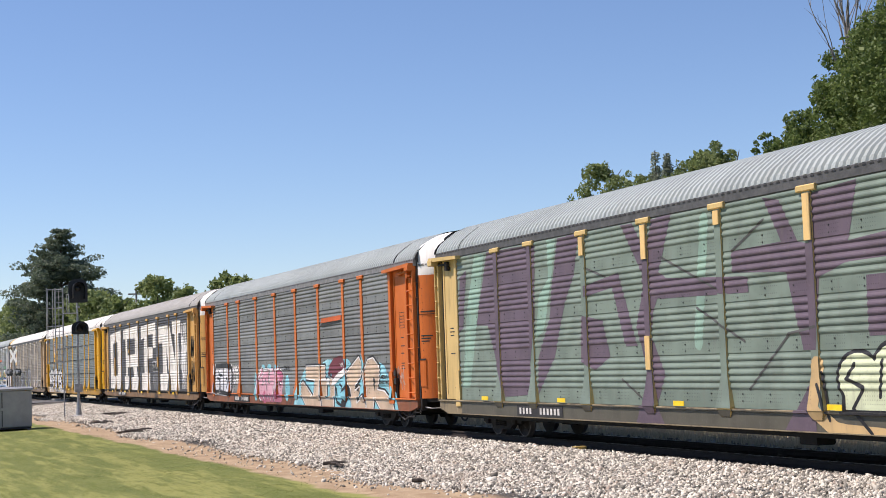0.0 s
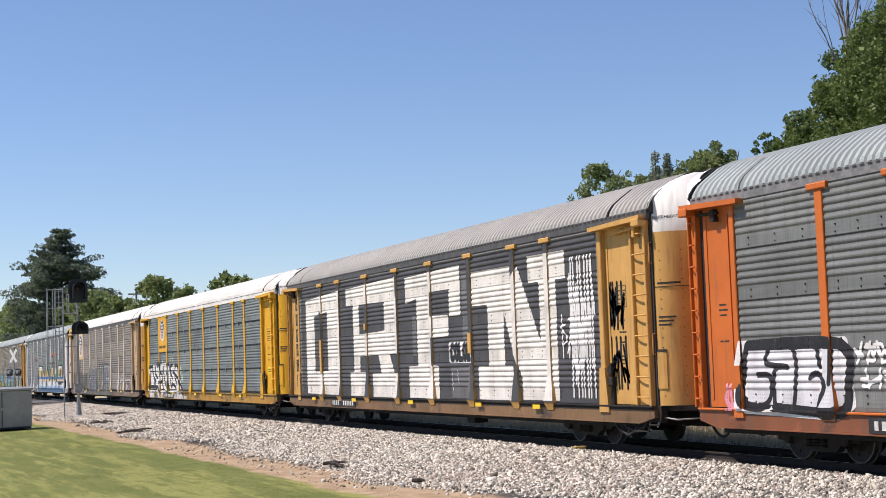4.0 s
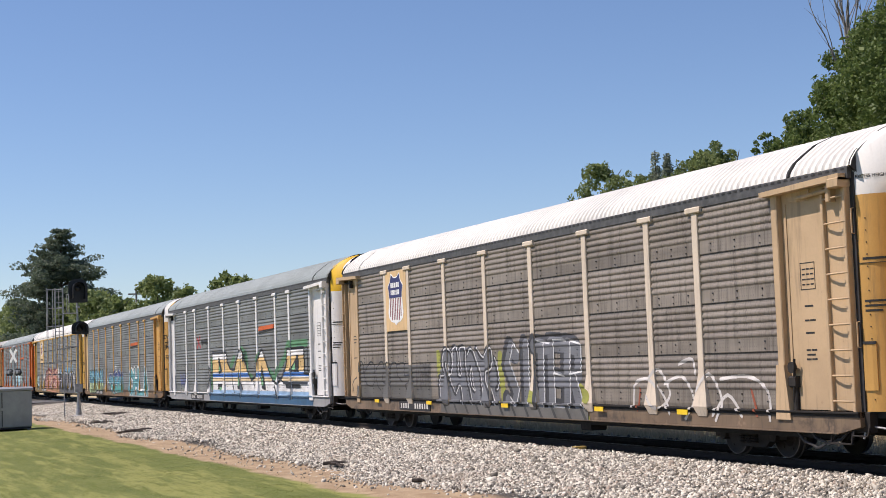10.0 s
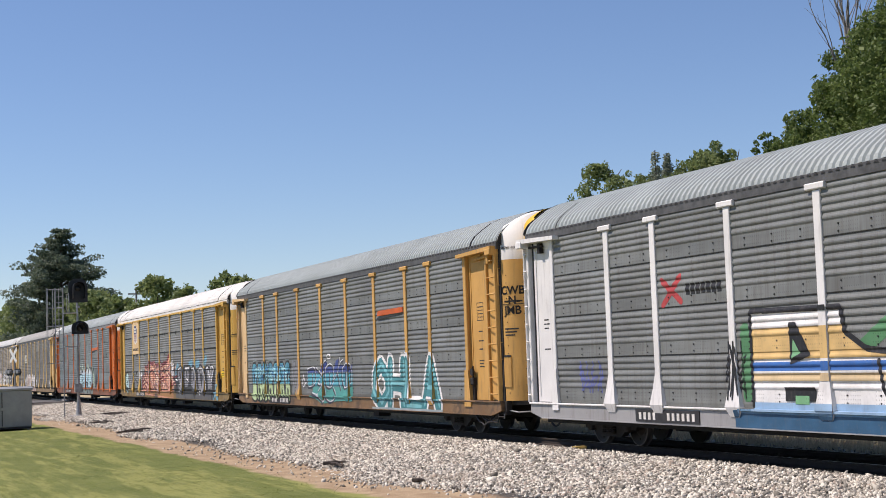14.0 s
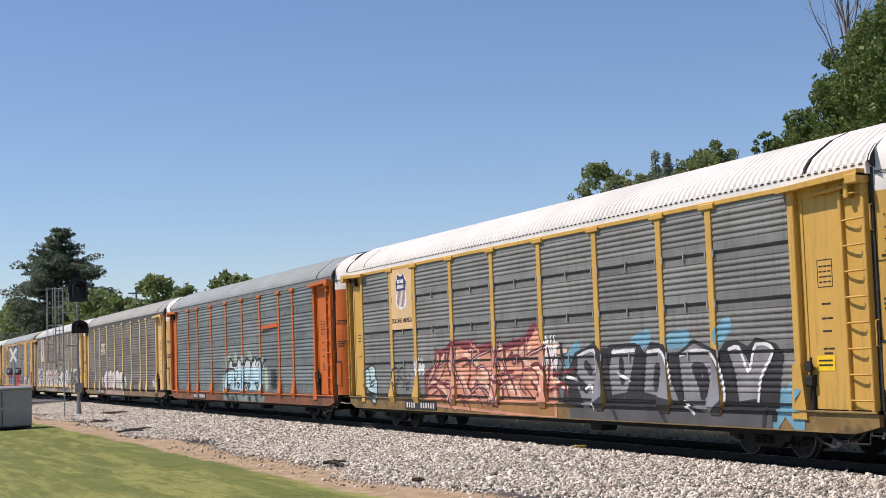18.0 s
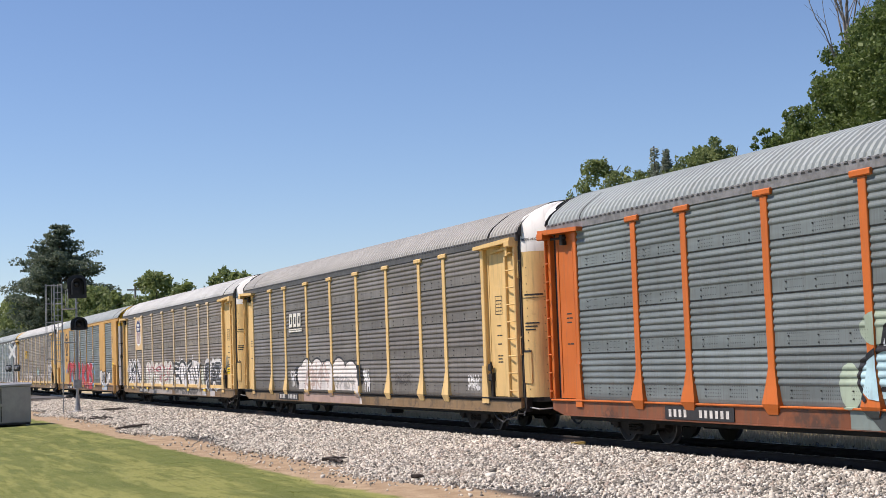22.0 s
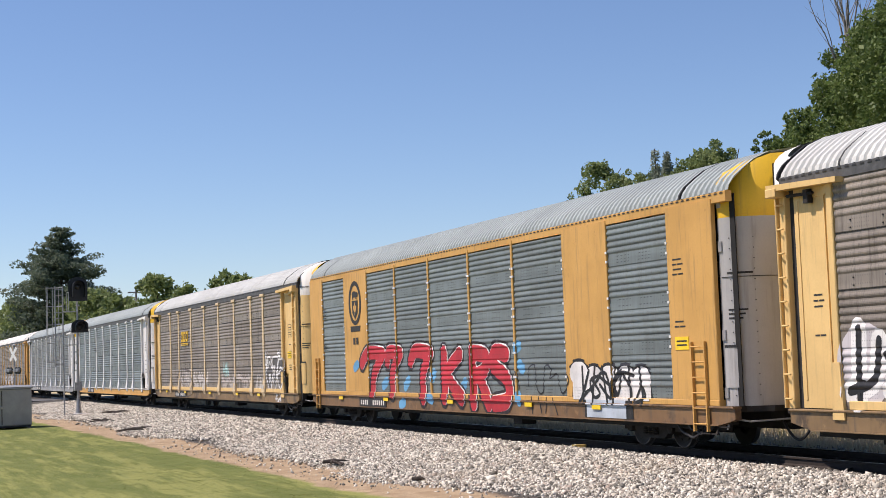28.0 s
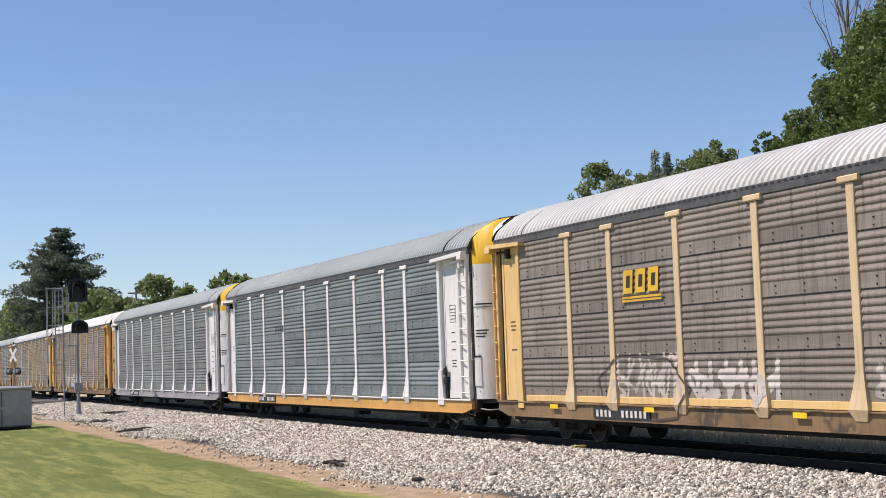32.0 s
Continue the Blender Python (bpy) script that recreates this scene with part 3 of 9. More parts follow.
def build_signal():
    sig = tagged(new("block_signal"), "railway signal mast with two black heads and a caged ladder", "signal")
    sig.matrix_basis = pose(-81.2, -5.35, -0.3)
    mast = part("mast", Build().tube((0, 0, 0.5), (0, 0, 7.0), 0.075, 0.055, 12).mesh("mast", M_GALV), sig)
    part("base_casting", Build().lathe([(0.0, 0.3), (0.06, 0.3), (0.1, 0.17), (0.5, 0.12), (0.9, 0.1)], "z", 12).mesh("base_casting", M_GALV), sig)
    part("footing", Build().box(-0.5, 0.5, -0.5, 0.5, -0.35, 0.06, 0.04).mesh("footing", M_CONC), sig)
    part("junction_box", Build().box(-0.12, 0.16, -0.2, 0.2, 1.3, 1.75, 0.02).mesh("junction_box", M_GALV), sig)
    part("finial", Build().lathe([(7.0, 0.09), (7.05, 0.09), (7.12, 0.03)], "z", 10).mesh("finial", M_GALV), sig)
    signal_head("upper_head", sig, 0.25, 0.02, 6.78, 1.02, 1.3)
    signal_head("lower_head", sig, 0.25, 0.1, 4.78, 0.9, 0.7)
    for z in (5.9, 6.9, 4.5):
        part("head_bracket", Build().box(-0.05, 0.22, -0.06, 0.1, z - 0.04, z + 0.04, 0.01).mesh("head_bracket", M_GALV), sig)
    # the ladder stands to the side of the mast, with a safety cage above head height
    lad = part("ladder", Build().box(-0.03, 0.03, -0.78, -0.72, -0.1, 6.95).mesh("ladder", M_GALV), sig, "pale galvanised ladder with hooped cage")
    part("stile", Build().box(-0.03, 0.03, -1.19, -1.13, 2.6, 6.95).mesh("stile", M_GALV), lad)
    rung = Build().tube((0, -1.16, 0), (0, -0.75, 0), 0.016, n=6).mesh("rung", M_GALV)
    for i in range(14):
        part("rung", rung, lad, at=pose(0, 0, 2.75 + i * 0.31))
    cage = Build()
    for zz in (2.9, 3.9, 4.9, 5.9, 6.9):
        pts = [(0.75 * math.sin(a), -1.02 + 0.42 * math.cos(a)) for a in [math.pi * k / 8 for k in range(9)]]
        for p, q in zip(pts, pts[1:]):
            cage.tube((-p[0], p[1] - 0.17, zz), (-q[0], q[1] - 0.17, zz), 0.022, n=5)
    for k in range(0, 9, 2):
        a = math.pi * k / 8
        cage.tube((-0.75 * math.sin(a), -1.19 + 0.42 * math.cos(a), 2.9), (-0.75 * math.sin(a), -1.19 + 0.42 * math.cos(a), 6.95), 0.02, n=5)
    part("cage", cage.mesh("cage", M_GALV), sig, "galvanised hooped safety cage")
    plat = part("platform", Build().box(-0.3, 0.5, -0.75, -0.1, 5.55, 5.59).mesh("platform", M_GALV), sig)
    part("platform", Build().box(-0.3, 0.5, -0.75, -0.1, 3.75, 3.79).mesh("platform", M_GALV), sig)
    part("guard_rail", Build().tube((-0.3, -0.5, 5.6), (-0.3, -0.5, 6.6), 0.02).tube((0.5, -0.5, 5.6), (0.5, -0.5, 6.6), 0.02).tube((-0.3, -0.5, 6.6), (0.5, -0.5, 6.6), 0.02).mesh("guard_rail", M_GALV), plat)
    return sig


build_signal()


# ---------------------------------------------------------------- level-crossing signal
def build_crossbuck():
    cb = tagged(new("crossing_signal"), "white crossbuck on a post with paired flashing lamps at the road", "crossing signal")
    cb.matrix_basis = pose(-112.0, -5.45, -0.3, 0, 0, -62)
    part("post", Build().tube((0, 0, 0), (0, 0, 4.3), 0.07, 0.06, 10).mesh("post", M_GALV), cb)
    for a in (50, -50):
        c, s = math.cos(radians(a)), math.sin(radians(a))
        w, l = 0.115, 0.61
        pts = [(-l * c - w * s, -l * s + w * c), (-l * c + w * s, -l * s - w * c), (l * c + w * s, l * s - w * c), (l * c - w * s, l * s + w * c)]
        off = 0.09 if a > 0 else 0.105
        part("crossbuck_blade", Build().prism([(p, q + 3.75) for p, q in pts], off, off + 0.012, "yz").mesh("crossbuck_blade", M_WHITE), cb, "white reflective crossbuck blade")
    part("lamp_arm", Build().tube((0.05, -0.75, 2.55), (0.05, 0.75, 2.55), 0.035).mesh("lamp_arm", M_GALV), cb)
    for y in (-0.7, -0.35, 0.35, 0.7):
        lamp = part("flasher", Build().lathe([(0.06, 0.26), (0.075, 0.26), (0.08, 0.2)], "x", 20, (0, y, 2.55)).mesh("flasher", M_BLACK), cb, "round black flasher target")
        part("visor", Build().lathe([(0.08, 0.12), (0.3, 0.13), (0.3, 0.1)], "x", 14, (0, y, 2.58)).mesh("visor", M_ALU), lamp)
    part("bell", Build().lathe([(4.3, 0.05), (4.34, 0.15), (4.42, 0.15), (4.5, 0.02)], "z", 14).mesh("bell", M_GALV), cb)
    part("base", Build().lathe([(0, 0.25), (0.1, 0.24), (0.4, 0.1)], "z", 12).mesh("base", M_GALV), cb)
    return cb


build_crossbuck()


# ---------------------------------------------------------------- trees
def limb_tree(b, rng, a, d, length, r, depth, tips, spread=0.6, droop=0.0):
    """Tapered limbs that fork; collects the ends."""
    steps = 3
    p = Vector(a)
    d = Vector(d).normalized()
    for k in range(steps):
        d = (d + Vector((rng.uniform(-1, 1), rng.uniform(-1, 1), rng.uniform(-0.5, 0.7) - droop)) * 0.18).normalized()
        q = p + d * length / steps
        b.tube(p, q, r * (1 - 0.22 * k), r * (1 - 0.22 * (k + 1)), 6 if r > 0.05 else 4, caps=False)
        p = q
        if depth > 0 and k > 0:
            s = Vector((rng.uniform(-1, 1), rng.uniform(-1, 1), rng.uniform(-0.2, 0.8)))
            limb_tree(b, rng, p, d + s * spread, length * rng.uniform(0.5, 0.75), r * 0.5, depth - 1, tips, spread, droop)
    tips.append(p)


def leaf_cloud(centres, radii, per, size, seed, flat=1.0):
    """Small folded leaves in uneven clumps round the given centres."""
    rng = np.random.default_rng(seed)
    pts = []
    for c, r in zip(centres, radii):
        n = max(8, int(per * (r ** 2)))
        u = rng.normal(size=(n, 3))
        u /= np.linalg.norm(u, axis=1, keepdims=True)
        rr = r * rng.uniform(0.35, 1.0, n) ** 0.6 * (1 + 0.25 * np.sin(u[:, 0] * 5 + c[0]) * np.sin(u[:, 2] * 6 + c[2]))
        pts.append(np.array(c) + u * rr[:, None] * np.array((1, 1, flat)))
    p = np.concatenate(pts)
    n = len(p)
    s = size * rng.lognormal(0, 0.3, n)
    a = rng.normal(size=(n, 3))
    a /= np.linalg.norm(a, axis=1, keepdims=True)
    b = np.cross(a, rng.normal(size=(n, 3)))
    b /= np.linalg.norm(b, axis=1, keepdims=True)
    a, b = a * s[:, None], b * s[:, None] * 0.55
    v = np.stack([p - a, p + b * 1.0, p + a, p - b], 1)
    return v.reshape(-1, 3), np.arange(n * 4).reshape(n, 4)


def broad_tree(x, y, height, radius, seed, leaf, per, mat, label, first=0.35, clumps=46, squash=1.0, ragged=40):
    rng = random.Random(seed)
    t = tagged(new("tree"), label, "tree")
    t.matrix_basis = pose(x, y, level(y) - 0.1)
    b, tips = Build(), []
    top = Vector((rng.uniform(-0.5, 0.5), rng.uniform(-0.5, 0.5), height * 0.8))
    b.tube((0, 0, 0), (top.x * 0.3, top.y * 0.3, height * 0.4), height * 0.022, height * 0.015, 10)
    b.tube((top.x * 0.3, top.y * 0.3, height * 0.4), top, height * 0.015, height * 0.004, 8)
    for k in range(9):
        f = first + 0.5 * k / 9
        a = k * 2.4 + rng.uniform(-0.4, 0.4)
        limb_tree(b, rng, (top.x * f, top.y * f, height * f), (math.cos(a), math.sin(a), 0.7), radius * 0.6, height * 0.007, 1, tips)
    part("trunk", b.mesh("trunk", M_BARK), t)
    cs, rs = [], []
    for k in range(clumps):
        zz = rng.uniform(first, 1.0)
        w = math.sin(math.pi * min(1, (zz - first) / (1 - first) * 0.86 + 0.14)) ** 0.6
        cr = radius * rng.uniform(0.15, 0.3)
        a, rr = rng.uniform(0, 6.28), (radius - cr) * w * rng.uniform(0.25, 1.0) ** 0.5
        cs.append((math.cos(a) * rr, math.sin(a) * rr * squash, min(height * zz, height - cr)))
        rs.append(cr)
    for k in range(ragged):
        a, zz = rng.uniform(0, 6.28), rng.uniform(first + 0.1, 1.0) ** 0.7
        w = math.sin(math.pi * min(1, (zz - first) / (1 - first) * 0.86 + 0.14)) ** 0.6
        cs.append((math.cos(a) * radius * w * 0.98, math.sin(a) * radius * w * 0.98 * squash, height * zz * rng.uniform(0.97, 1.04)))
        rs.append(radius * rng.uniform(0.07, 0.14))
    for p in tips:
        mid = height * (1 + first) / 2
        if (p.x ** 2 + p.y ** 2) / radius ** 2 + ((p.z - mid) / (height - mid)) ** 2 < 0.8:
            cs.append(tuple(p))
            rs.append(radius * rng.uniform(0.12, 0.24))
    v, f = leaf_cloud(cs, rs, per, leaf, seed)
    part("crown", raw_mesh("crown", v, f, mat), t)
    return t


def pine_tree(x, y, height, radius, seed, label, leaf=0.35, per=70):
    rng = random.Random(seed)
    t = tagged(new("pine_tree"), label, "tree")
    t.matrix_basis = pose(x, y, level(y) - 0.1)
    b = Build()
    b.tube((0, 0, 0), (0.2, 0, height * 0.97), height * 0.018, height * 0.003, 10)
    cs, rs = [], []
    z = 0.22
    while z < 0.985:
        for k in range(9):
            a = rng.uniform(0, 6.28)
            reach = min(radius * (0.92 if z < 0.56 else 1.0), radius * (max(0.0, 1.01 - z) / 0.44) ** 1.05) * rng.uniform(0.5, 1.08)
            tip = Vector((math.cos(a) * reach, math.sin(a) * reach, height * z + reach * rng.uniform(0.02, 0.3)))
            b.tube((0.1, 0, height * z), tip, height * 0.004, height * 0.001, 5, caps=False)
            for s in (0.3, 0.5, 0.7, 0.85, 1.0):
                cs.append((tip.x * s + rng.uniform(-0.4, 0.4), tip.y * s + rng.uniform(-0.4, 0.4), height * z + (tip.z - height * z) * s + 0.2))
                rs.append(radius * 0.115 * rng.uniform(0.7, 1.35) * min(1.25, 0.5 + 1.6 * (1 - z)))
        z += 0.03 + rng.uniform(0, 0.016)
    part("trunk", b.mesh("trunk", M_BARK), t)
    v, f = leaf_cloud(cs, rs, per, leaf, seed, 0.5)
    part("crown", raw_mesh("crown", v, f, M_NEEDLE), t)
    return t


def dead_tree(x, y, height, seed):
    rng = random.Random(seed)
    t = tagged(new("dead_tree"), "bare bleached dead tree standing among leafy ones", "tree")
    t.matrix_basis = pose(x, y, level(y) - 0.1)
    b, tips = Build(), []
    b.tube((0, 0, 0), (0.2, 0.1, height * 0.8), 0.2, 0.07, 8)
    for k in range(17):
        a = k * 2.2 + 0.4
        limb_tree(b, rng, (0.2, 0.1, height * (0.6 + 0.014 * k)), (math.cos(a) * 0.33, math.sin(a) * 0.33, 1.4), height * 0.16, 0.055, 2, tips, 0.55)
    part("trunk", b.mesh("trunk", M_DEADWOOD), t)
    return t


# the big trees behind the near cars
broad_tree(-42.6, 25.0, 18.6, 7.0, 21, 0.075, 1150, M_LEAF, "large dense green maple rising behind the train", 0.3, 70, ragged=120)
broad_tree(-54.2, 22.8, 12.5, 2.5, 22, 0.08, 1500, M_LEAF, "dense green broadleaf tree behind the train", 0.3, 44, ragged=60)
broad_tree(-50.4, 23.6, 15.2, 3.7, 23, 0.08, 1300, M_LEAF, "green broadleaf tree behind the train", 0.3, 48, ragged=60)
broad_tree(-56.8, 22.6, 11.9, 1.6, 29, 0.08, 1300, M_LEAF, "low leafy green tree behind the train", 0.4, 20, ragged=40)
dead_tree(-50.8, 22.6, 18.9, 5)
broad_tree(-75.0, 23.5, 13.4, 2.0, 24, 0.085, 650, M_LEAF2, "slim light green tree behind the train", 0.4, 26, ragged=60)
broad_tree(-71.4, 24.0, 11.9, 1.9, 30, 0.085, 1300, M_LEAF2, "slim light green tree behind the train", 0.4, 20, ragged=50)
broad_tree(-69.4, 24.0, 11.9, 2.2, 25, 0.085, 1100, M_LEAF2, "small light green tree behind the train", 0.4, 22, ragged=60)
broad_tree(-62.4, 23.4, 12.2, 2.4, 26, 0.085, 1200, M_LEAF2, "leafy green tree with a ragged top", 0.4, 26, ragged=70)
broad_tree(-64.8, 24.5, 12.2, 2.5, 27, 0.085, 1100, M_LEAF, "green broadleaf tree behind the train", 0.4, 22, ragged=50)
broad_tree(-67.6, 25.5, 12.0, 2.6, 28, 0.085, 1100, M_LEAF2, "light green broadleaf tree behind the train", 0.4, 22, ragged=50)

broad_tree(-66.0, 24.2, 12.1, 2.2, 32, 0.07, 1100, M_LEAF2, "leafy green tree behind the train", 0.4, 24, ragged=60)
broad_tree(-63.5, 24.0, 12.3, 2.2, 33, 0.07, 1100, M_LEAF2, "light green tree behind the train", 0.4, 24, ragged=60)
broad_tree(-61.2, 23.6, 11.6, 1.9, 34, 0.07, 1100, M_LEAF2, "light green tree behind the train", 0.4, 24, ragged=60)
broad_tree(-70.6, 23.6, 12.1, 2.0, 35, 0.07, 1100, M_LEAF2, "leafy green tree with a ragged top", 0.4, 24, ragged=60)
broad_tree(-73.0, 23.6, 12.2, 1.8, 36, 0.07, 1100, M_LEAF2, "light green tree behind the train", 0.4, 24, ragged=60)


def spire(x, y, z, seed):
    """The two-pointed top of a narrow conifer."""
    t = tagged(new("conifer"), "narrow grey-green conifer with a double tip", "tree")
    t.matrix_basis = pose(x, y, level(y) - 0.1)
    b = Build().tube((0, 0, 0), (0, 0, z), 0.14, 0.03, 8).tube((0, 0, z * 0.75), (0.7, 0.3, z * 0.98), 0.06, 0.02, 6)
    part("trunk", b.mesh("trunk", M_BARK), t)
    rng = random.Random(seed)
    cs, rs = [], []
    for k in range(60):
        h = rng.uniform(0.35, 1.0)
        w = (1.02 - h) * 2.2
        cs.append((rng.uniform(-w, w) * 0.6, rng.uniform(-w, w) * 0.6, z * h))
        rs.append(0.2 + (1 - h) * 0.9)
        g = rng.random()
        cs.append((0.7 + rng.uniform(-0.25, 0.25) * (1 - g), 0.3, z * (0.8 + 0.17 * g)))
        rs.append(0.2 + 0.25 * (1 - g))
    v, f = leaf_cloud(cs, rs, 420, 0.075, seed)
    part("crown", raw_mesh("crown", v, f, M_SPRUCE), t)


spire(-67.4, 22.9, 13.0, 8)

# the woods at the far end of the straight
pine_tree(-305, 24, 32.4, 11.2, 31, "tall grey-green white pine above the far woods", 0.28, 24)
# the far crowns all take the paler leaf: distance haze put into their colour
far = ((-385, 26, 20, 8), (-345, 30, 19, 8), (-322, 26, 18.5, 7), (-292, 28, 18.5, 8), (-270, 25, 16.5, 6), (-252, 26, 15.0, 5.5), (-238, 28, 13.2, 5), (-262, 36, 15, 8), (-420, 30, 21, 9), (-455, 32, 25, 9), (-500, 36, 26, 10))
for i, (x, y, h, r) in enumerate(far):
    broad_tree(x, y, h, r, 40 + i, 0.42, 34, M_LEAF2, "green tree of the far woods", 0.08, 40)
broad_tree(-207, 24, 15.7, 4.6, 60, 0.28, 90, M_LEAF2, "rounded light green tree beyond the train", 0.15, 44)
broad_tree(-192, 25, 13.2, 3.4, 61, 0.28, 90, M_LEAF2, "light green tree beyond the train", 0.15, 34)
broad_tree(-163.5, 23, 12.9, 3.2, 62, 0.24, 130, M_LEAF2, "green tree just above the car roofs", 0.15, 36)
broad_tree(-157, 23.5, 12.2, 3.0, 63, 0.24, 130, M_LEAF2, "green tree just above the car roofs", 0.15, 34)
for i in range(16):
    broad_tree(-30 - i * 17 + random.uniform(-5, 5), 46 + random.uniform(0, 25), random.uniform(5.5, 7), 4.0, 70 + i, 0.3, 30, M_LEAF, "low green tree in the hedge behind the railway", 0.05, 24)

# a utility pole and its wire beyond the train
pole = tagged(new("utility_pole"), "grey wooden utility pole with a crossarm and a wire", "utility pole")
pole.matrix_basis = pose(-217, 22.9, -0.4)
part("shaft", Build().tube((0, 0, 0), (0, 0, 14.7), 0.2, 0.14, 10).mesh("shaft", M_DEADWOOD), pole)
part("crossarm", Build().box(-0.08, 0.08, -1.2, 1.2, 13.6, 13.8).mesh("crossarm", M_DEADWOOD), pole)
wire = Build()
pts = [Vector((-60 * k / 10.0, 3.0 * k / 10, 13.9 - 1.6 * math.sin(math.pi * k / 10))) for k in range(11)]
wire.pipe(pts, 0.035, 4)
part("wire", wire.mesh("wire", M_BLACK), pole)

# ---------------------------------------------------------------- the auto-rack cars
# Each car's own space: x runs from 0 at its leading end to -26.95, the near side faces -y, z is above the rail.
POSTS = (-22.8, -20.8, -18.0, -15.2, -12.4, -9.55, -6.75, -4.85)
ENDS = (-25.5, -2.17)
Z_SILL, Z_TOP = 0.95, 4.85
SILL_LOW = 0.57
Z_BASE, SHEET_H = 1.02, 0.965
ROOF = [(-1.56, 5.02), (-1.53, 5.12), (-1.42, 5.27), (-1.22, 5.43), (-0.95, 5.62), (-0.6, 5.77), (0.0, 5.86), (0.6, 5.77), (0.95, 5.62), (1.22, 5.43), (1.42, 5.27), (1.53, 5.12), (1.56, 5.02)]


def rib_levels():
    """The sheet's section: (height, outward offset) from bottom to top."""
    rows = []
    for k in range(4):
        z0 = Z_BASE + k * SHEET_H
        rows += [(z0 + 0.006, 0.012), (z0 + 0.02, 0.012), (z0 + 0.27, 0.004)]
        for r in range(5):
            z = z0 + 0.275 + r * 0.134
            rows += [(z + 0.012, 0.011), (z + 0.03, 0.021), (z + 0.054, 0.025), (z + 0.078, 0.019), (z + 0.104, 0.006), (z + 0.128, 0.0)]
        rows += [(z0 + SHEET_H - 0.012, 0.0), (z0 + SHEET_H - 0.006, 0.006)]
    return rows


def clipped_levels():
    """The other make of sheet: an open joint, a flat band above and below it, five ribs between."""
    rows = []
    for k in range(4):
        z0 = Z_BASE + k * SHEET_H
        rows += [(z0 + 0.004, 0.0), (z0 + 0.03, 0.0), (z0 + 0.034, 0.014), (z0 + 0.19, 0.008)]
        for r in range(5):
            z = z0 + 0.195 + r * 0.118
            rows += [(z + 0.01, 0.006), (z + 0.028, 0.019), (z + 0.05, 0.023), (z + 0.07, 0.018), (z + 0.092, 0.004), (z + 0.112, 0.0)]
        rows += [(z0 + 0.795, 0.010), (z0 + 0.93, 0.014), (z0 + 0.934, 0.0), (z0 + SHEET_H - 0.006, 0.0)]
    return rows


RIBS = {False: rib_levels(), True: clipped_levels()}


def rib_depth(z, clipped=False):
    return float(np.interp(z, [r[0] for r in RIBS[clipped]], [r[1] for r in RIBS[clipped]]))


Y_PANEL, Y_POST, Y_SILL = -1.555, -1.60, -1.595


def panel_mesh(width, z0, z1, mat, clipped=False):
    def make():
        b = Build()
        rows = [(z0, 0.0)] + [r for r in RIBS[clipped] if z0 + 0.01 < r[0] < z1 - 0.01] + [(z1, 0.0)]
        v = [(x, -d, z) for z, d in rows for x in (-width / 2, width / 2)]
        f = [(2 * i, 2 * i + 1, 2 * i + 3, 2 * i + 2) for i in range(len(rows) - 1)]
        v += [(-width / 2, 0.03, z0), (width / 2, 0.03, z0), (-width / 2, 0.03, z1), (width / 2, 0.03, z1)]
        n = len(rows) * 2
        f += [(n + 1, n, n + 2, n + 3), (0, n, n + 1, 1), (n - 2, n - 1, n + 3, n + 2)]
        b.add(v, f)
        return b.mesh("side_panel", mat)
    return cached(("panel", round(width, 3), z0, z1, mat.name, clipped), make)


def bolt_mesh(width, mat):
    """Bolt heads in two rows at each sheet joint."""
    def make():
        b = Build()
        for k in range(4):
            for dz in (0.07, 0.2):
                for i in range(3):
                    x = -width / 2 + width * (i + 0.5) / 3
                    z = Z_BASE + k * SHEET_H + dz
                    b.box(x - 0.013, x + 0.013, -0.026, 0, z - 0.013, z + 0.013)
        return b.mesh("bolts", mat)
    return cached(("bolts", round(width, 3), mat.name), make)


def post_mesh(mat, cap, end=False):
    """A side post: square shaft, widening foot that wraps over the sill, T-shaped head."""
    def make():
        w = 0.105
        b = Build()
        b.box(-w, w, Y_POST, -1.52, 1.55, 4.74, 0.01)
        # the foot flares to both sides and leans out over the sill, then cuts back under itself
        rows = ((1.6, w, Y_POST), (1.3, 0.17, Y_POST - 0.025), (0.97, 0.255, Y_POST - 0.07), (0.78, 0.15, -1.61))
        v = [p for z, h, y in rows for p in ((-h, y, z), (h, y, z), (h, -1.52, z), (-h, -1.52, z))]
        f = [(4 * k + q, 4 * k + (q + 1) % 4, 4 * k + 4 + (q + 1) % 4, 4 * k + 4 + q) for k in range(3) for q in range(4)]
        b.add(v, f + [(3, 2, 1, 0), (12, 13, 14, 15)])
        if cap:
            b.box(-0.27, 0.27, Y_POST - 0.035, -1.5, 4.75, 4.87, 0.02)
        return b.mesh("post", mat)
    return cached(("post", mat.name, cap), make)


def roof_mesh(mat, seam):
    def make():
        b = Build()
        pitch, x, xs = 0.2, -26.9, []
        while x < -0.05:
            xs += [(x, 0.0), (x + 0.055, 0.0), (x + 0.085, 0.03), (x + 0.165, 0.03)]
            x += pitch
        xs.append((0.0, 0.0))
        v, f = [], []
        for xx, lift in xs:
            for y, z in ROOF:
                k = 1 + lift / 1.5
                v.append((xx, y * k, 5.02 + (z - 5.02) * (1 + lift * 0.4) + lift))
        n = len(ROOF)
        for i in range(len(xs) - 1):
            f += [(i * n + j, (i + 1) * n + j, (i + 1) * n + j + 1, i * n + j + 1) for j in range(n - 1)]
        b.add(v, f)
        me = b.mesh("roof", mat)
        return me
    return cached(("roof", mat.name), make)


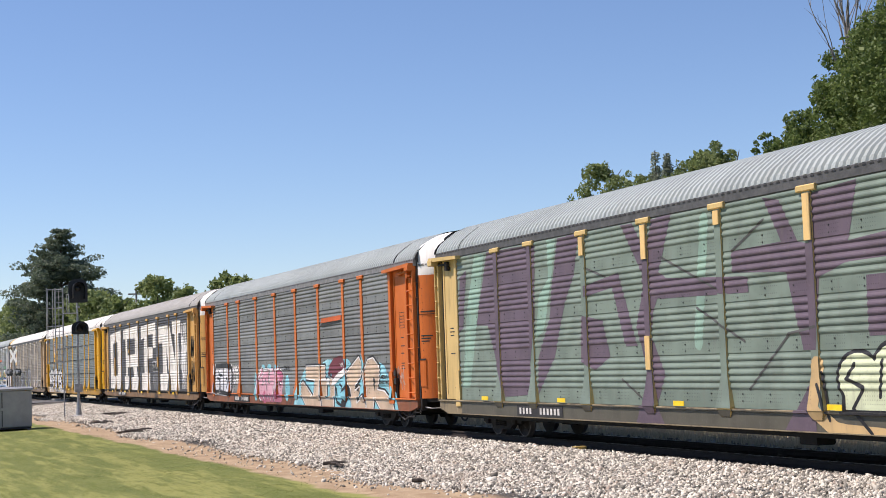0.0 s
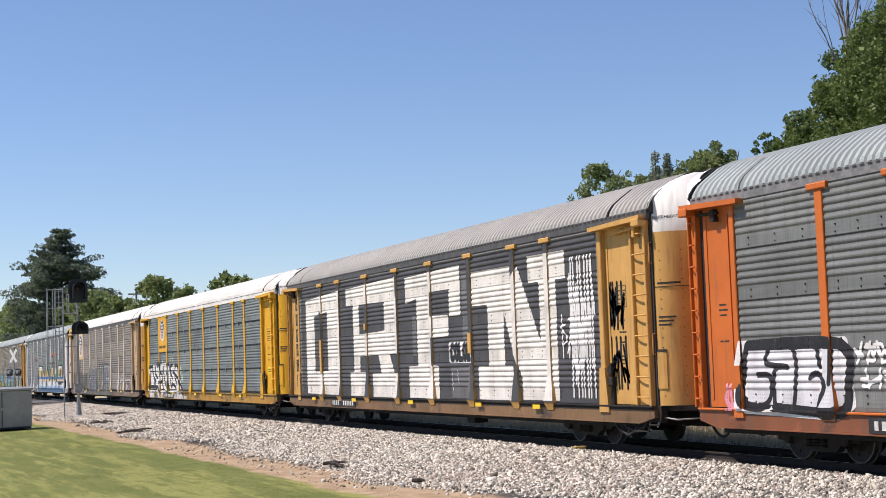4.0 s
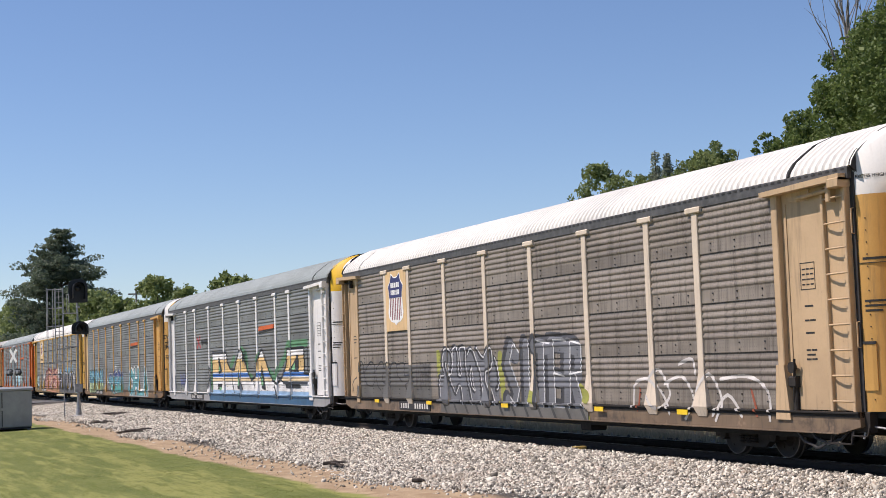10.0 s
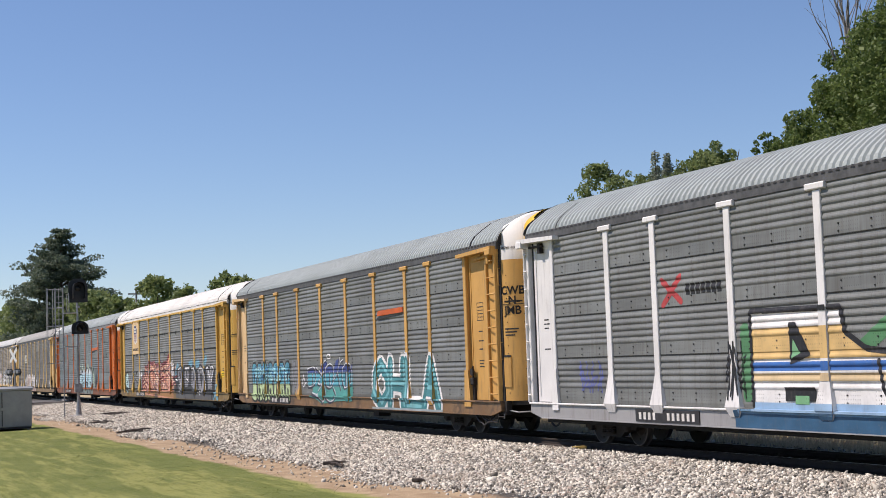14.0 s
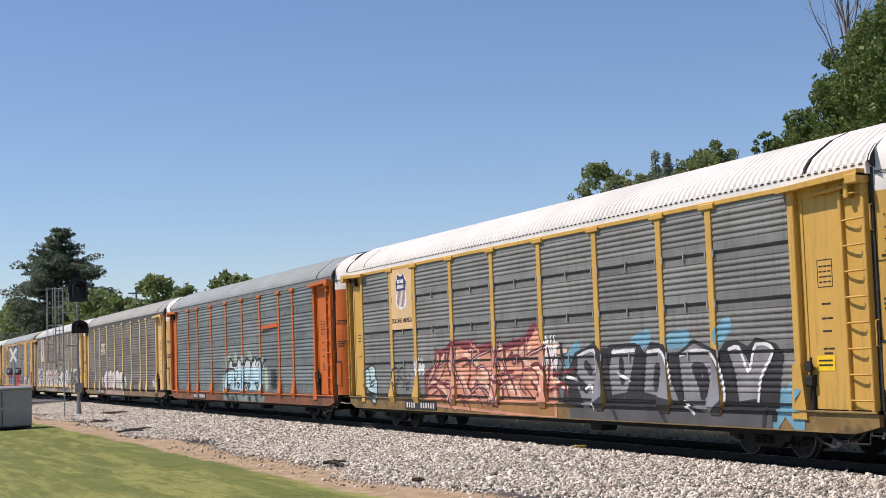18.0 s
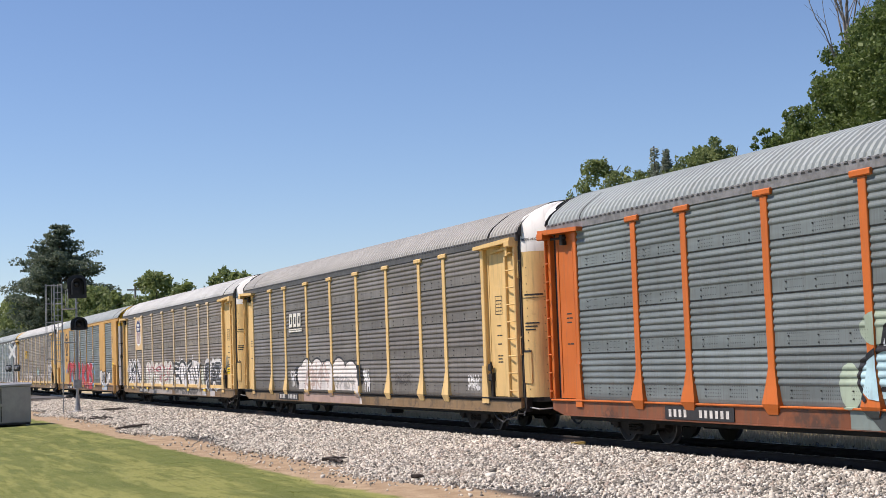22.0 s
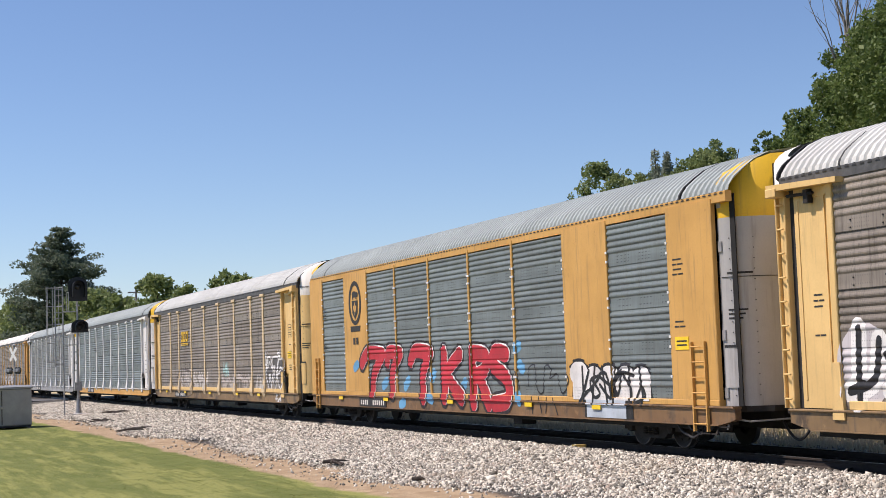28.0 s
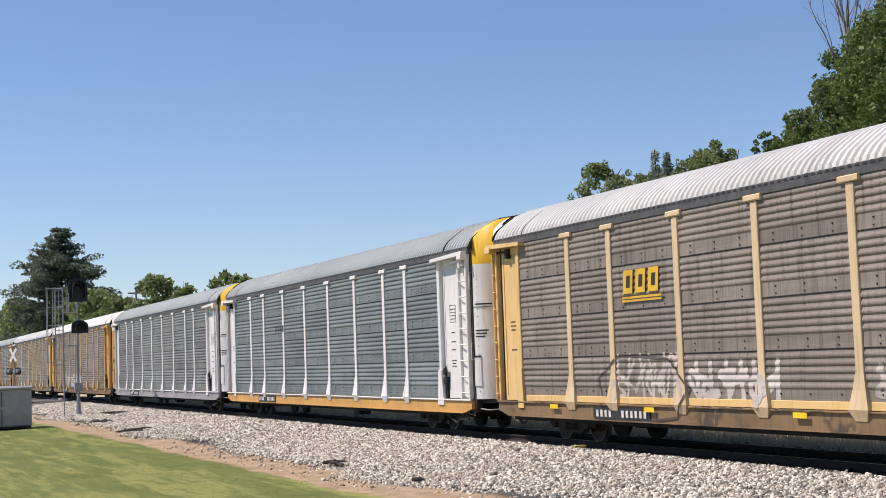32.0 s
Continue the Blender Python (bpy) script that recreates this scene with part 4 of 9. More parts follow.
def arch_mesh(x0, x1, lift, mat, name):
    """A strip that follows the roof's curve."""
    def make():
        b = Build()
        v = []
        for x in (x0, x1):
            v += [(x, y * (1 + lift / 1.5), z + lift) for y, z in ROOF]
            v += [(x, y * 0.93, z - 0.1) for y, z in ROOF]
        n = len(ROOF)
        f = []
        for j in range(n - 1):
            f += [(j, j + 1, 2 * n + j + 1, 2 * n + j), (n + j, 3 * n + j, 3 * n + j + 1, n + j + 1), (j, n + j, n + j + 1, j + 1), (2 * n + j, 2 * n + j + 1, 3 * n + j + 1, 3 * n + j)]
        b.add(v, f)
        return b.mesh(name, mat)
    return cached(("arch", x0, x1, lift, mat.name, name), make)


PLAN = [(-0.02, -1.48), (0.12, -1.465), (0.26, -1.42), (0.38, -1.34), (0.48, -1.23), (0.56, -1.08), (0.62, -0.9), (0.65, -0.6), (0.66, 0.0), (0.65, 0.6), (0.62, 0.9), (0.56, 1.08), (0.48, 1.23), (0.38, 1.34), (0.26, 1.42), (0.12, 1.465), (-0.02, 1.48)]


def roof_height(y):
    a = abs(y) / 1.5
    return 5.80 - 0.6 * a ** 2.8


def door_mesh(z0, z1, top, lo, hi, mat, name):
    """A strip of the rounded end door between two heights (top: follow the roof), for plan points lo to hi."""
    def make():
        pts = PLAN[lo:hi + 1]
        b = Build()
        v = []
        for x, y in pts:
            v.append((x, y, z0))
            v.append((x, y, roof_height(y) if top else z1))
        if top:
            for (x, y) in pts:
                v.append((x * 0.55 - 0.05, y * 0.86, roof_height(y * 0.86) + 0.03))
        f = [(2 * i, 2 * i + 2, 2 * i + 3, 2 * i + 1) for i in range(len(pts) - 1)]
        n = 2 * len(pts)
        if top:
            f += [(2 * i + 1, 2 * i + 3, n + i + 1, n + i) for i in range(len(pts) - 1)]
        b.add(v, f)
        return smooth(b.mesh(name, mat))
    return cached(("door", z0, z1, top, lo, hi, mat.name, name), make)


def text_mesh(body, size, mat):
    """Lettering with the built-in font, lying in the xz plane and facing -y."""
    def make():
        cu = bpy.data.curves.new("lettering", "FONT")
        cu.body, cu.size, cu.extrude, cu.offset = body, size, 0.002, size * 0.022
        cu.align_x, cu.align_y = "CENTER", "CENTER"
        ob = bpy.data.objects.new("lettering", cu)
        scene.collection.objects.link(ob)
        bpy.context.view_layer.update()
        me = bpy.data.meshes.new_from_object(ob.evaluated_get(bpy.context.evaluated_depsgraph_get()))
        bpy.data.objects.remove(ob)
        me.materials.clear()
        me.materials.append(mat)
        return me
    return cached(("text", body, size, mat.name), make)


def arc_plate(s0, s1, z0, z1, thick):
    """A thin plate lying on the curved end door between two ways along its plan."""
    way = [0.0]
    for p, q in zip(PLAN, PLAN[1:]):
        way.append(way[-1] + math.dist(p, q))
    stops = [s0] + [w for w in way if s0 < w < s1] + [s1]
    pts = [(float(np.interp(w, way, [p[0] for p in PLAN])), float(np.interp(w, way, [p[1] for p in PLAN]))) for w in stops]
    out = [(x * (1 + thick / 0.6) + thick * 0.3, y - (thick if y < -0.9 else 0.0)) for x, y in pts]
    return Build().prism(pts + out[::-1], z0, z1, "xy")


def door_text(body, size, centre, z):
    """Lettering bent round the end door's plan, its middle a given way along the curve."""
    def make():
        me = text_mesh(body, size, M_INK).copy()
        way = [(0.0, PLAN[0])]
        for p, q in zip(PLAN, PLAN[1:]):
            way.append((way[-1][0] + math.dist(p, q), q))
        s = [w[0] for w in way]
        for v in me.vertices:
            a = centre + v.co.x
            x, y = np.interp(a, s, [w[1][0] for w in way]), np.interp(a, s, [w[1][1] for w in way])
            v.co = (x + 0.006, y - 0.006 if a < 1.0 else y, z + v.co.y)
        return me
    return cached(("door_text", body, z), make)


def wheelset_mesh():
    def make():
        b = Build()
        b.tube((0, -1.02, 0), (0, 1.02, 0), 0.075, n=12)
        for s in (-1, 1):
            b.lathe([(s * 0.70, 0.445), (s * 0.73, 0.445), (s * 0.735, 0.42), (s * 0.83, 0.415), (s * 0.832, 0.395)], "y", 32, mi=1, caps=False)
            b.lathe([(s * 0.70, 0.445), (s * 0.70, 0.2), (s * 0.75, 0.19), (s * 0.83, 0.395), (s * 0.80, 0.36), (s * 0.785, 0.2), (s * 0.84, 0.13), (s * 0.85, 0.09)], "y", 32, mi=0, caps=False)
            for k in range(6):
                a = k * math.pi / 3
                c = (math.cos(a) * 0.28, s * 0.795, math.sin(a) * 0.28)
                b.box(c[0] - 0.025, c[0] + 0.025, c[1] - 0.015, c[1] + 0.015, c[2] - 0.025, c[2] + 0.025)
        return b.mesh("wheelset", M_WHEEL, M_TREAD)
    return cached("wheelset", make)


def side_frame_mesh():
    def make():
        b = Build()
        out = [(-1.2, 0.56), (-1.18, 0.36), (-0.72, 0.36), (-0.5, 0.2), (0.5, 0.2), (0.72, 0.36), (1.18, 0.36), (1.2, 0.56), (0.85, 0.66), (0.5, 0.74), (-0.5, 0.74), (-0.85, 0.66)]
        b.prism(out, -1.08, -0.93)
        return b.mesh("side_frame", M_STEEL)
    return cached("side_frame", make)


def springs_mesh():
    def make():
        b = Build()
        for x in (-0.2, 0.0, 0.2):
            for k in range(5):
                b.lathe([(0.27 + k * 0.05, 0.07), (0.295 + k * 0.05, 0.085), (0.31 + k * 0.05, 0.07)], "z", 10, (x, -1.1, 0))
        b.box(-0.34, 0.34, -1.16, -0.9, 0.52, 0.62, 0.02)
        return b.mesh("spring_nest", M_STEEL)
    return cached("springs", make)


def journal_mesh():
    def make():
        return Build().lathe([(-1.16, 0.05), (-1.15, 0.11), (-0.95, 0.12), (-0.9, 0.12)], "y", 14).box(-0.17, 0.17, -1.1, -0.9, 0.06, 0.16, 0.02).mesh("journal_cap", M_STEEL)
    return cached("journal", make)


WHEELS = []


def add_truck(car, x):
    t = part("truck", cached("bolster", lambda: Build().box(-0.2, 0.2, -1.05, 1.05, 0.4, 0.7, 0.03).box(-0.9, 0.9, -0.12, 0.12, 0.5, 0.6, 0.02).mesh("truck", M_STEEL)), car, "grimy black two-axle truck", pose(x, 0, 0))
    for s in (0, 180):
        part("side_frame", side_frame_mesh(), t, at=pose(0, 0, 0, 0, 0, s))
        part("spring_nest", springs_mesh(), t, at=pose(0, 0, 0, 0, 0, s))
    for dx in (-0.84, 0.84):
        for s in (0, 180):
            part("journal_cap", journal_mesh(), t, at=pose(dx, 0, 0.42, 0, 0, s))
        w = part("wheelset", wheelset_mesh(), t, "steel wheels with bright worn treads", pose(dx, 0, 0.42))
        WHEELS.append((w, dx))
    return t


def coupler_mesh():
    def make():
        b = Build()
        b.box(0.2, 1.2, -0.09, 0.09, 0.76, 0.96, 0.02)
        b.prism([(1.12, -0.16), (1.34, -0.2), (1.42, -0.05), (1.3, 0.02), (1.42, 0.1), (1.3, 0.2), (1.12, 0.16)], 0.68, 1.02, "xy")
        b.box(-0.1, 0.35, -0.42, 0.42, 0.6, 1.0, 0.03)
        return b.mesh("coupler", M_STEEL)
    return cached("coupler", make)


def hose_mesh():
    def make():
        b = Build()
        pts = [Vector((0.3 + 0.95 * k / 10, -0.42, 0.62 - 0.34 * math.sin(math.pi * k / 10))) for k in range(11)]
        b.pipe(pts, 0.028)
        return b.mesh("air_hose", M_SEAL)
    return cached("hose", make)


def hose_loop(x0, x1, sag):
    """A slack hose slung below the sill near the car's end."""
    pts = [(x0 + (x1 - x0) * k / 10, -1.5, 0.62 - sag * math.sin(math.pi * k / 10) + 0.02 * math.sin(k * 2.1)) for k in range(11)]
    return Build().pipe(pts, 0.026).mesh("brake_hose", M_SEAL)


def end_gear(car, spec, sign):
    """Brackets, ladder, corner panel, grab irons and door of one end. sign 1: leading end, -1: trailing end."""
    fr, cap, low = spec["frame"] if sign > 0 else spec.get("tail", spec["frame"]), spec["cap"], spec["door"]

    def here(name, key, make, label=""):
        me = cached((key, sign), make)
        return part(name, me, car, label)

    def X(x):
        return x if sign > 0 else -26.95 - 0.727 * x

    k = fr.name
    if spec.get("bracket", True):
        b0, b1 = (-2.4, -0.1) if sign > 0 else (-25.1, -27.1)
        here("corner_bracket", ("bracket", k), lambda: Build().prism([(b0, 4.77), (b0, 4.86), (b1, 4.93), (b1, 4.82)], -1.74, -1.46)
             .box(b1 - 0.3 * sign, b1, -1.76, -1.5, 4.70, 4.86, 0.015).prism([(b0 + 0.5 * sign, 4.78), (b0 + 1.2 * sign, 4.80), (b0 + 1.1 * sign, 4.62), (b0 + 0.6 * sign, 4.62)], -1.52, -1.45).mesh("corner_bracket", fr))
        lead = sign > 0
        p0, p1 = (-2.27, -2.08) if lead else (-25.58, -25.42)
        c0, c1 = (-2.08, -0.15) if lead else (-26.64, -25.58)
        here("corner_post", ("cpost", k), lambda: Build().box(p0, p1, -1.6, -1.42, 1.0, 4.8, 0.015)
             .prism([(p0 - 0.02, 1.75), (p1 + 0.02, 1.75), (p1 + (0.15 if lead else 0.08), 0.78), (p0 - (0.1 if lead else 0.08), 0.78)], -1.63, -1.5).mesh("corner_post", fr))
        here("corner_panel", ("cpanel", k), lambda: Build().box(c0, c1, -1.49, -1.38, 0.96, 4.82, 0.01)
             .box(c0 + 0.08, c0 + 0.14, -1.505, -1.48, 1.1, 4.6).box(c1 - 0.2, c1 - 0.16, -1.515, -1.48, 1.0, 4.7).mesh("corner_panel", fr))
        s0, s1, s2, s3 = (-0.2, -0.12, -0.88, -0.8) if lead else (-26.85, -26.8, -27.12, -27.08)
        lad = here("ladder", ("ladder", k), lambda: Build().box(s0, s1, -1.62 if lead else -1.57, -1.42, 0.95, 4.8, 0.012).box(s2, s3, -1.56, -1.44, 0.95, 4.76, 0.012).mesh("ladder", fr))
        mid, reach = ((s1 + s2) / 2, (s1 - s2) / 2 - 0.02)
        rung = cached(("rung", k, sign), lambda: smooth(Build().pipe([(-reach, 0.11, 0.0), (-reach * 0.72, 0.05, 0.0), (-reach * 0.2, 0.012, 0.0), (reach, 0.0, 0.0)], 0.017).mesh("rung", fr)))
        for i in range(9):
            part("rung", rung, lad, at=pose(mid, -1.61, 1.12 + i * 0.43))
        if lead:
            # a black box stands for the shadowed slot between ladder and door
            here("gap_seal", ("gap",), lambda: Build().box(-0.12, -0.02, -1.5, -1.36, 0.95, 4.95).mesh("gap_seal", M_SEAL), "black strip for the shade in the gap beside the end door")
            for z in (2.0, 3.9):
                here("grab_handle", ("grabh", k, z), lambda: Build().pipe([(-0.05, -1.46, z), (-0.05, -1.55, z + 0.02), (-0.05, -1.55, z + 0.43), (-0.05, -1.46, z + 0.45)], 0.014).mesh("grab_handle", fr))
            here("bracket_latch", ("latch", k), lambda: Build().box(-0.62, -0.5, -1.64, -1.49, 4.5, 4.78, 0.02).tube((-1.5, -1.58, 4.66), (-0.5, -1.6, 4.7), 0.035).mesh("bracket_latch", fr))
        else:
            # here too a black box fills the gap, in place of its shade
            here("gap_seal", ("gap",), lambda: Build().box(-26.8, -26.64, -1.45, -1.36, 0.95, 4.95).mesh("gap_seal", M_SEAL), "black strip for the shade in the gap beside the ladder")
            here("ladder_plate", ("lplate", k), lambda: Build().box(-27.06, -26.83, -1.5, -1.46, 0.95, 4.76, 0.01).mesh("ladder_plate", fr))
            here("bracket_latch", ("latch", k), lambda: Build().box(-26.2, -26.05, -1.62, -1.49, 4.52, 4.76, 0.02).tube((-26.7, -1.58, 4.7), (-25.95, -1.58, 4.68), 0.03).mesh("bracket_latch", M_STEEL))
        if sign > 0:
            here("notice_frame", ("stencil",), lambda: notice(X(-1.62), 3.05, 0.42, 0.48).mesh("notice_frame", M_INK), "small stencilled notice in a box")
            tagged(here("stencil", ("stencil2",), lambda: lines(X(-1.55), (2.75, 2.5, 2.28, 1.98, 1.9, 1.82), 0.3, -1.49).mesh("stencil", M_INK)), kind="stuff")
            here("brake_rigging", ("brake",), lambda: Build().box(-1.98, -1.78, -1.6, -1.46, 1.35, 1.55, 0.03).tube((-1.9, -1.55, 1.1), (-1.78, -1.6, 1.85), 0.025).tube((-1.88, -1.61, 1.7), (-1.88, -1.55, 1.7), 0.1, n=12)
                 .box(-1.94, -1.82, -1.56, -1.46, 0.95, 1.35, 0.02).mesh("brake_rigging", M_STEEL), "grimy hand-brake gear")
        else:
            tagged(here("stencil", ("stencil3",), lambda: lines(-26.2, (2.9, 2.8, 2.7, 2.2), 0.3, -1.49).mesh("stencil", M_INK)), kind="stuff")
    else:
        lad = here("ladder", ("ladder2", k), lambda: Build().box(X(-1.43), X(-1.39), -1.67, -1.61, 0.45, 2.2).box(X(-0.95), X(-0.91), -1.67, -1.61, 0.45, 2.2).mesh("ladder", fr))
        rung = cached(("rung2", k), lambda: Build().tube((-0.24, 0, 0), (0.24, 0, 0), 0.015, n=6).mesh("rung", fr))
        for i in range(6):
            part("rung", rung, lad, at=pose(X(-1.17), -1.66, 0.6 + i * 0.3))
        for z in (1.1, 2.2, 3.9, 4.75):
            here("hinge", ("hinge", z), lambda: Build().box(X(-0.52), X(-0.4), -1.5, -1.4, z, z + 0.2, 0.01).mesh("hinge", M_GALV))
        tagged(here("stencil", ("stencil4",), lambda: lines(X(-2.05), (3.85, 3.75, 3.65, 3.55, 2.6, 2.5), 0.4, -1.605).mesh("stencil", M_INK)), kind="stuff")
    # the rounded end door, in two leaves
    nose = -0.5 if spec.get("flush") else -0.12
    turn = pose(nose, 0, 0) if sign > 0 else pose(-26.95 if spec.get("flush") else -27.0, 0, 0, 0, 0, 180)
    door = part("end_door", door_mesh(0.95, spec.get("cap_z", 4.55), False, 0, 16, low, "end_door"), car, "", turn)
    part("door_cap", door_mesh(spec.get("cap_z", 4.55), 0, True, 0, 16, cap, "door_cap"), door)
    part("door_seam", cached("dseam", lambda: Build().box(0.655, 0.68, -0.03, 0.03, 1.0, 5.6).box(0.64, 0.675, -0.62, -0.58, 4.9, 5.55).mesh("door_seam", M_SEAL)), door)
    part("hatch", cached(("hatch", low.name), lambda: arc_plate(0.06, 0.36, 1.3, 2.06, 0.018).mesh("hatch", low)), door)
    part("hatch_slot", cached("hslot", lambda: arc_plate(0.06, 0.36, 2.06, 2.11, 0.024).mesh("hatch_slot", M_SEAL)), door)
    part("door_rib", cached("drib", lambda: arc_plate(0.06, 1.3, 3.4, 3.412, 0.01).mesh("door_rib", M_SEAL)), door)
    for k, z in enumerate((2.76, 2.68, 2.6)):
        part("stencil_line", cached(("sline", z), lambda: arc_plate(0.2, 0.6 - 0.05 * k, z, z + 0.035, 0.004).mesh("stencil_line", M_INK)), door)
    part("stencil_line", cached("sline_top", lambda: arc_plate(0.2, 0.72, 3.46, 3.5, 0.004).mesh("stencil_line", M_INK)), door)
    part("sill_plate", cached("dsill", lambda: Build().prism([(-0.1, -1.4), (0.4, -1.3), (0.74, -0.9), (0.74, 0.9), (0.4, 1.3), (-0.1, 1.4)], 0.84, 0.95, "xy").mesh("sill_plate", M_STEEL)), door)
    if spec.get("excess") and sign > 0:
        part("lettering", door_text("EXCESS HEIGHT CAR", 0.082, 0.53, spec.get("cap_z", 4.55) + 0.3), door, "black stencilled capitals")
    tagged(part("door_rivets", cached("rivets", rivets), door), kind="stuff")
    part("coupler", coupler_mesh(), car, "", turn)
    part("air_hose", hose_mesh(), car, "", turn)
    part("cut_lever", cached("lever", lambda: Build().tube((0.05, -1.45, 0.72), (0.5, -1.3, 0.66), 0.018).tube((0.5, -1.3, 0.66), (0.85, -0.3, 0.7), 0.018).tube((0.05, -1.45, 0.72), (0.02, -1.5, 0.5), 0.018).mesh("cut_lever", M_GALV)), car, "", turn)
    part("stirrup_step", cached("stirrup", lambda: Build().tube((-0.75, -1.5, 0.9), (-0.75, -1.58, 0.42), 0.018).tube((-0.2, -1.5, 0.9), (-0.2, -1.58, 0.42), 0.018).box(-0.77, -0.18, -1.61, -1.55, 0.4, 0.425).mesh("stirrup_step", M_STEEL)), car, "", turn)
    part("brake_hose", cached("loop_a", lambda: hose_loop(-1.9, -0.6, 0.3)), car, "", turn)
    part("brake_hose", cached("loop_b", lambda: hose_loop(-1.5, -0.35, 0.22)), car, "", turn)
    part("grab_iron", cached("grab", lambda: Build().tube((-0.15, -1.5, 0.86), (-0.15, -1.58, 0.55), 0.015).tube((0.18, -1.45, 0.86), (0.18, -1.55, 0.55), 0.015).tube((-0.15, -1.58, 0.55), (0.18, -1.55, 0.55), 0.015)
                              .box(-0.25, 0.2, -1.5, -1.35, 0.6, 0.95, 0.02).mesh("grab_iron", M_STEEL)), car, "", turn)


def notice(x, z, w, h):
    b = Build()
    y = -1.49
    for a in (0, w - 0.015):
        b.box(x + a, x + a + 0.015, y - 0.004, y, z, z + h)
    for a in (0, h - 0.015):
        b.box(x, x + w, y - 0.004, y, z + a, z + a + 0.015)
    for i in range(4):
        for j in range(3):
            b.box(x + 0.05 + j * 0.12, x + 0.13 + j * 0.12 + 0.02 * (i % 2), y - 0.004, y, z + 0.08 + i * 0.09, z + 0.105 + i * 0.09)
    return b


def lines(x, zs, w, y):
    b = Build()
    for i, z in enumerate(zs):
        for a, c in ((0, 0.42), (0.5, 1.0)) if i % 2 else ((0.05, 0.85),):
            b.box(x + a * w, x + c * w, y - 0.004, y, z, z + 0.032)
    return b


def rivets():
    b = Build()
    for x, y in ((0.26, -1.42), (0.56, -1.08), (0.65, -0.6), (0.665, -0.2)):
        for i in range(16):
            z = 1.15 + i * 0.2
            b.box(x - 0.008, x + 0.008, y - 0.009, y + 0.009, z - 0.009, z + 0.009)
    return b.mesh("door_rivets", M_SEAL)


def build_car(spec):
    fr, sh = spec["frame"], spec["sheet"]
    car = tagged(new("autorack_car"), spec["label"], "rail car", "cars of the freight train")
    car.matrix_basis = pose(spec["x"], 0, 0)
    sill = spec.get("sill") or spec["grimy"]
    # on stepped cars a black strip stands for the shadowed step below the sheets
    rail = M_UNDER if spec.get("step") else fr if fr in (ORANGE, WHITE) else sill
    part("side_sill", cached(("sill", sill.name), lambda: Build().prism([(-26.9, 0.7), (-26.3, SILL_LOW), (-0.65, SILL_LOW), (-0.05, 0.7), (-0.05, 0.945), (-26.9, 0.945)], Y_SILL, -1.46)
         .box(-26.3, -0.6, -1.63, -1.46, SILL_LOW, SILL_LOW + 0.02).mesh("side_sill", sill)), car)
    part("sill_rail", cached(("srail", rail.name), lambda: Build().box(-26.9, -0.05, -1.64, -1.45, 0.905, 0.945, 0.01).box(-26.9, -0.05, -1.61, -1.45, 0.85 if rail is M_UNDER else 0.9, 0.91).mesh("sill_rail", rail)), car)
    part("underframe", cached("under", lambda: Build().box(-26.8, -0.1, -1.46, 1.46, 0.84, 0.95).box(-26.8, -0.1, -0.3, 0.3, 0.46, 0.84).box(-26.3, -0.6, -1.44, -1.3, 0.47, 0.84)
         .box(-14.2, -12.8, -0.9, -0.2, 0.42, 0.8).tube((-22, -0.8, 0.45), (-5, -0.8, 0.45), 0.025).box(-10.4, -9.9, -1.4, -1.0, 0.33, 0.6, 0.03).mesh("underframe", M_UNDER)), car)
    part("far_sill", cached(("fsill", sill.name), lambda: Build().box(-26.9, -0.05, 1.46, 1.6, 0.5, 0.945).mesh("far_sill", sill)), car)
    part("far_wall", cached(("fwall", sh.name), lambda: Build().box(-26.9, -0.05, 1.44, 1.5, 0.95, 5.05).mesh("far_wall", sh)), car)
    # added black sheet behind the panels, standing for the unlit inside of the car
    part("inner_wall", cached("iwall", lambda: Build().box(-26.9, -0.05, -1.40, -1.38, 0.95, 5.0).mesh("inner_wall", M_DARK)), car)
    part("roof", roof_mesh(spec["roof"], None), car)
    part("eave_strip", cached(("eave", spec["eave"].name), lambda: Build().box(-26.9, -0.05, -1.585, -1.44, 4.84, 5.05, 0.01).mesh("eave_strip", spec["eave"])), car)
    tagged(part("eave_teeth", cached("teeth", eave_teeth), car), kind="stuff")
    for x0, x1 in () if spec.get("flush") else ((0.0, 0.035), (-26.985, -26.95)):
        part("roof_seal", arch_mesh(x0, x1, 0.032, M_SEAL, "roof_seal"), car, "black rubber roof-end seal")
    for x in (-1.75, -25.2):
        part("roof_seam", arch_mesh(x, x + 0.05, 0.035, M_SEAL, "roof_seam"), car)
    cap = spec.get("caps", fr)
    if spec.get("flush"):
        bays = ((-25.5, -23.12), (-20.82, -18.3), (-18.2, -15.52), (-15.42, -12.6), (-12.5, -9.8), (-9.7, -6.95), (-4.8, -2.25))
        for a, b in bays:
            part("side_panel", panel_mesh(b - a, 1.06, 4.82, sh), car, at=pose((a + b) / 2, Y_PANEL, 0))
        edge = -26.93
        for a, b in list(bays) + [(-0.55, 0)]:
            w = a - edge
            part("post", cached(("flushpost", round(w, 2), fr.name), lambda: Build().box(-w / 2, w / 2, -1.605, -1.5, 1.07, 4.93, 0.012).mesh("post", fr)), car, at=pose(edge + w / 2, 0, 0))
            edge = b
        part("bottom_rail", cached(("brail", fr.name), lambda: Build().box(-26.93, -0.55, -1.61, -1.45, 0.947, 1.068, 0.012).mesh("bottom_rail", fr)), car)
        clips = Build()
        for a, b in bays:
            for x in (a, b):
                for z in (1.5, 2.1, 2.3, 3.0, 3.2, 4.0, 4.2):
                    clips.box(x - 0.032, x + 0.032, -1.618, -1.59, z, z + 0.05)
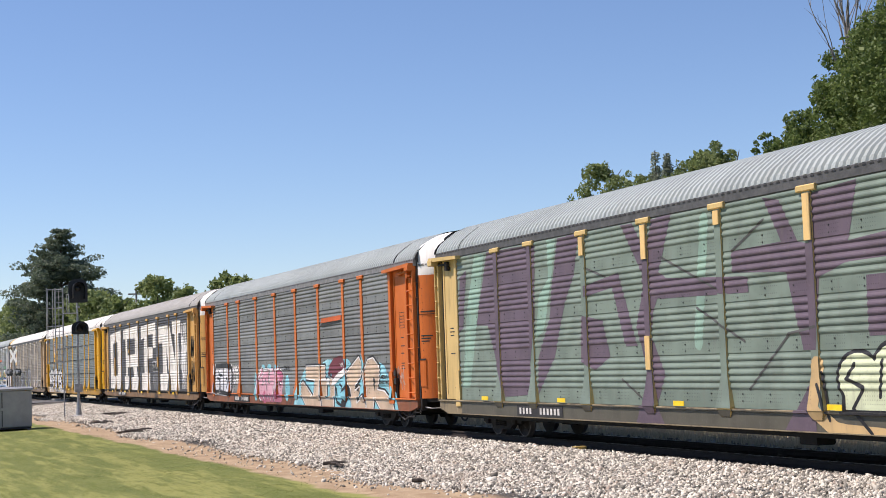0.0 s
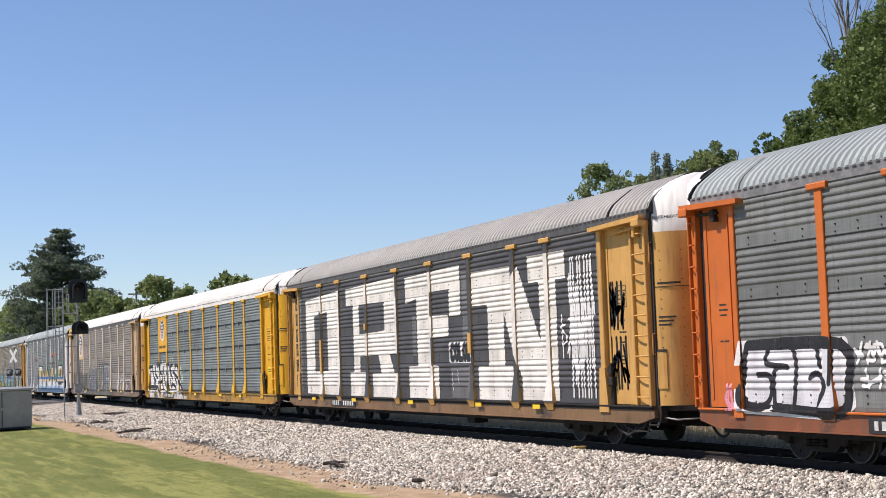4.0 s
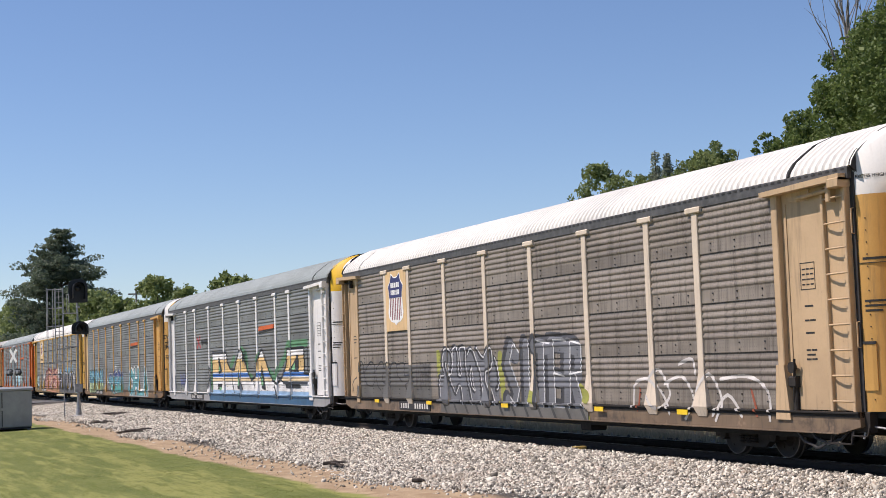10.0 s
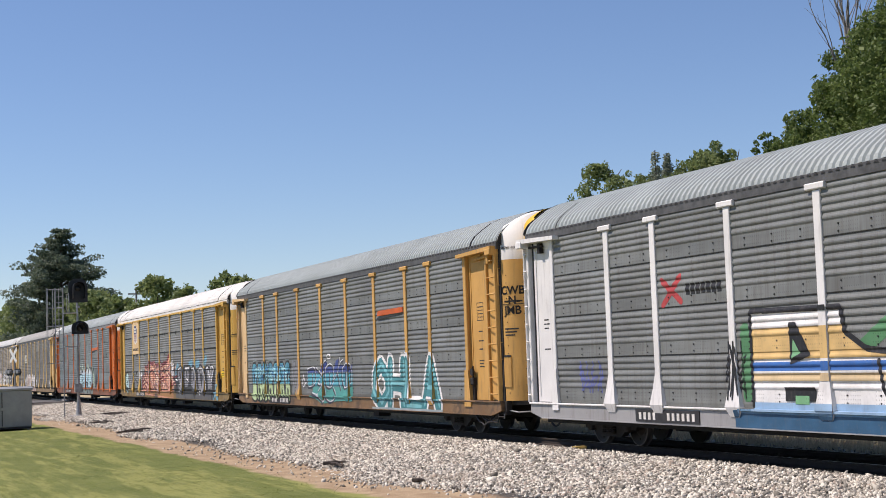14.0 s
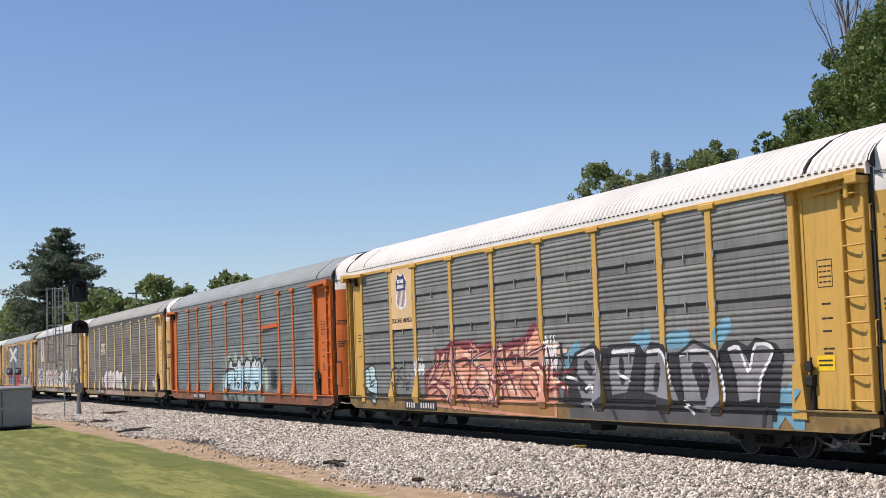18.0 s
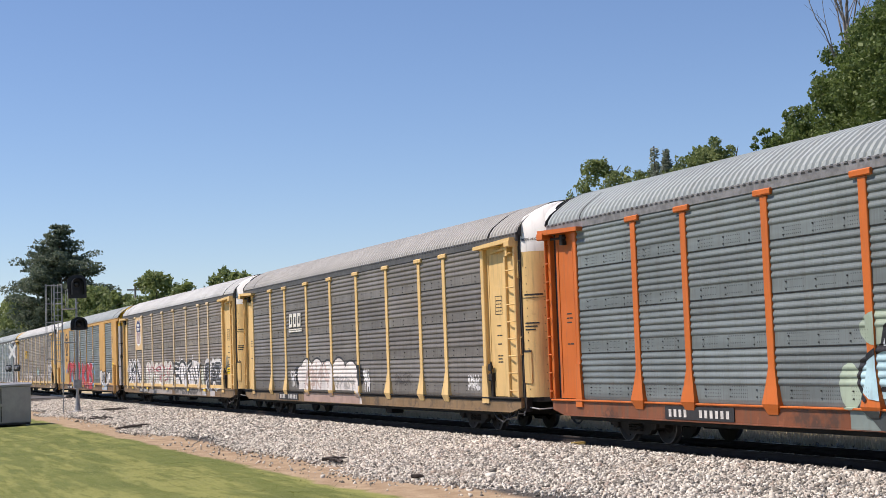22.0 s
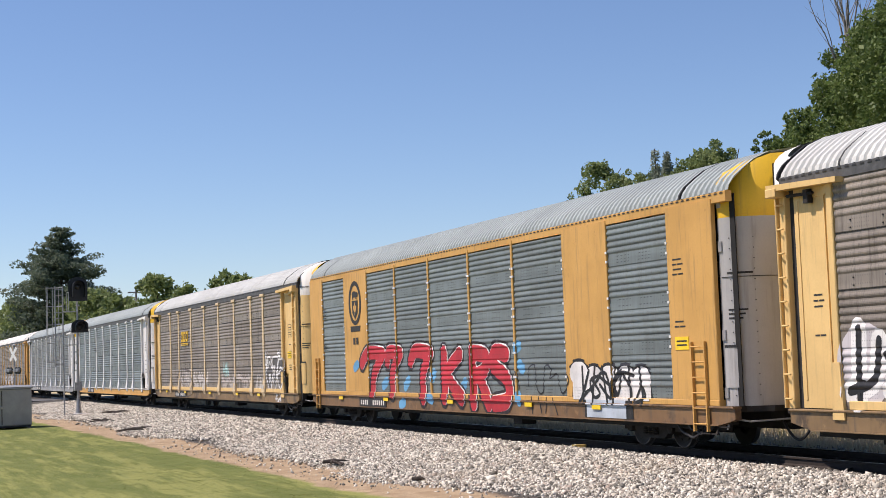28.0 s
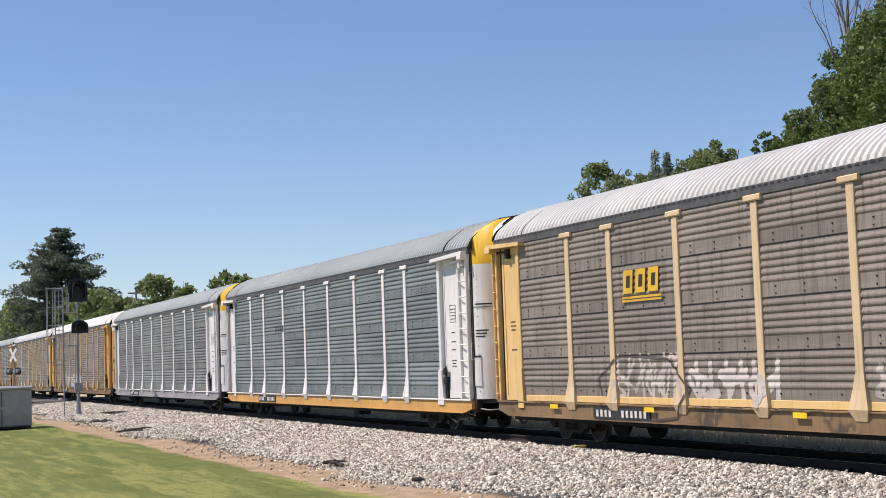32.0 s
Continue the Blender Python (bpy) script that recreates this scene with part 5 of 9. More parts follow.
        tagged(part("panel_clip_strip", clips.mesh("panel_clip_strip", M_WHITE), car), kind="stuff")
    else:
        xs = (ENDS[0],) + POSTS + (ENDS[1],)
        for a, b in zip(xs, xs[1:]):
            w = b - a - 0.2
            for k in range(4):
                lo = Z_SILL if k == 0 else Z_BASE + k * SHEET_H
                hi = Z_TOP if k == 3 else Z_BASE + (k + 1) * SHEET_H - 0.003
                part("side_panel", panel_mesh(w, lo, hi, sh, bool(spec.get("clips"))), car, at=pose((a + b) / 2, Y_PANEL, 0))
            if not spec.get("clips"):
                tagged(part("bolts", bolt_mesh(w, M_SEAL), car, at=pose((a + b) / 2, Y_PANEL, 0)), kind="stuff")
        pm = post_mesh(spec.get("post", fr), True)
        for x in POSTS:
            part("post", pm, car, at=pose(x, 0, 0))
        if spec.get("clips"):
            tagged(part("panel_clip_strip", cached("clips", clip_mesh), car), kind="stuff")
            if spec["eave"] is MILK and fr is GOLD:
                part("eave_trim", cached("etrim", lambda: Build().box(-25.6, -2.0, -1.6, -1.5, 4.81, 4.9, 0.008).mesh("eave_trim", fr)), car)
        thick = spec.get("gaps", 0.008)
        for k in range(4):
            part("joint_strip", cached(("joint", thick), lambda: joint_strip(thick, -1.584 if spec.get("clips") else -1.563)), car, at=pose(0, 0, Z_BASE + k * SHEET_H))
    end_gear(car, spec, 1)
    end_gear(car, spec, -1)
    add_truck(car, -4.05)
    add_truck(car, -23.87)
    for x in (-5.5, -9, -14, -19.2, -23.6):
        if spec.get("reflectors", True):
            part("reflector", cached("refl", lambda: Build().box(-0.2, 0.2, -0.012, 0, 0.0, 0.1).mesh("reflector", M_YELLOW)), car, at=pose(x, Y_SILL - 0.035 if spec.get("flush") else -1.66, 0.8 if not spec.get("high_reflectors") else 0.97))
    bar = cached("nbar", lambda: Build().box(0, 0.1, -0.004, 0.0, 0, 0.15).mesh("number_bar", M_PALE_INK))
    for k in (0, 1, 2, 3, 6, 7, 8, 9, 10, 11):
        part("number_bar", bar, car, at=pose(-21.6 + 0.19 * k, Y_SILL - 0.024, 0.66))
    part("number_plate", cached("nplate", lambda: Build().box(-21.75, -19.25, Y_SILL - 0.022, Y_SILL, 0.61, 0.87).mesh("number_plate", M_SEAL)), car)
    return car


def clip_mesh():
    """Pale clips that hold the sheets beside each post and along the joints."""
    b = Build()
    for k in (1, 2, 3):
        for p in POSTS:
            for dx in (-0.16, 0.12):
                b.box(p + dx, p + dx + 0.045, -1.612, -1.55, Z_BASE + k * SHEET_H - 0.09, Z_BASE + k * SHEET_H + 0.05)
        for p, q in zip(POSTS, POSTS[1:]):
            b.box((p + q) / 2 - 0.02, (p + q) / 2 + 0.02, -1.605, -1.55, Z_BASE + k * SHEET_H - 0.12, Z_BASE + k * SHEET_H + 0.06)
    return b.mesh("panel_clip_strip", M_GALV)


def eave_teeth():
    """Black blocks along the eave: shade in the corrugations' open ends, as solid shapes."""
    b = Build()
    for i in range(134):
        x = -26.9 + 0.2 * i
        b.prism([(x + 0.07, 5.0), (x + 0.185, 5.0), (x + 0.165, 5.024), (x + 0.09, 5.024)], -1.596, -1.5)
    return b.mesh("eave_teeth", M_SEAL)


def joint_strip(half, y):
    return Build().box(-25.4, -2.27, y, -1.54, -half, half).mesh("joint_strip", M_DARK)


# colours of the frames
TAN = paint((0.58, 0.325, 0.09), 0.4, 0.3)
PALE = paint((0.72, 0.49, 0.20), 0.3, 0.2)
PALEPOST = paint((0.66, 0.56, 0.44), 0.35, 0.25)
DUSTPOST = paint((0.64, 0.49, 0.29), 0.35, 0.25)
PEACH = paint((0.68, 0.47, 0.24), 0.3, 0.15)
BEIGE = paint((0.52, 0.37, 0.22), 0.4, 0.25)
YELLOW = paint((0.68, 0.36, 0.012), 0.25, 0.15)
GOLD = paint((0.57, 0.345, 0.075), 0.3, 0.2)
ORANGE = paint((0.56, 0.135, 0.018), 0.35, 0.2)
WHITE = paint((0.72, 0.71, 0.69), 0.25, 0.12)
CREAM = paint((0.60, 0.43, 0.17), 0.35, 0.2)
MILK = paint((0.74, 0.73, 0.70), 0.25, 0.1)
BUFF = paint((0.52, 0.45, 0.36), 0.4, 0.3)
CAPYEL = paint((0.70, 0.42, 0.02), 0.3, 0.15)
GREY = paint((0.30, 0.30, 0.30), 0.4, 0.25)
DOORGREY = paint((0.42, 0.41, 0.40), 0.3, 0.2)
S_GREY = sheet((0.178, 0.188, 0.18), 0.35)
S_BLUE = sheet((0.165, 0.195, 0.193), 0.2, 0.85)
S_CLIP = sheet((0.175, 0.205, 0.203), 0.2, 0.9, (0.055, 0.18), (0.84, 0.955))
S_CLIP_DUSTY = sheet((0.20, 0.205, 0.195), 0.35, 0.4, (0.055, 0.18), (0.84, 0.955))
S_BROWN = sheet((0.235, 0.203, 0.168), 0.75)
S_DARK = sheet((0.172, 0.16, 0.142), 0.5)
R_GALV = roof_skin((0.37, 0.41, 0.40), 0.25, 0.08)
R_WHITE = roof_skin((0.81, 0.785, 0.73), 0.12, 0.0)
R_OFF = roof_skin((0.60, 0.605, 0.575), 0.35, 0.05)
R_GREY = roof_skin((0.42, 0.405, 0.37), 0.3, 0.05)
E_DARK = plain("eave_steel", (0.10, 0.10, 0.10), 0.6, 0.3)
E_PALE = plain("eave_zinc", (0.22, 0.22, 0.22), 0.6, 0.3)

# the same paints on the sills, caked with brake dust and road dirt
GRIME = {a.name: b for a, b in ((TAN, paint((0.21, 0.12, 0.055), 0.85, 0.65)), (PALE, paint((0.24, 0.155, 0.075), 0.9, 0.65)), (BEIGE, paint((0.20, 0.14, 0.09), 0.9, 0.65)), (YELLOW, paint((0.40, 0.215, 0.025), 0.85, 0.6)),
         (GOLD, paint((0.24, 0.155, 0.05), 0.85, 0.6)), (ORANGE, paint((0.22, 0.075, 0.032), 0.85, 0.6)), (WHITE, paint((0.40, 0.38, 0.35), 0.7, 0.4)), (CREAM, paint((0.25, 0.2, 0.12), 0.8, 0.5)))}

PITCH, LEAD = 28.6, -14.592


def spec(label, frame_paint, sheet_mat, roof, cap, door=None, eave=None, **more):
    d = dict(label=label, frame=frame_paint, sheet=sheet_mat, roof=roof, cap=cap, door=door or frame_paint, eave=eave or E_DARK)
    d.update(more)
    d.setdefault("grimy", GRIME[frame_paint.name])
    return d


SPECS = [
    spec("auto-rack car covered in purple and green graffiti, cream ends", CREAM, S_GREY, R_GALV, MILK, excess=True, high_reflectors=True),
    spec("orange auto-rack car with grey side sheets and coloured graffiti", ORANGE, S_GREY, R_GALV, MILK, eave=E_PALE, excess=True, reflectors=False),
    spec("tan auto-rack car painted with giant white block letters", TAN, S_DARK, R_GREY, MILK, excess=True, step=True),
    spec("bright yellow auto-rack car with blue-grey sheets and white roof", YELLOW, S_CLIP, R_WHITE, MILK, eave=MILK, excess=True, gaps=0.02, clips=True, cap_z=4.8),
    spec("faded beige auto-rack car with brown weathered sheets", BEIGE, S_BROWN, R_WHITE, MILK, door=TAN, excess=True, post=PALEPOST, step=True),
    spec("white-framed grey auto-rack car with blue and yellow graffiti", WHITE, S_GREY, R_GALV, CAPYEL, sill=GREY, reflectors=False),
    spec("tan auto-rack car with grey sheets and teal graffiti", TAN, S_GREY, R_GALV, MILK, excess=True, reflectors=False, tail=PEACH),
    spec("golden yellow auto-rack car with white roof and red graffiti", GOLD, S_CLIP_DUSTY, R_WHITE, MILK, eave=MILK, excess=True, gaps=0.018, clips=True, reflectors=False),
    spec("orange auto-rack car with grey sheets and one pale blue tag", ORANGE, S_BLUE, R_GALV, MILK, eave=E_PALE, excess=True, reflectors=False),
    spec("pale yellow auto-rack car with dark brown-grey sheets", PALE, S_DARK, R_GREY, MILK, door=PALE, excess=True, reflectors=False, step=True),
    spec("tan auto-rack car with weathered sheets and white graffiti", PALE, S_BROWN, R_OFF, MILK, excess=True, post=DUSTPOST),
    spec("ochre auto-rack car with flush side panels and red graffiti", TAN, S_BLUE, R_GALV, CAPYEL, door=DOORGREY, eave=TAN, flush=True, bracket=False),
    spec("tan auto-rack car with brown weathered sheets and white tags", PALE, S_BROWN, R_OFF, MILK, excess=True, post=DUSTPOST),
    spec("white-framed auto-rack car with clean grey sheets", WHITE, S_BLUE, R_GALV, CAPYEL, sill=TAN, reflectors=False),
    spec("white-framed grey auto-rack car with a pale roof", WHITE, S_GREY, R_GALV, CAPYEL, sill=GREY, reflectors=False),
    spec("tan auto-rack car with brown sheets and an off-white roof", TAN, S_BROWN, R_WHITE, MILK, excess=True),
    spec("tan auto-rack car with brown-grey sheets", PALE, S_BROWN, R_OFF, MILK, excess=True),
    spec("orange-tan auto-rack car with grey sheets", TAN, S_GREY, R_GALV, MILK, excess=True),
    spec("weathered tan auto-rack car with grey sheets", PALE, S_GREY, R_GALV, MILK, excess=True),
]


def travel(t):
    """How far the train has come at t seconds; it gains a little speed."""
    u = (t - 16) / 16
    return 10.8486 * t + 3.6113 * u ** 2 + 0.035 * u ** 3 - 0.5437 * u ** 4 + surge(t)


def surge(t):
    """The slack running in and out of the couplers: small gains and losses on the even pull."""
    times = (0, 3.4, 6.6, 9.4, 12.0, 14.5, 17.2, 18.8, 20.2, 22.6, 25.2, 28, 32)
    gains = (0.0, -0.06, 0.05, 0.08, 0.04, 0.0, 0.0, 0.02, -0.13, -0.18, -0.16, -0.05, 0.0)
    for a, b, g, h in zip(times, times[1:], gains, gains[1:]):
        if t <= b:
            k = (t - a) / (b - a)
            return g + (h - g) * k * k * (3 - 2 * k)
    return gains[-1]


CARS = []
for i, sp in enumerate(SPECS):
    sp["x"] = LEAD - PITCH * i + travel(0)
    CARS.append(build_car(sp))

# ---------------------------------------------------------------- sprayed paint and emblems on the cars
SPRAYS = {}


def spray_mat(colour, fade=0.25):
    key = (colour, fade)
    if key not in SPRAYS:
        m = Mat("spray_paint")
        a, b = m.noise(1.6, 5), m.noise(18, 4)
        c = m.mix(m.step(a, 0.35, 0.7), mul(colour, 1.08), mul(colour, 0.8))
        c = m.mix(m.math("MULTIPLY", m.step(m.noise(1.0, 5, 0.65, m.scaled(8, 8, 0.7)), 0.52, 0.75), fade), c, (0.15, 0.12, 0.10))
        c = m.mix(m.math("MULTIPLY", m.step(b, 0.55, 0.75), fade * 0.8), c, (0.2, 0.19, 0.18))
        # the sheets' rows of holes show through
        x, z = m.axis(0), m.axis(2)
        px, pz = m.math("PINGPONG", x, 0.03), m.math("PINGPONG", z, 0.0338)
        hole = m.math("LESS_THAN", m.math("ADD", m.math("POWER", px, 2.0), m.math("POWER", pz, 2.0)), 0.00016)
        group = m.math("LESS_THAN", m.math("FRACT", m.math("DIVIDE", x, 0.93)), 0.62)
        f = m.math("FRACT", m.math("DIVIDE", m.math("SUBTRACT", z, 1.02), 0.965))
        rows = m.math("MAXIMUM", m.math("MULTIPLY", m.math("GREATER_THAN", f, 0.05), m.math("LESS_THAN", f, 0.15)), m.math("MULTIPLY", m.math("GREATER_THAN", f, 0.19), m.math("LESS_THAN", f, 0.28)))
        hole = m.math("MULTIPLY", m.math("MULTIPLY", hole, group), m.math("MULTIPLY", rows, m.math("GREATER_THAN", z, 1.0)))
        c = m.mix(m.math("MULTIPLY", hole, 0.35), c, (0.015, 0.015, 0.015))
        SPRAYS[key] = m.done(c, 0.55)
    return SPRAYS[key]


def bay_zones(flush):
    """Where, along the car, a post or frame stands proud of the sheets."""
    if flush:
        return [(-26.9, -25.5), (-23.12, -20.82), (-18.3, -18.2), (-15.52, -15.42), (-12.6, -12.5), (-9.8, -9.7), (-6.95, -4.8), (-2.25, 0.0)]
    return [(-25.6, -25.38)] + [(p - 0.105, p + 0.105) for p in POSTS] + [(-2.27, -2.08)]


def skin(z, proud, flush, clipped=False):
    """The near side's y at height z, on a post or between two posts."""
    if flush:
        if z < 0.945:
            return -1.642 if z > 0.905 else Y_SILL - 0.005
        return -1.613 if proud or z < 1.07 else Y_PANEL - rib_depth(z, clipped)
    if z < 0.95:
        if proud and z > 0.78:
            return -1.61 - 0.06 * (z - 0.78) / 0.19 - 0.003
        return -1.642 if z > 0.905 else Y_SILL - 0.005
    if proud:
        return float(np.interp(z, (0.97, 1.3, 1.6), (Y_POST - 0.07, Y_POST - 0.025, Y_POST))) - 0.003
    return Y_PANEL - rib_depth(z, clipped)


def spans(polys, z):
    """The merged stretches of x that the outlines cover at height z."""
    got = []
    for p in polys:
        xs = []
        for (x0, z0), (x1, z1) in zip(p, p[1:] + p[:1]):
            if (z0 > z) != (z1 > z):
                xs.append(x0 + (x1 - x0) * (z - z0) / (z1 - z0))
        xs.sort()
        got += list(zip(xs[::2], xs[1::2]))
    got.sort()
    out = []
    for a, b in got:
        if out and a <= out[-1][1] + 0.004:
            out[-1][1] = max(out[-1][1], b)
        else:
            out.append([a, b])
    return out


LEVELS = sorted({round(r[0], 4) for rows in RIBS.values() for r in rows} | {0.905, 0.945, 0.96, 1.07} | {round(0.5 + 0.03 * i, 4) for i in range(146)})
LEVELS = [z + 0.0007 for z in LEVELS]


def foot_half(z):
    """Half the width of a post at height z, with its flared foot."""
    return float(np.interp(z, (0.78, 0.97, 1.3, 1.6), (0.15, 0.255, 0.17, 0.105)))


def lay_paint(b, polys, mi, lift, flush, zmin=0.575, zmax=4.84, clipped=False):
    zones = bay_zones(flush)
    zlo = max(zmin, min(p[1] for q in polys for p in q))
    zhi = min(zmax, max(p[1] for q in polys for p in q))
    lv = [z for z in LEVELS if zlo <= z <= zhi]
    # thinner slices where the outline's branches part or meet
    fine = []
    for z0, z1 in zip(lv, lv[1:]):
        s0, s1 = spans(polys, z0), spans(polys, z1)
        apart = len(s0) != len(s1) or any(a[1] < c[0] or c[1] < a[0] for a, c in zip(s0, s1))
        n = max(1, round((z1 - z0) / 0.011)) if apart else 1
        fine += [z0 + (z1 - z0) * k / n for k in range(n)]
    lv = fine + lv[-1:]
    for z0, z1 in zip(lv, lv[1:]):
        if z1 - z0 < 0.0005:
            continue
        s0, s1 = spans(polys, z0), spans(polys, z1)
        if len(s0) != len(s1) or any(a[1] < c[0] or c[1] < a[0] for a, c in zip(s0, s1)):
            s0 = s1 = spans(polys, (z0 + z1) / 2)
        zm = (z0 + z1) / 2
        if not flush:
            h = foot_half(zm)
            zones = [(-25.6, -25.38)] + [(p - h, p + h) for p in POSTS] + [(-2.27, -2.08)]
        for (a0, a1), (c0, c1) in zip(s0, s1):
            cuts = sorted({e for zn in zones for e in zn if min(a0, c0) < e < max(a1, c1)})
            edges = [-99] + cuts + [99]
            for e0, e1 in zip(edges, edges[1:]):
                q = [min(max(v, e0), e1) for v in (a0, a1, c0, c1)]
                if q[1] - q[0] < 0.003 and q[3] - q[2] < 0.003:
                    continue
                mid = (q[0] + q[1] + q[2] + q[3]) / 4
                proud = any(zn[0] < mid < zn[1] for zn in zones)
                if zm < 0.95 and not flush:
                    proud = zm > 0.78 and any(abs(mid - p) < foot_half(zm) for p in POSTS)
                y0, y1 = skin(z0, proud, flush, clipped) - lift, skin(z1, proud, flush, clipped) - lift
                b.add([(q[0], y0, z0), (q[1], y0, z0), (q[3], y1, z1), (q[2], y1, z1)], [(0, 1, 2, 3)], mi)


def stroke(pts, w):
    """A thick line with round joints, as a list of outlines."""
    out = []
    for (x0, z0), (x1, z1) in zip(pts, pts[1:]):
        l = math.hypot(x1 - x0, z1 - z0) or 1e-6
        nx, nz = -(z1 - z0) / l * w / 2, (x1 - x0) / l * w / 2
        out.append([(x0 + nx, z0 + nz), (x1 + nx, z1 + nz), (x1 - nx, z1 - nz), (x0 - nx, z0 - nz)])
    for x, z in pts:
        out.append([(x + math.cos(k * math.pi / 4 + 0.3) * w / 2, z + math.sin(k * math.pi / 4 + 0.3) * w / 2) for k in range(8)])
    return out


def strokes(lines_, w):
    return [p for l in lines_ for p in stroke(l, w)]


def curved(lines_, n=4):
    """The lines with their corners rounded."""
    out = []
    for l in lines_:
        if len(l) < 3:
            out.append(l)
            continue
        q = [l[0]] + l + [l[-1]]
        pts = []
        for a, b, c, d in zip(q, q[1:], q[2:], q[3:]):
            for k in range(n):
                t = k / n
                pts.append(tuple(0.5 * (2 * b[i] + (c[i] - a[i]) * t + (2 * a[i] - 5 * b[i] + 4 * c[i] - d[i]) * t * t + (3 * b[i] - a[i] - 3 * c[i] + d[i]) * t ** 3) for i in (0, 1)))
        out.append(pts + [l[-1]])
    return out


def moved(lines_, dx, dz=0.0, k=1.0):
    return [[(x + dx, 0.5 + (z - 0.5) * k + dz) for x, z in l] for l in lines_]


def disc(x, z, rx, rz=None, n=18):
    rz = rz or rx
    return [(x + math.cos(2 * math.pi * k / n) * rx, z + math.sin(2 * math.pi * k / n) * rz) for k in range(n)]


def rect(x0, z0, x1, z1):
    return [(x0, z0), (x1, z0), (x1, z1), (x0, z1)]


def graffiti(car, layers, label, flush=False):
    """One piece of sprayed paint, its coats laid one over the other: (outlines, colour[, lowest, highest])."""
    b, mats = Build(), []
    for i, (polys, colour, *lim) in enumerate(layers):
        m = spray_mat(colour)
        if m not in mats:
            mats.append(m)
        lay_paint(b, polys, mats.index(m), 0.003 + 0.0025 * i, flush, *(lim or (0.575, 4.84)), clipped=car in (CARS[3], CARS[7]))
    return part("graffiti", b.mesh("graffiti", *mats), car, label)


GLYPHS = {
    "A": ["0,0 .5,1 1,0", ".2,.4 .8,.4"], "B": ["0,0 0,1 .8,.95 .85,.6 0,.52 .9,.45 .95,.05 0,0"], "C": ["1,.85 .5,1 0,.6 .1,.1 .6,0 1,.15"], "D": ["0,0 0,1 .7,.95 1,.5 .7,.05 0,0"],
    "E": ["1,1 0,1 0,0 1,0", "0,.5 .8,.5"], "H": ["0,0 0,1", "1,0 1,1", "0,.5 1,.5"], "I": [".5,0 .5,1"], "K": ["0,0 0,1", "1,1 .1,.45 1,0"], "L": ["0,1 0,0 1,0"], "N": ["0,0 0,1 1,0 1,1"],
    "O": [".5,1 0,.7 0,.3 .5,0 1,.3 1,.7 .5,1"], "P": ["0,0 0,1 .9,.9 .9,.5 0,.45"], "R": ["0,0 0,1 .9,.95 .9,.55 0,.5", ".4,.5 1,0"], "S": ["1,.85 .5,1 .05,.75 .5,.52 .95,.3 .5,0 0,.15"],
    "T": ["0,1 1,1", ".5,1 .5,0"], "U": ["0,1 .05,.2 .5,0 .95,.2 1,1"], "V": ["0,1 .5,0 1,1"], "Y": ["0,1 .5,.5 1,1", ".5,.5 .5,0"], "Z": ["0,1 1,1 0,0 1,0"],
    "7": ["0,.9 .2,1 1,1 .45,0"], "8": [".5,.52 .1,.75 .5,1 .9,.75 .5,.52 0,.25 .5,0 1,.25 .5,.52"], "5": ["1,1 .1,1 0,.55 .7,.6 1,.3 .6,0 0,.1"],
}


def word_lines(word, x0, z0, x1, z1, gap=0.22, seed=1, wob=0.0):
    rng = random.Random(seed)
    n = len(word)
    step = (x1 - x0) / n
    out = []
    for i, ch in enumerate(word):
        for s in GLYPHS.get(ch, []):
            line = []
            for pr in s.split():
                u, v = (float(k) for k in pr.split(","))
                line.append((x0 + step * (i + gap / 2 + u * (1 - gap)) + rng.uniform(-wob, wob), z0 + (z1 - z0) * v + rng.uniform(-wob, wob)))
            out.append(line)
    return out


def scrawl(x0, z0, x1, z1, n, seed):
    """Looping strokes that cannot be read."""
    rng = random.Random(seed)
    out = []
    step = (x1 - x0) / n
    for i in range(n):
        cx = x0 + step * (i + 0.5)
        pts, a = [], rng.uniform(0, 6)
        for k in range(rng.randint(4, 6)):
            pts.append((cx + math.sin(a) * step * 0.55, z0 + (z1 - z0) * (0.06 + 0.88 * rng.random())))
            a += rng.uniform(1.4, 2.8)
        out.append(pts)
        out.append([(cx + rng.uniform(-0.4, 0.4) * step, z0), (cx + rng.uniform(-0.3, 0.3) * step, z1)])
    return curved(out)


def bubbles(x0, z0, x1, z1, n, seed):
    """Rounded throw-up letters: a row of swollen uprights."""
    rng = random.Random(seed)
    step = (x1 - x0) / n
    out = []
    for i in range(n):
        cx, top = x0 + step * (i + 0.5), z1 - rng.uniform(0, 0.14) * (z1 - z0)
        r = step * 0.52
        out += [disc(cx, top - r * 0.5, r, r * 0.55), rect(cx - r, z0, cx + r, top - r * 0.5)]
    return out


BLK, WHT, CYAN, TEAL = (0.014, 0.014, 0.016), (0.72, 0.71, 0.69), (0.20, 0.50, 0.58), (0.045, 0.20, 0.22)
TANP, MAROON, GREENP, PURPLE = (0.50, 0.38, 0.27), (0.13, 0.018, 0.028), (0.165, 0.215, 0.175), (0.112, 0.082, 0.108)
REDP, BLUEP, SKYB, LIME = (0.46, 0.022, 0.035), (0.03, 0.12, 0.36), (0.22, 0.33, 0.48), (0.34, 0.42, 0.10)
GREYP, SALMON, DKRED, MINT = (0.22, 0.225, 0.24), (0.52, 0.21, 0.13), (0.16, 0.03, 0.03), (0.38, 0.52, 0.42)

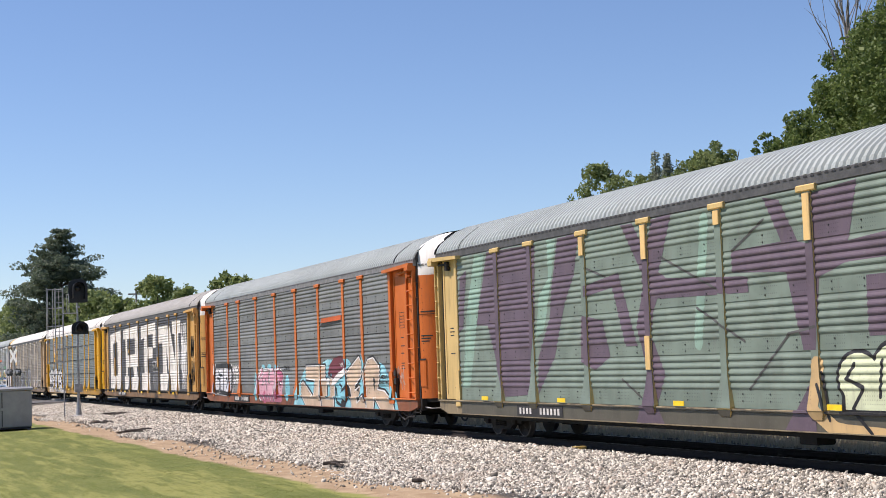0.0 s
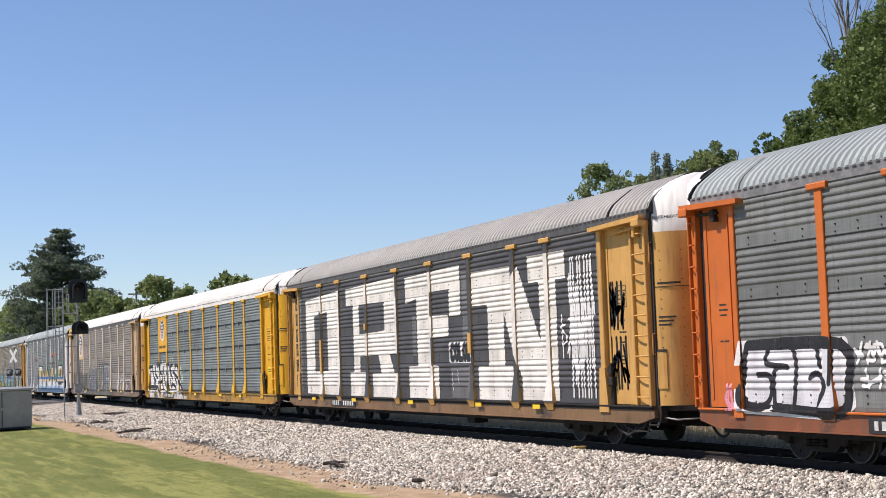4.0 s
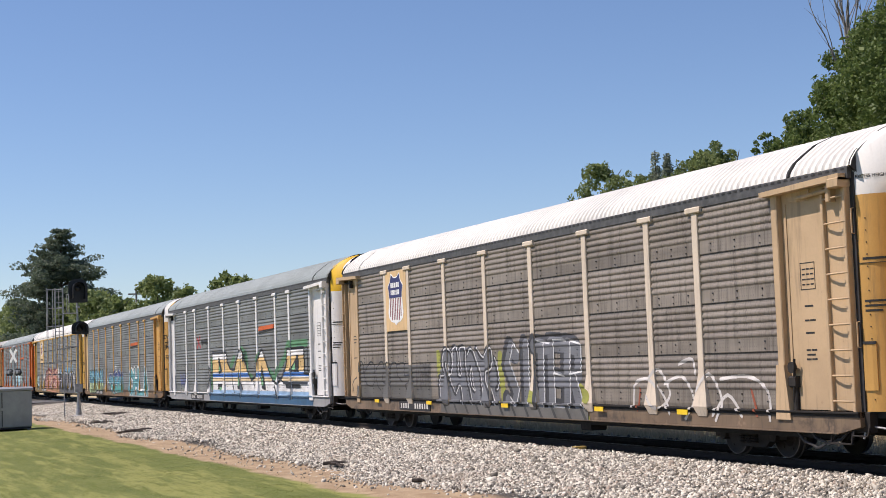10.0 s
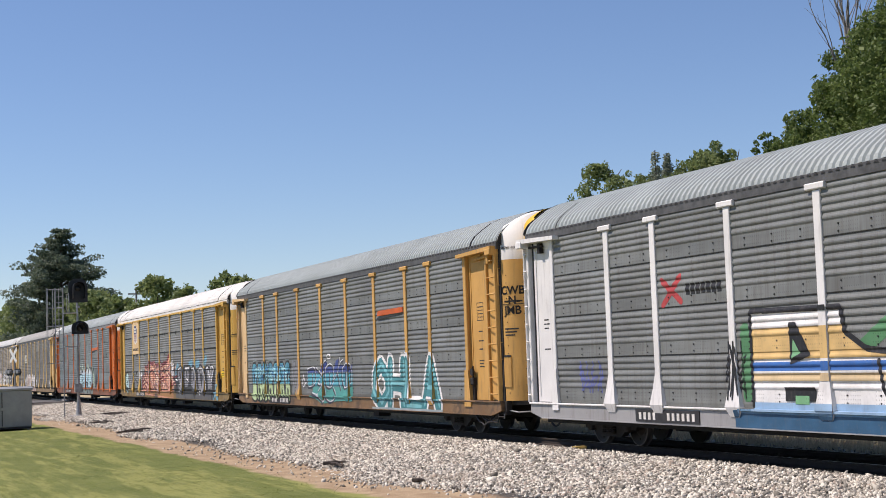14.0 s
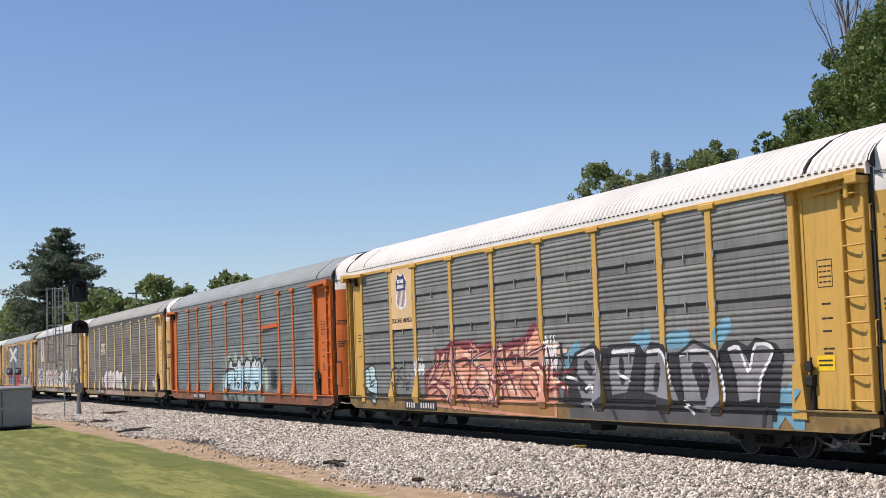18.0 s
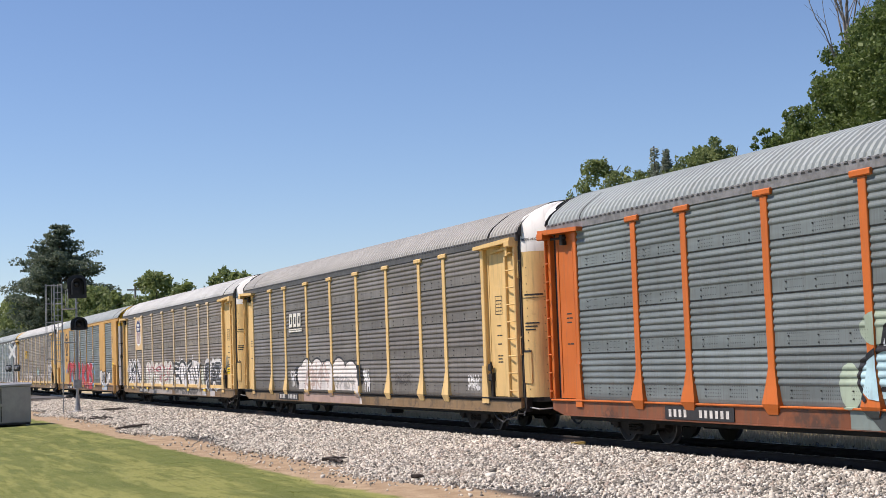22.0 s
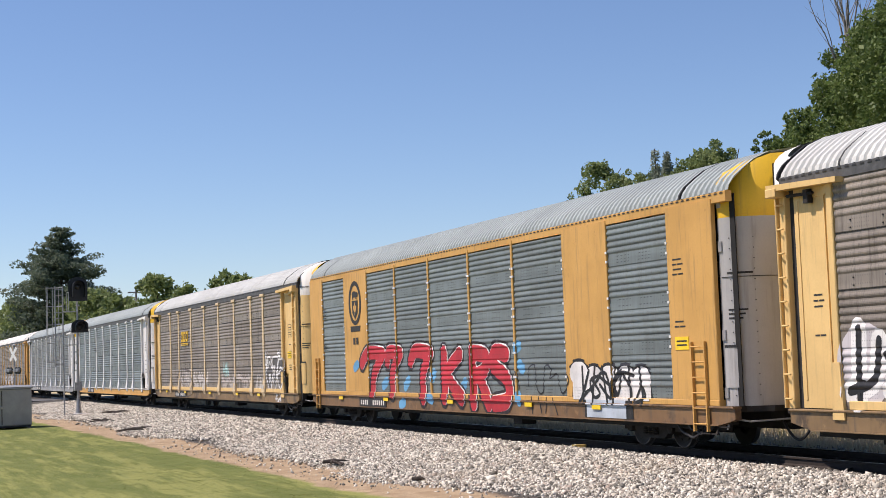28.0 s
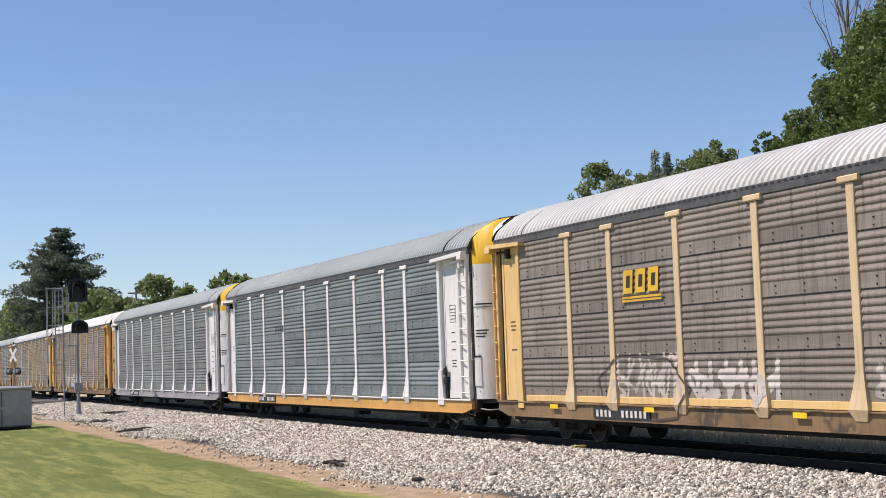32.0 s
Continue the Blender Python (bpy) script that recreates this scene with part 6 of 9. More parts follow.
A_LIGHT = [[(-24.17, 4.79), (-23.54, 4.78), (-23.93, 3.64), (-24.73, 1.29), (-25.23, 1.28), (-24.86, 3.17)], [(-19.81, 4.82), (-19.35, 4.81), (-19.59, 4.04), (-20.15, 2.65), (-20.61, 2.49), (-20.37, 3.48), (-19.82, 3.88)], [(-21.28, 3.78), (-20.72, 3.83), (-20.7, 3.5), (-21.22, 3.51)]]
A_PURPLE = [[(-23.35, 4.81), (-20.48, 4.77), (-20.67, 2.68), (-21.12, 1.12), (-22.52, 1.06), (-22.97, 1.89), (-23.43, 2.9), (-24.18, 2.93)], [(-19.24, 4.8), (-18.16, 4.83), (-18.51, 3.85), (-19.03, 3.21), (-19.62, 2.02), (-20.58, 1.13), (-20.5, 2.03), (-19.83, 2.91), (-19.61, 3.78)], [(-25.23, 4.26), (-24.74, 4.43), (-25.09, 2.87), (-25.37, 2.77)]]
# car 1: camouflage of purple letters on green
graffiti(CARS[0], [
    ([rect(-25.3, 0.5, -2.4, 0.94)], (0.085, 0.08, 0.06)),
    ([rect(-25.34, 0.95, -2.4, 4.83)], GREENP),
    (A_LIGHT + strokes([[(-12.9, 4.6), (-13.3, 2.2)]], 0.3), (0.22, 0.34, 0.27)),
    (A_PURPLE + [[(-18, 3.6), (-16.4, 3.8), (-15.7, 2.2), (-16.2, 2.2), (-16.7, 3.5), (-18, 3.35)], [(-18.2, 2.95), (-17.2, 2.8), (-16.9, 2.0), (-17.6, 1.7), (-18.3, 1.9)],
      [(-16.2, 4.8), (-15.7, 4.8), (-14.8, 3.6), (-15.1, 2.4), (-14.6, 1.6), (-15.2, 0.6), (-15.8, 0.6), (-15.3, 1.6), (-15.7, 2.6), (-15.3, 3.6)],
      [(-14.9, 4.8), (-14.1, 4.85), (-14.7, 3.7), (-14.4, 3.55), (-11.5, 3.4), (-11.5, 3.1), (-14.8, 3.15), (-15.2, 2.6), (-15.4, 3.6)],
      [(-12.0, 3.9), (-10.4, 3.95), (-10.9, 4.8), (-10.4, 4.7), (-9.9, 3.9), (-9.3, 3.8), (-9.5, 2.0), (-9.9, 2.0), (-10.3, 3.4), (-12, 3.5)],
      [(-9.6, 4.7), (-8.2, 4.8), (-8.5, 3.8), (-6.0, 4.0), (-6.0, 3.5), (-8.6, 3.45), (-9.5, 3.2)], rect(-8.1, 2.2, -6.8, 3.2), [(-9.6, 0.5), (-9.6, 1.6), (-10.6, 0.5)],
      [(-15.9, 0.5), (-14.6, 0.5), (-14.9, 0.9), (-15.6, 0.9)]], PURPLE),
    (strokes([[(-17.9, 4.0), (-17.0, 3.75)], [(-14.6, 4.0), (-12.5, 3.2)], [(-13.3, 2.9), (-11.7, 2.2)], [(-11.6, 1.3), (-10.3, 2.3), (-9.5, 2.4)], [(-12.0, 3.9), (-10.9, 4.4)], [(-16.4, 1.5), (-15.6, 1.1)]], 0.05), (0.07, 0.07, 0.065)),
    (strokes([[(-9.5, 1.75), (-9.6, 0.95), (-9.0, 0.6), (-7.6, 0.55)]], 0.3), (0.52, 0.36, 0.17)),
    ([disc(-8.4, 1.5, 0.62, 0.5), disc(-7.5, 1.6, 0.6, 0.55), rect(-8.9, 0.9, -7.0, 1.5)], BLK),
    ([disc(-8.4, 1.5, 0.54, 0.43), disc(-7.5, 1.6, 0.53, 0.47), rect(-8.8, 0.98, -7.0, 1.45)], (0.55, 0.60, 0.40)),
    (strokes([[(-8.5, 1.75), (-8.75, 1.5), (-8.3, 1.35), (-8.6, 1.0), (-8.1, 0.6)], [(-7.8, 1.8), (-7.9, 1.2)], [(-9.4, 1.6), (-9.3, 1.1)], [(-9.5, 1.4), (-9.2, 0.8)]], 0.07), BLK),
], "purple and green camouflage letters sprayed over the whole side")

# car 2: tan letters with a dark red cap on cyan, and two small tags
JT = [[(-11.2, 2.0), (-8.9, 2.0), (-8.9, 1.55), (-9.5, 1.5), (-9.4, 0.5), (-11.1, 0.5), (-11.9, 1.05), (-11.85, 1.35), (-11.6, 1.45), (-10.4, 0.9), (-10.15, 1.5), (-11.2, 1.55)],
      [(-9.4, 1.5), (-8.75, 1.5), (-8.8, 0.85), (-8.4, 0.85), (-8.4, 1.6), (-7.9, 1.5), (-7.95, 0.5), (-9.25, 0.5)],
      [(-6.55, 1.75), (-5.3, 2.25), (-5.0, 2.05), (-5.1, 1.6), (-5.75, 1.3), (-5.75, 1.15), (-5.3, 1.3), (-5.1, 1.1), (-5.5, 0.9), (-5.5, 0.75), (-4.75, 1.0), (-4.6, 0.5), (-6.0, 0.5), (-6.2, 1.2), (-6.5, 1.4)],
      [(-4.9, 1.7), (-4.4, 2.15), (-3.9, 2.2), (-3.3, 1.9), (-3.35, 1.5), (-3.55, 1.2), (-2.9, 1.15), (-2.1, 0.8), (-1.95, 0.5), (-3.1, 0.5), (-3.75, 0.95), (-3.95, 0.5), (-4.55, 0.55), (-4.6, 1.2)]]
graffiti(CARS[1], [
    ([[(-12.9, 0.5), (-12.2, 1.3), (-11.4, 1.9), (-10.0, 1.8), (-8.7, 2.2), (-6.4, 2.2), (-5.9, 1.9), (-5.0, 2.35), (-4.4, 1.6), (-3.3, 2.05), (-2.8, 1.9), (-2.35, 1.4), (-1.9, 1.1), (-1.6, 0.5)]], CYAN),
    (strokes([[(-11.5, 1.6), (-12.1, 1.0), (-12.6, 0.6)], [(-3.0, 1.75), (-2.5, 1.2)], [(-9.6, 1.9), (-8.6, 2.1)]], 0.25), (0.32, 0.62, 0.68)),
    ([q for p in JT for q in stroke(p + p[:1], 0.17)], BLK),
    (JT, TANP),
    (strokes([[(-7.75, 1.2), (-7.6, 0.75), (-6.9, 0.6), (-6.4, 0.95), (-6.6, 1.3)], [(-7.7, 1.5), (-7.0, 1.65)], [(-7.3, 1.35), (-6.9, 1.15), (-6.5, 1.3)], [(-6.5, 1.3), (-6.2, 0.9)]], 0.11), BLK),
    ([[(-3.95, 1.6), (-3.7, 1.5), (-3.85, 1.15)], [(-5.7, 1.2), (-5.35, 1.35), (-5.4, 1.1)], disc(-6.9, 0.72, 0.22, 0.16)], BLK),
    ([q for p in JT for q in stroke(p + p[:1], 0.045)], WHT),
    ([[(-8.6, 1.6), (-8.4, 2.0), (-7.9, 2.25), (-7.1, 2.32), (-6.7, 2.15), (-6.55, 1.85), (-7.4, 1.75), (-8.1, 1.5), (-8.2, 1.75)]], MAROON),
    ([[(-8.2, 1.3), (-8.1, 1.5), (-7.4, 1.75), (-6.6, 1.92), (-6.5, 1.7), (-7.3, 1.55), (-7.8, 1.35)], disc(-8.6, 1.45, 0.13)], WHT),
    (strokes([[(-7.2, 2.05), (-7.1, 1.95), (-7.0, 2.08), (-6.9, 1.95)], [(-6.85, 2.08), (-6.75, 1.95)]], 0.035), WHT),
], "tan outlined letters with a dark red cap on a cyan cloud")
part("lettering", text_mesh("MERRY\nCHRISTMAS", 0.17, M_INK), CARS[1], "small black sprayed capitals", pose(-2.85, -1.605, 1.5, 90))
B_PLATE = [[(-25.38, 2.15), (-22.32, 2.13), (-22.18, 1.07), (-22.55, 0.88), (-25.49, 0.94), (-25.56, 1.66)]]
B_LINES = [[(-25.18, 2.1), (-22.44, 2.08), (-22.27, 1.36), (-22.36, 0.99), (-22.66, 0.92), (-23.08, 0.95), (-22.86, 1.36), (-23.08, 1.59), (-23.31, 1.52)], [(-25.18, 2.1), (-25.37, 1.54), (-25.41, 1.1), (-24.8, 1.01), (-24.52, 1.17), (-24.49, 1.54), (-24.88, 1.57)], [(-24.5, 2.06), (-24.6, 1.78), (-23.95, 1.71), (-24.34, 1.66), (-24.4, 1.02)], [(-23.79, 2.04), (-23.69, 1.74), (-23.82, 1)], [(-23.1, 2.06), (-23.01, 1.71)], [(-22.68, 2), (-22.74, 1.42)], [(-24.4, 1.02), (-23.08, 0.95)]]
B_PINK = [[(-18.07, 1.37), (-18.05, 1.62), (-17.29, 2.01), (-17.09, 1.91), (-16.35, 1.97), (-16.08, 1.92), (-15.65, 1.98), (-15.36, 1.86), (-15.2, 1.97), (-14.77, 1.98), (-14.24, 1.73), (-14.26, 1.43), (-14.43, 1.12), (-14.39, 0.72), (-14.61, 0.63), (-16.15, 0.63), (-17.45, 0.69), (-17.86, 0.97)]]
B_INK = [[(-18.07, 1.37), (-18.05, 1.62), (-17.29, 1.99), (-17.1, 1.74), (-17.72, 1.52), (-17.98, 1.57)], [(-17.2, 1.57), (-17.09, 1.37), (-17.31, 1.32)], [(-17.05, 1.91), (-16.35, 1.94), (-16.25, 1.71), (-16.36, 1.38)], [(-16.75, 1.57), (-16.62, 1.14)], [(-16.08, 1.89), (-16.24, 1.42), (-16.08, 1.42)], [(-15.65, 1.98), (-15.44, 1.84), (-15.39, 1.56), (-15.56, 1.24)], [(-15.25, 1.83), (-15.38, 1.61), (-15.27, 1.24), (-15.25, 0.97)], [(-14.7, 1.92), (-14.23, 1.75), (-14.25, 1.56), (-14.55, 1.34), (-14.78, 1.43)], [(-14.99, 1.56), (-15.03, 1.07)], [(-17.26, 0.93), (-16.95, 0.7)], [(-16.2, 0.95), (-15.99, 0.68)], [(-15.67, 0.92), (-15.47, 0.65)], [(-16.6, 0.95), (-16.46, 0.76)]]
B_GLINT = [[(-17.36, 1.89), (-17.76, 1.62)], [(-16.97, 1.86), (-16.43, 1.89)], [(-16.01, 1.85), (-15.69, 1.89)], [(-15.14, 1.9), (-14.77, 1.93)], [(-17.91, 1.42), (-18.02, 1.17)], [(-15.34, 1.24), (-15.37, 0.97)], [(-17.61, 0.78), (-17.37, 0.69)]]
graffiti(CARS[1], [(B_PLATE + strokes([B_PLATE[0] + B_PLATE[0][:1]], 0.16), WHT), (strokes(curved(B_LINES), 0.22), BLK), ([[(-25.2, 2.02), (-22.5, 2.0), (-22.4, 1.1), (-22.7, 1.0), (-25.25, 1.05)]], (0.62, 0.62, 0.64)), (strokes(curved(B_LINES), 0.11), BLK), (strokes(scrawl(-22.05, 1.75, -21.05, 2.1, 4, 9) + scrawl(-21.9, 1.35, -21.1, 1.65, 3, 10), 0.06), WHT),
                   (strokes(scrawl(-26.0, 0.9, -25.7, 1.4, 2, 11), 0.06), (0.60, 0.25, 0.32))], "white block tag with black outlines")
graffiti(CARS[1], [([disc(-18.2, 1.25, 0.3, 0.6), disc(-17.1, 2.0, 0.25, 0.12), disc(-16.2, 2.0, 0.3, 0.14), disc(-15.2, 1.9, 0.3, 0.2), disc(-13.7, 1.2, 0.3, 0.5)], CYAN), (B_PINK, (0.66, 0.36, 0.43)), (B_PINK, (0.40, 0.13, 0.19), 0.5, 0.96), (moved(B_PINK, 0.0, 0.0, 0.99), (0.55, 0.26, 0.32), 1.5, 1.7),
                   (strokes([[(-14.9, 1.85), (-14.3, 1.65), (-14.7, 1.4)], [(-15.3, 1.1), (-15.0, 0.9)], [(-17.0, 0.95), (-16.8, 0.6)]], 0.3), (0.42, 0.10, 0.17)), (strokes(curved(B_INK), 0.065), BLK), (strokes(curved(moved(B_INK, 0.06, 0.02)), 0.035), WHT), (strokes(B_GLINT, 0.07), WHT), (strokes(scrawl(-14.0, 1.85, -13.2, 2.05, 4, 14), 0.03), BLK)], "pink and white letters outlined in black")

# car 3: giant white letters on black
WL = [[(-24.6, 1.02), (-24.6, 4.35), (-20.7, 4.52), (-20.75, 1.0), (-22.1, 1.0), (-22.1, 1.85), (-22.1, 3.85), (-23.6, 3.75), (-23.6, 1.8), (-22.1, 1.8), (-22.1, 1.0)]]
WR = [[(-20.0, 3.95), (-20.0, 4.5), (-15.2, 4.62), (-15.2, 3.9)], rect(-19.3, 1.7, -18.7, 4.0), rect(-16.3, 2.3, -15.15, 4.0), [(-19.3, 2.25), (-19.3, 2.95), (-15.2, 3.05), (-15.2, 2.3)], [(-17.0, 2.4), (-16.0, 2.4), (-15.4, 1.6), (-16.6, 1.6)],
      rect(-19.7, 0.98, -18.1, 1.75), rect(-17.5, 0.96, -15.15, 1.7)]
WF = [[(-14.4, 3.75), (-14.4, 4.52), (-10.2, 4.62), (-10.2, 4.0), (-12.3, 4.0)], rect(-13.5, 1.7, -12.4, 4.2), rect(-12.5, 2.7, -11.1, 3.3), rect(-11.0, 3.25, -10.2, 4.5), rect(-14.25, 0.97, -11.9, 1.9)]
WN = [rect(-9.4, 3.45, -6.95, 4.35), rect(-8.4, 1.6, -7.4, 3.6), rect(-9.1, 0.98, -6.9, 1.85), [(-7.6, 3.6), (-6.5, 4.3), (-4.4, 1.0), (-6.0, 1.0), (-6.9, 2.2)], rect(-5.9, 3.85, -3.9, 4.5), rect(-5.3, 1.4, -4.4, 4.0), rect(-6.4, 1.0, -4.4, 2.05)]
graffiti(CARS[2], [
    ([rect(-25.2, 0.96, -2.35, 4.80)], (0.055, 0.055, 0.058)),
    ([rect(-13.9, 2.2, -13.6, 3.4), rect(-10.1, 2.6, -9.7, 4.4), rect(-11.0, 1.0, -9.6, 1.85)], (0.13, 0.13, 0.13)),
    (WL + WR + WF + WN, (0.72, 0.69, 0.63)),
    ([rect(-11.1, 1.95, -9.5, 2.55)], WHT), (strokes(word_lines("COLOR", -11.0, 2.05, -9.55, 2.45, 0.3), 0.17), BLK),
    (strokes(scrawl(-3.7, 1.1, -2.5, 4.3, 7, 21), 0.07), WHT), (strokes(scrawl(-4.2, 2.0, -2.6, 3.0, 5, 22), 0.05), WHT),
    (strokes([[(-22.9, 3.85), (-22.9, 1.85)]], 0.0 + 0.2), (0.055, 0.055, 0.058)),
    (strokes([[(-10.9, 1.7), (-10.85, 1.2)], [(-10.5, 1.75), (-10.45, 1.4)]], 0.03), WHT),
], "giant white block letters on black, covering the whole side")
for x, w, z0, z1 in ((-22.8, 0.1, 1.75, 2.9), (-9.55, 0.11, 2.2, 2.75), (-18.02, 0.08, 3.1, 3.3)):
    part("bare_post_strip", Build().box(x - w, x + w, -1.64, -1.6, z0, z1, 0.01).mesh("bare_post_strip", TAN), CARS[2])

for x, z0, z1 in ((-18.0, 4.3, 4.72), (-15.2, 4.0, 4.72), (-12.4, 4.45, 4.72), (-9.55, 3.9, 4.72), (-15.2, 1.7, 2.4), (-6.75, 4.2, 4.72)):
    part("bare_post_strip", Build().box(x - 0.1, x + 0.1, -1.64, -1.6, z0, z1, 0.01).mesh("bare_post_strip", PALE), CARS[0])

# car 4: white and black wild-style piece
D_BODY = [[(-25.73, 2.17), (-24.76, 2.3), (-23.79, 2.28), (-22.87, 2.26), (-21.6, 2.36), (-21.05, 2.35), (-20.69, 2.38), (-20.26, 2.33), (-20.15, 2.11), (-19.5, 2.33), (-18.95, 2.11), (-18.78, 2.27), (-18.32, 2.24), (-18.1, 1.67), (-17.78, 1.47), (-17.31, 1.05), (-16.92, 0.67), (-25.46, 0.7), (-25.49, 0.99), (-25.08, 1.24), (-25.27, 1.58)]]
D_LINES_A = [[(-25.67, 2.17), (-24.7, 2.27), (-24.67, 2.01), (-24.38, 1.62), (-23.86, 1.48)], [(-23.95, 2.23), (-23.94, 1.81), (-23.33, 1.62)], [(-25.37, 1.77), (-25.48, 1.18)], [(-25.54, 1.16), (-23.17, 1.15)], [(-24.24, 1.43), (-24.55, 0.95)], [(-24.07, 1.48), (-23.7, 0.96)], [(-22.77, 2.25), (-22.7, 1.93), (-22.41, 1.84)], [(-22.21, 1.93), (-22.11, 1.43)], [(-22.95, 1.39), (-22.16, 1.43), (-21.91, 1.03)], [(-22.97, 1.16), (-22.41, 0.76)]]
D_LINES_B = [[(-21.6, 2.36), (-21.82, 2.01), (-21.58, 1.56), (-21.17, 1.04)], [(-21.07, 2.13), (-20.83, 2.32), (-20.35, 2.33), (-20.12, 1.98), (-19.97, 1.77)], [(-21.19, 1.78), (-20.86, 1.97), (-20.65, 1.82), (-20.65, 1.35), (-20.15, 0.72)], [(-20.78, 1.43), (-20.72, 1.13)], [(-19.5, 2.31), (-20.01, 2.19), (-19.88, 1.81), (-19.57, 1.6)], [(-19.37, 1.93), (-18.83, 1.76), (-18.15, 1.57)], [(-18.95, 2.11), (-18.78, 2.27), (-18.32, 2.24), (-18.1, 1.67)], [(-18.92, 1.6), (-18.27, 1.1)], [(-20.07, 1.56), (-20.01, 1.31), (-19.77, 1.14), (-19.59, 1.33), (-18.88, 1.19)], [(-18.88, 1.19), (-18.6, 0.75)], [(-18.11, 1.55), (-17.31, 1.05), (-16.92, 0.67)]]
D_LINES = D_LINES_A + D_LINES_B
graffiti(CARS[3], [
    ([disc(-20.1, 2.55, 0.1), disc(-19.5, 2.6, 0.1), disc(-17.6, 2.0, 0.22), disc(-25.0, 2.35, 0.07), disc(-22.0, 2.5, 0.09), disc(-17.3, 1.6, 0.2), disc(-23.2, 2.1, 0.2, 0.1)], MINT),
    (D_BODY + strokes([D_BODY[0] + D_BODY[0][:1]], 0.1), WHT),
    ([rect(-25.4, 0.5, -16.2, 0.75)], (0.50, 0.50, 0.49)),
    (strokes(D_LINES, 0.17), BLK),
    (strokes([[(-20.72, 1.75), (-20.62, 1.62)], [(-20.3, 1.0), (-20.35, 1.2)], [(-22.75, 1.9), (-22.8, 1.75)], [(-18.3, 1.2), (-18.2, 1.1)]], 0.18), (0.34, 0.30, 0.10)),
    (strokes(scrawl(-23.6, 2.15, -22.6, 2.5, 4, 31), 0.05), BLK),
    ([rect(-24.2, 0.6, -23.8, 0.85), rect(-22.9, 0.6, -22.4, 0.82), rect(-22.0, 0.62, -21.8, 0.8)], (0.40, 0.22, 0.03)),
    ([[(-20.9, 1.0), (-20.5, 1.0), (-20.3, 0.7), (-20.8, 0.7)], [(-17.6, 1.1), (-17.1, 1.0), (-17.2, 0.8), (-17.5, 0.8)]], (0.20, 0.20, 0.21)),
], "white wild-style letters outlined in black")
graffiti(CARS[3], [([rect(-22.2, 0.5, -20.9, 0.9), rect(-25.2, 0.6, -24.5, 0.85)], (0.30, 0.29, 0.28))], "grey overspray on the sill")

# car 5: grey letters with black shadow and white edges, lighter tags beside
E_BODY = [[(-18.68, 0.87), (-18.55, 1.57), (-18.37, 1.97), (-18.16, 2.31), (-17.59, 2.35), (-16.89, 2.4), (-16.24, 2.31), (-15.5, 2.11), (-15.05, 2.34), (-14.82, 2.04), (-14.53, 1.65), (-14.56, 1.25), (-14.41, 0.7), (-15.66, 0.72)]]
E_LINES_A = [[(-18.59, 1.05), (-18.55, 1.57), (-18.15, 1.63), (-18.37, 1.97), (-18.22, 2.28), (-17.95, 2.36), (-17.68, 2.21), (-17.64, 1.84), (-17.84, 1.62), (-18.04, 1.91), (-17.93, 1.93), (-17.89, 1.62), (-17.51, 1.17)], [(-17.61, 1.9), (-17.6, 2.29), (-17.34, 2.4), (-17.21, 2.17), (-17.19, 1.67), (-17, 1.67), (-17.1, 2.28), (-16.9, 2.38), (-16.69, 2.32), (-16.69, 1.89), (-16.42, 1.18), (-16.2, 0.71)], [(-17.42, 1.12), (-17.09, 1.34), (-16.9, 0.69)], [(-16.58, 2.16), (-16.38, 2.31), (-16.16, 2.25), (-15.87, 1.88), (-15.67, 1.61), (-15.61, 0.88)], [(-16.29, 1.83), (-16.21, 1.45), (-16.11, 1.21), (-16.31, 1.32), (-16.4, 1.61), (-16.29, 1.83)]]
E_LINES_B = [[(-15.92, 2.35), (-15.5, 2.08), (-15.05, 2.33), (-14.93, 2.02), (-15.06, 1.76), (-15.3, 1.69), (-15.27, 1.45), (-15.02, 1.2), (-14.69, 0.7)], [(-14.78, 2.06), (-14.56, 1.7), (-14.55, 1.35), (-14.7, 1.24)], [(-15.69, 0.88), (-15.49, 0.7)]]
E_LINES = E_LINES_A + E_LINES_B
EL = word_lines("SITER", -14.1, 0.72, -9.9, 2.3, 0.25, 3, 0.05)
EL2 = [[(x - 0.12, z + 0.05) for x, z in l] for l in EL]
graffiti(CARS[4], [
    (strokes([[(-18.5, 1.3), (-18.6, 2.2)], [(-15.3, 1.7), (-15.0, 1.1)], [(-14.4, 2.1), (-14.2, 0.8)], [(-10.4, 1.4), (-9.6, 1.1)], [(-10.2, 0.9), (-9.7, 0.6)], [(-12.6, 1.1), (-12.2, 1.0)]], 0.3), (0.30, 0.31, 0.06)),
    (E_BODY, (0.155, 0.16, 0.175)), (strokes(EL2, 0.5), (0.045, 0.045, 0.05)), (strokes(EL, 0.36), (0.155, 0.16, 0.175)), (strokes(curved(E_LINES), 0.15), (0.035, 0.035, 0.04)), (strokes(moved(curved(E_LINES), 0.07), 0.045), (0.60, 0.60, 0.60)), (strokes([[(x + 0.16, z + 0.1) for x, z in l] for l in EL], 0.045), (0.62, 0.62, 0.62)),
    ([rect(-18.4, 0.5, -9.6, 0.86)], (0.13, 0.125, 0.115)), (strokes([[(-18.2 + k * 0.75, 0.86), (-17.9 + k * 0.75, 0.5)] for k in range(12)], 0.1), (0.05, 0.05, 0.05)),
], "grey letters with black shadow and white edges")
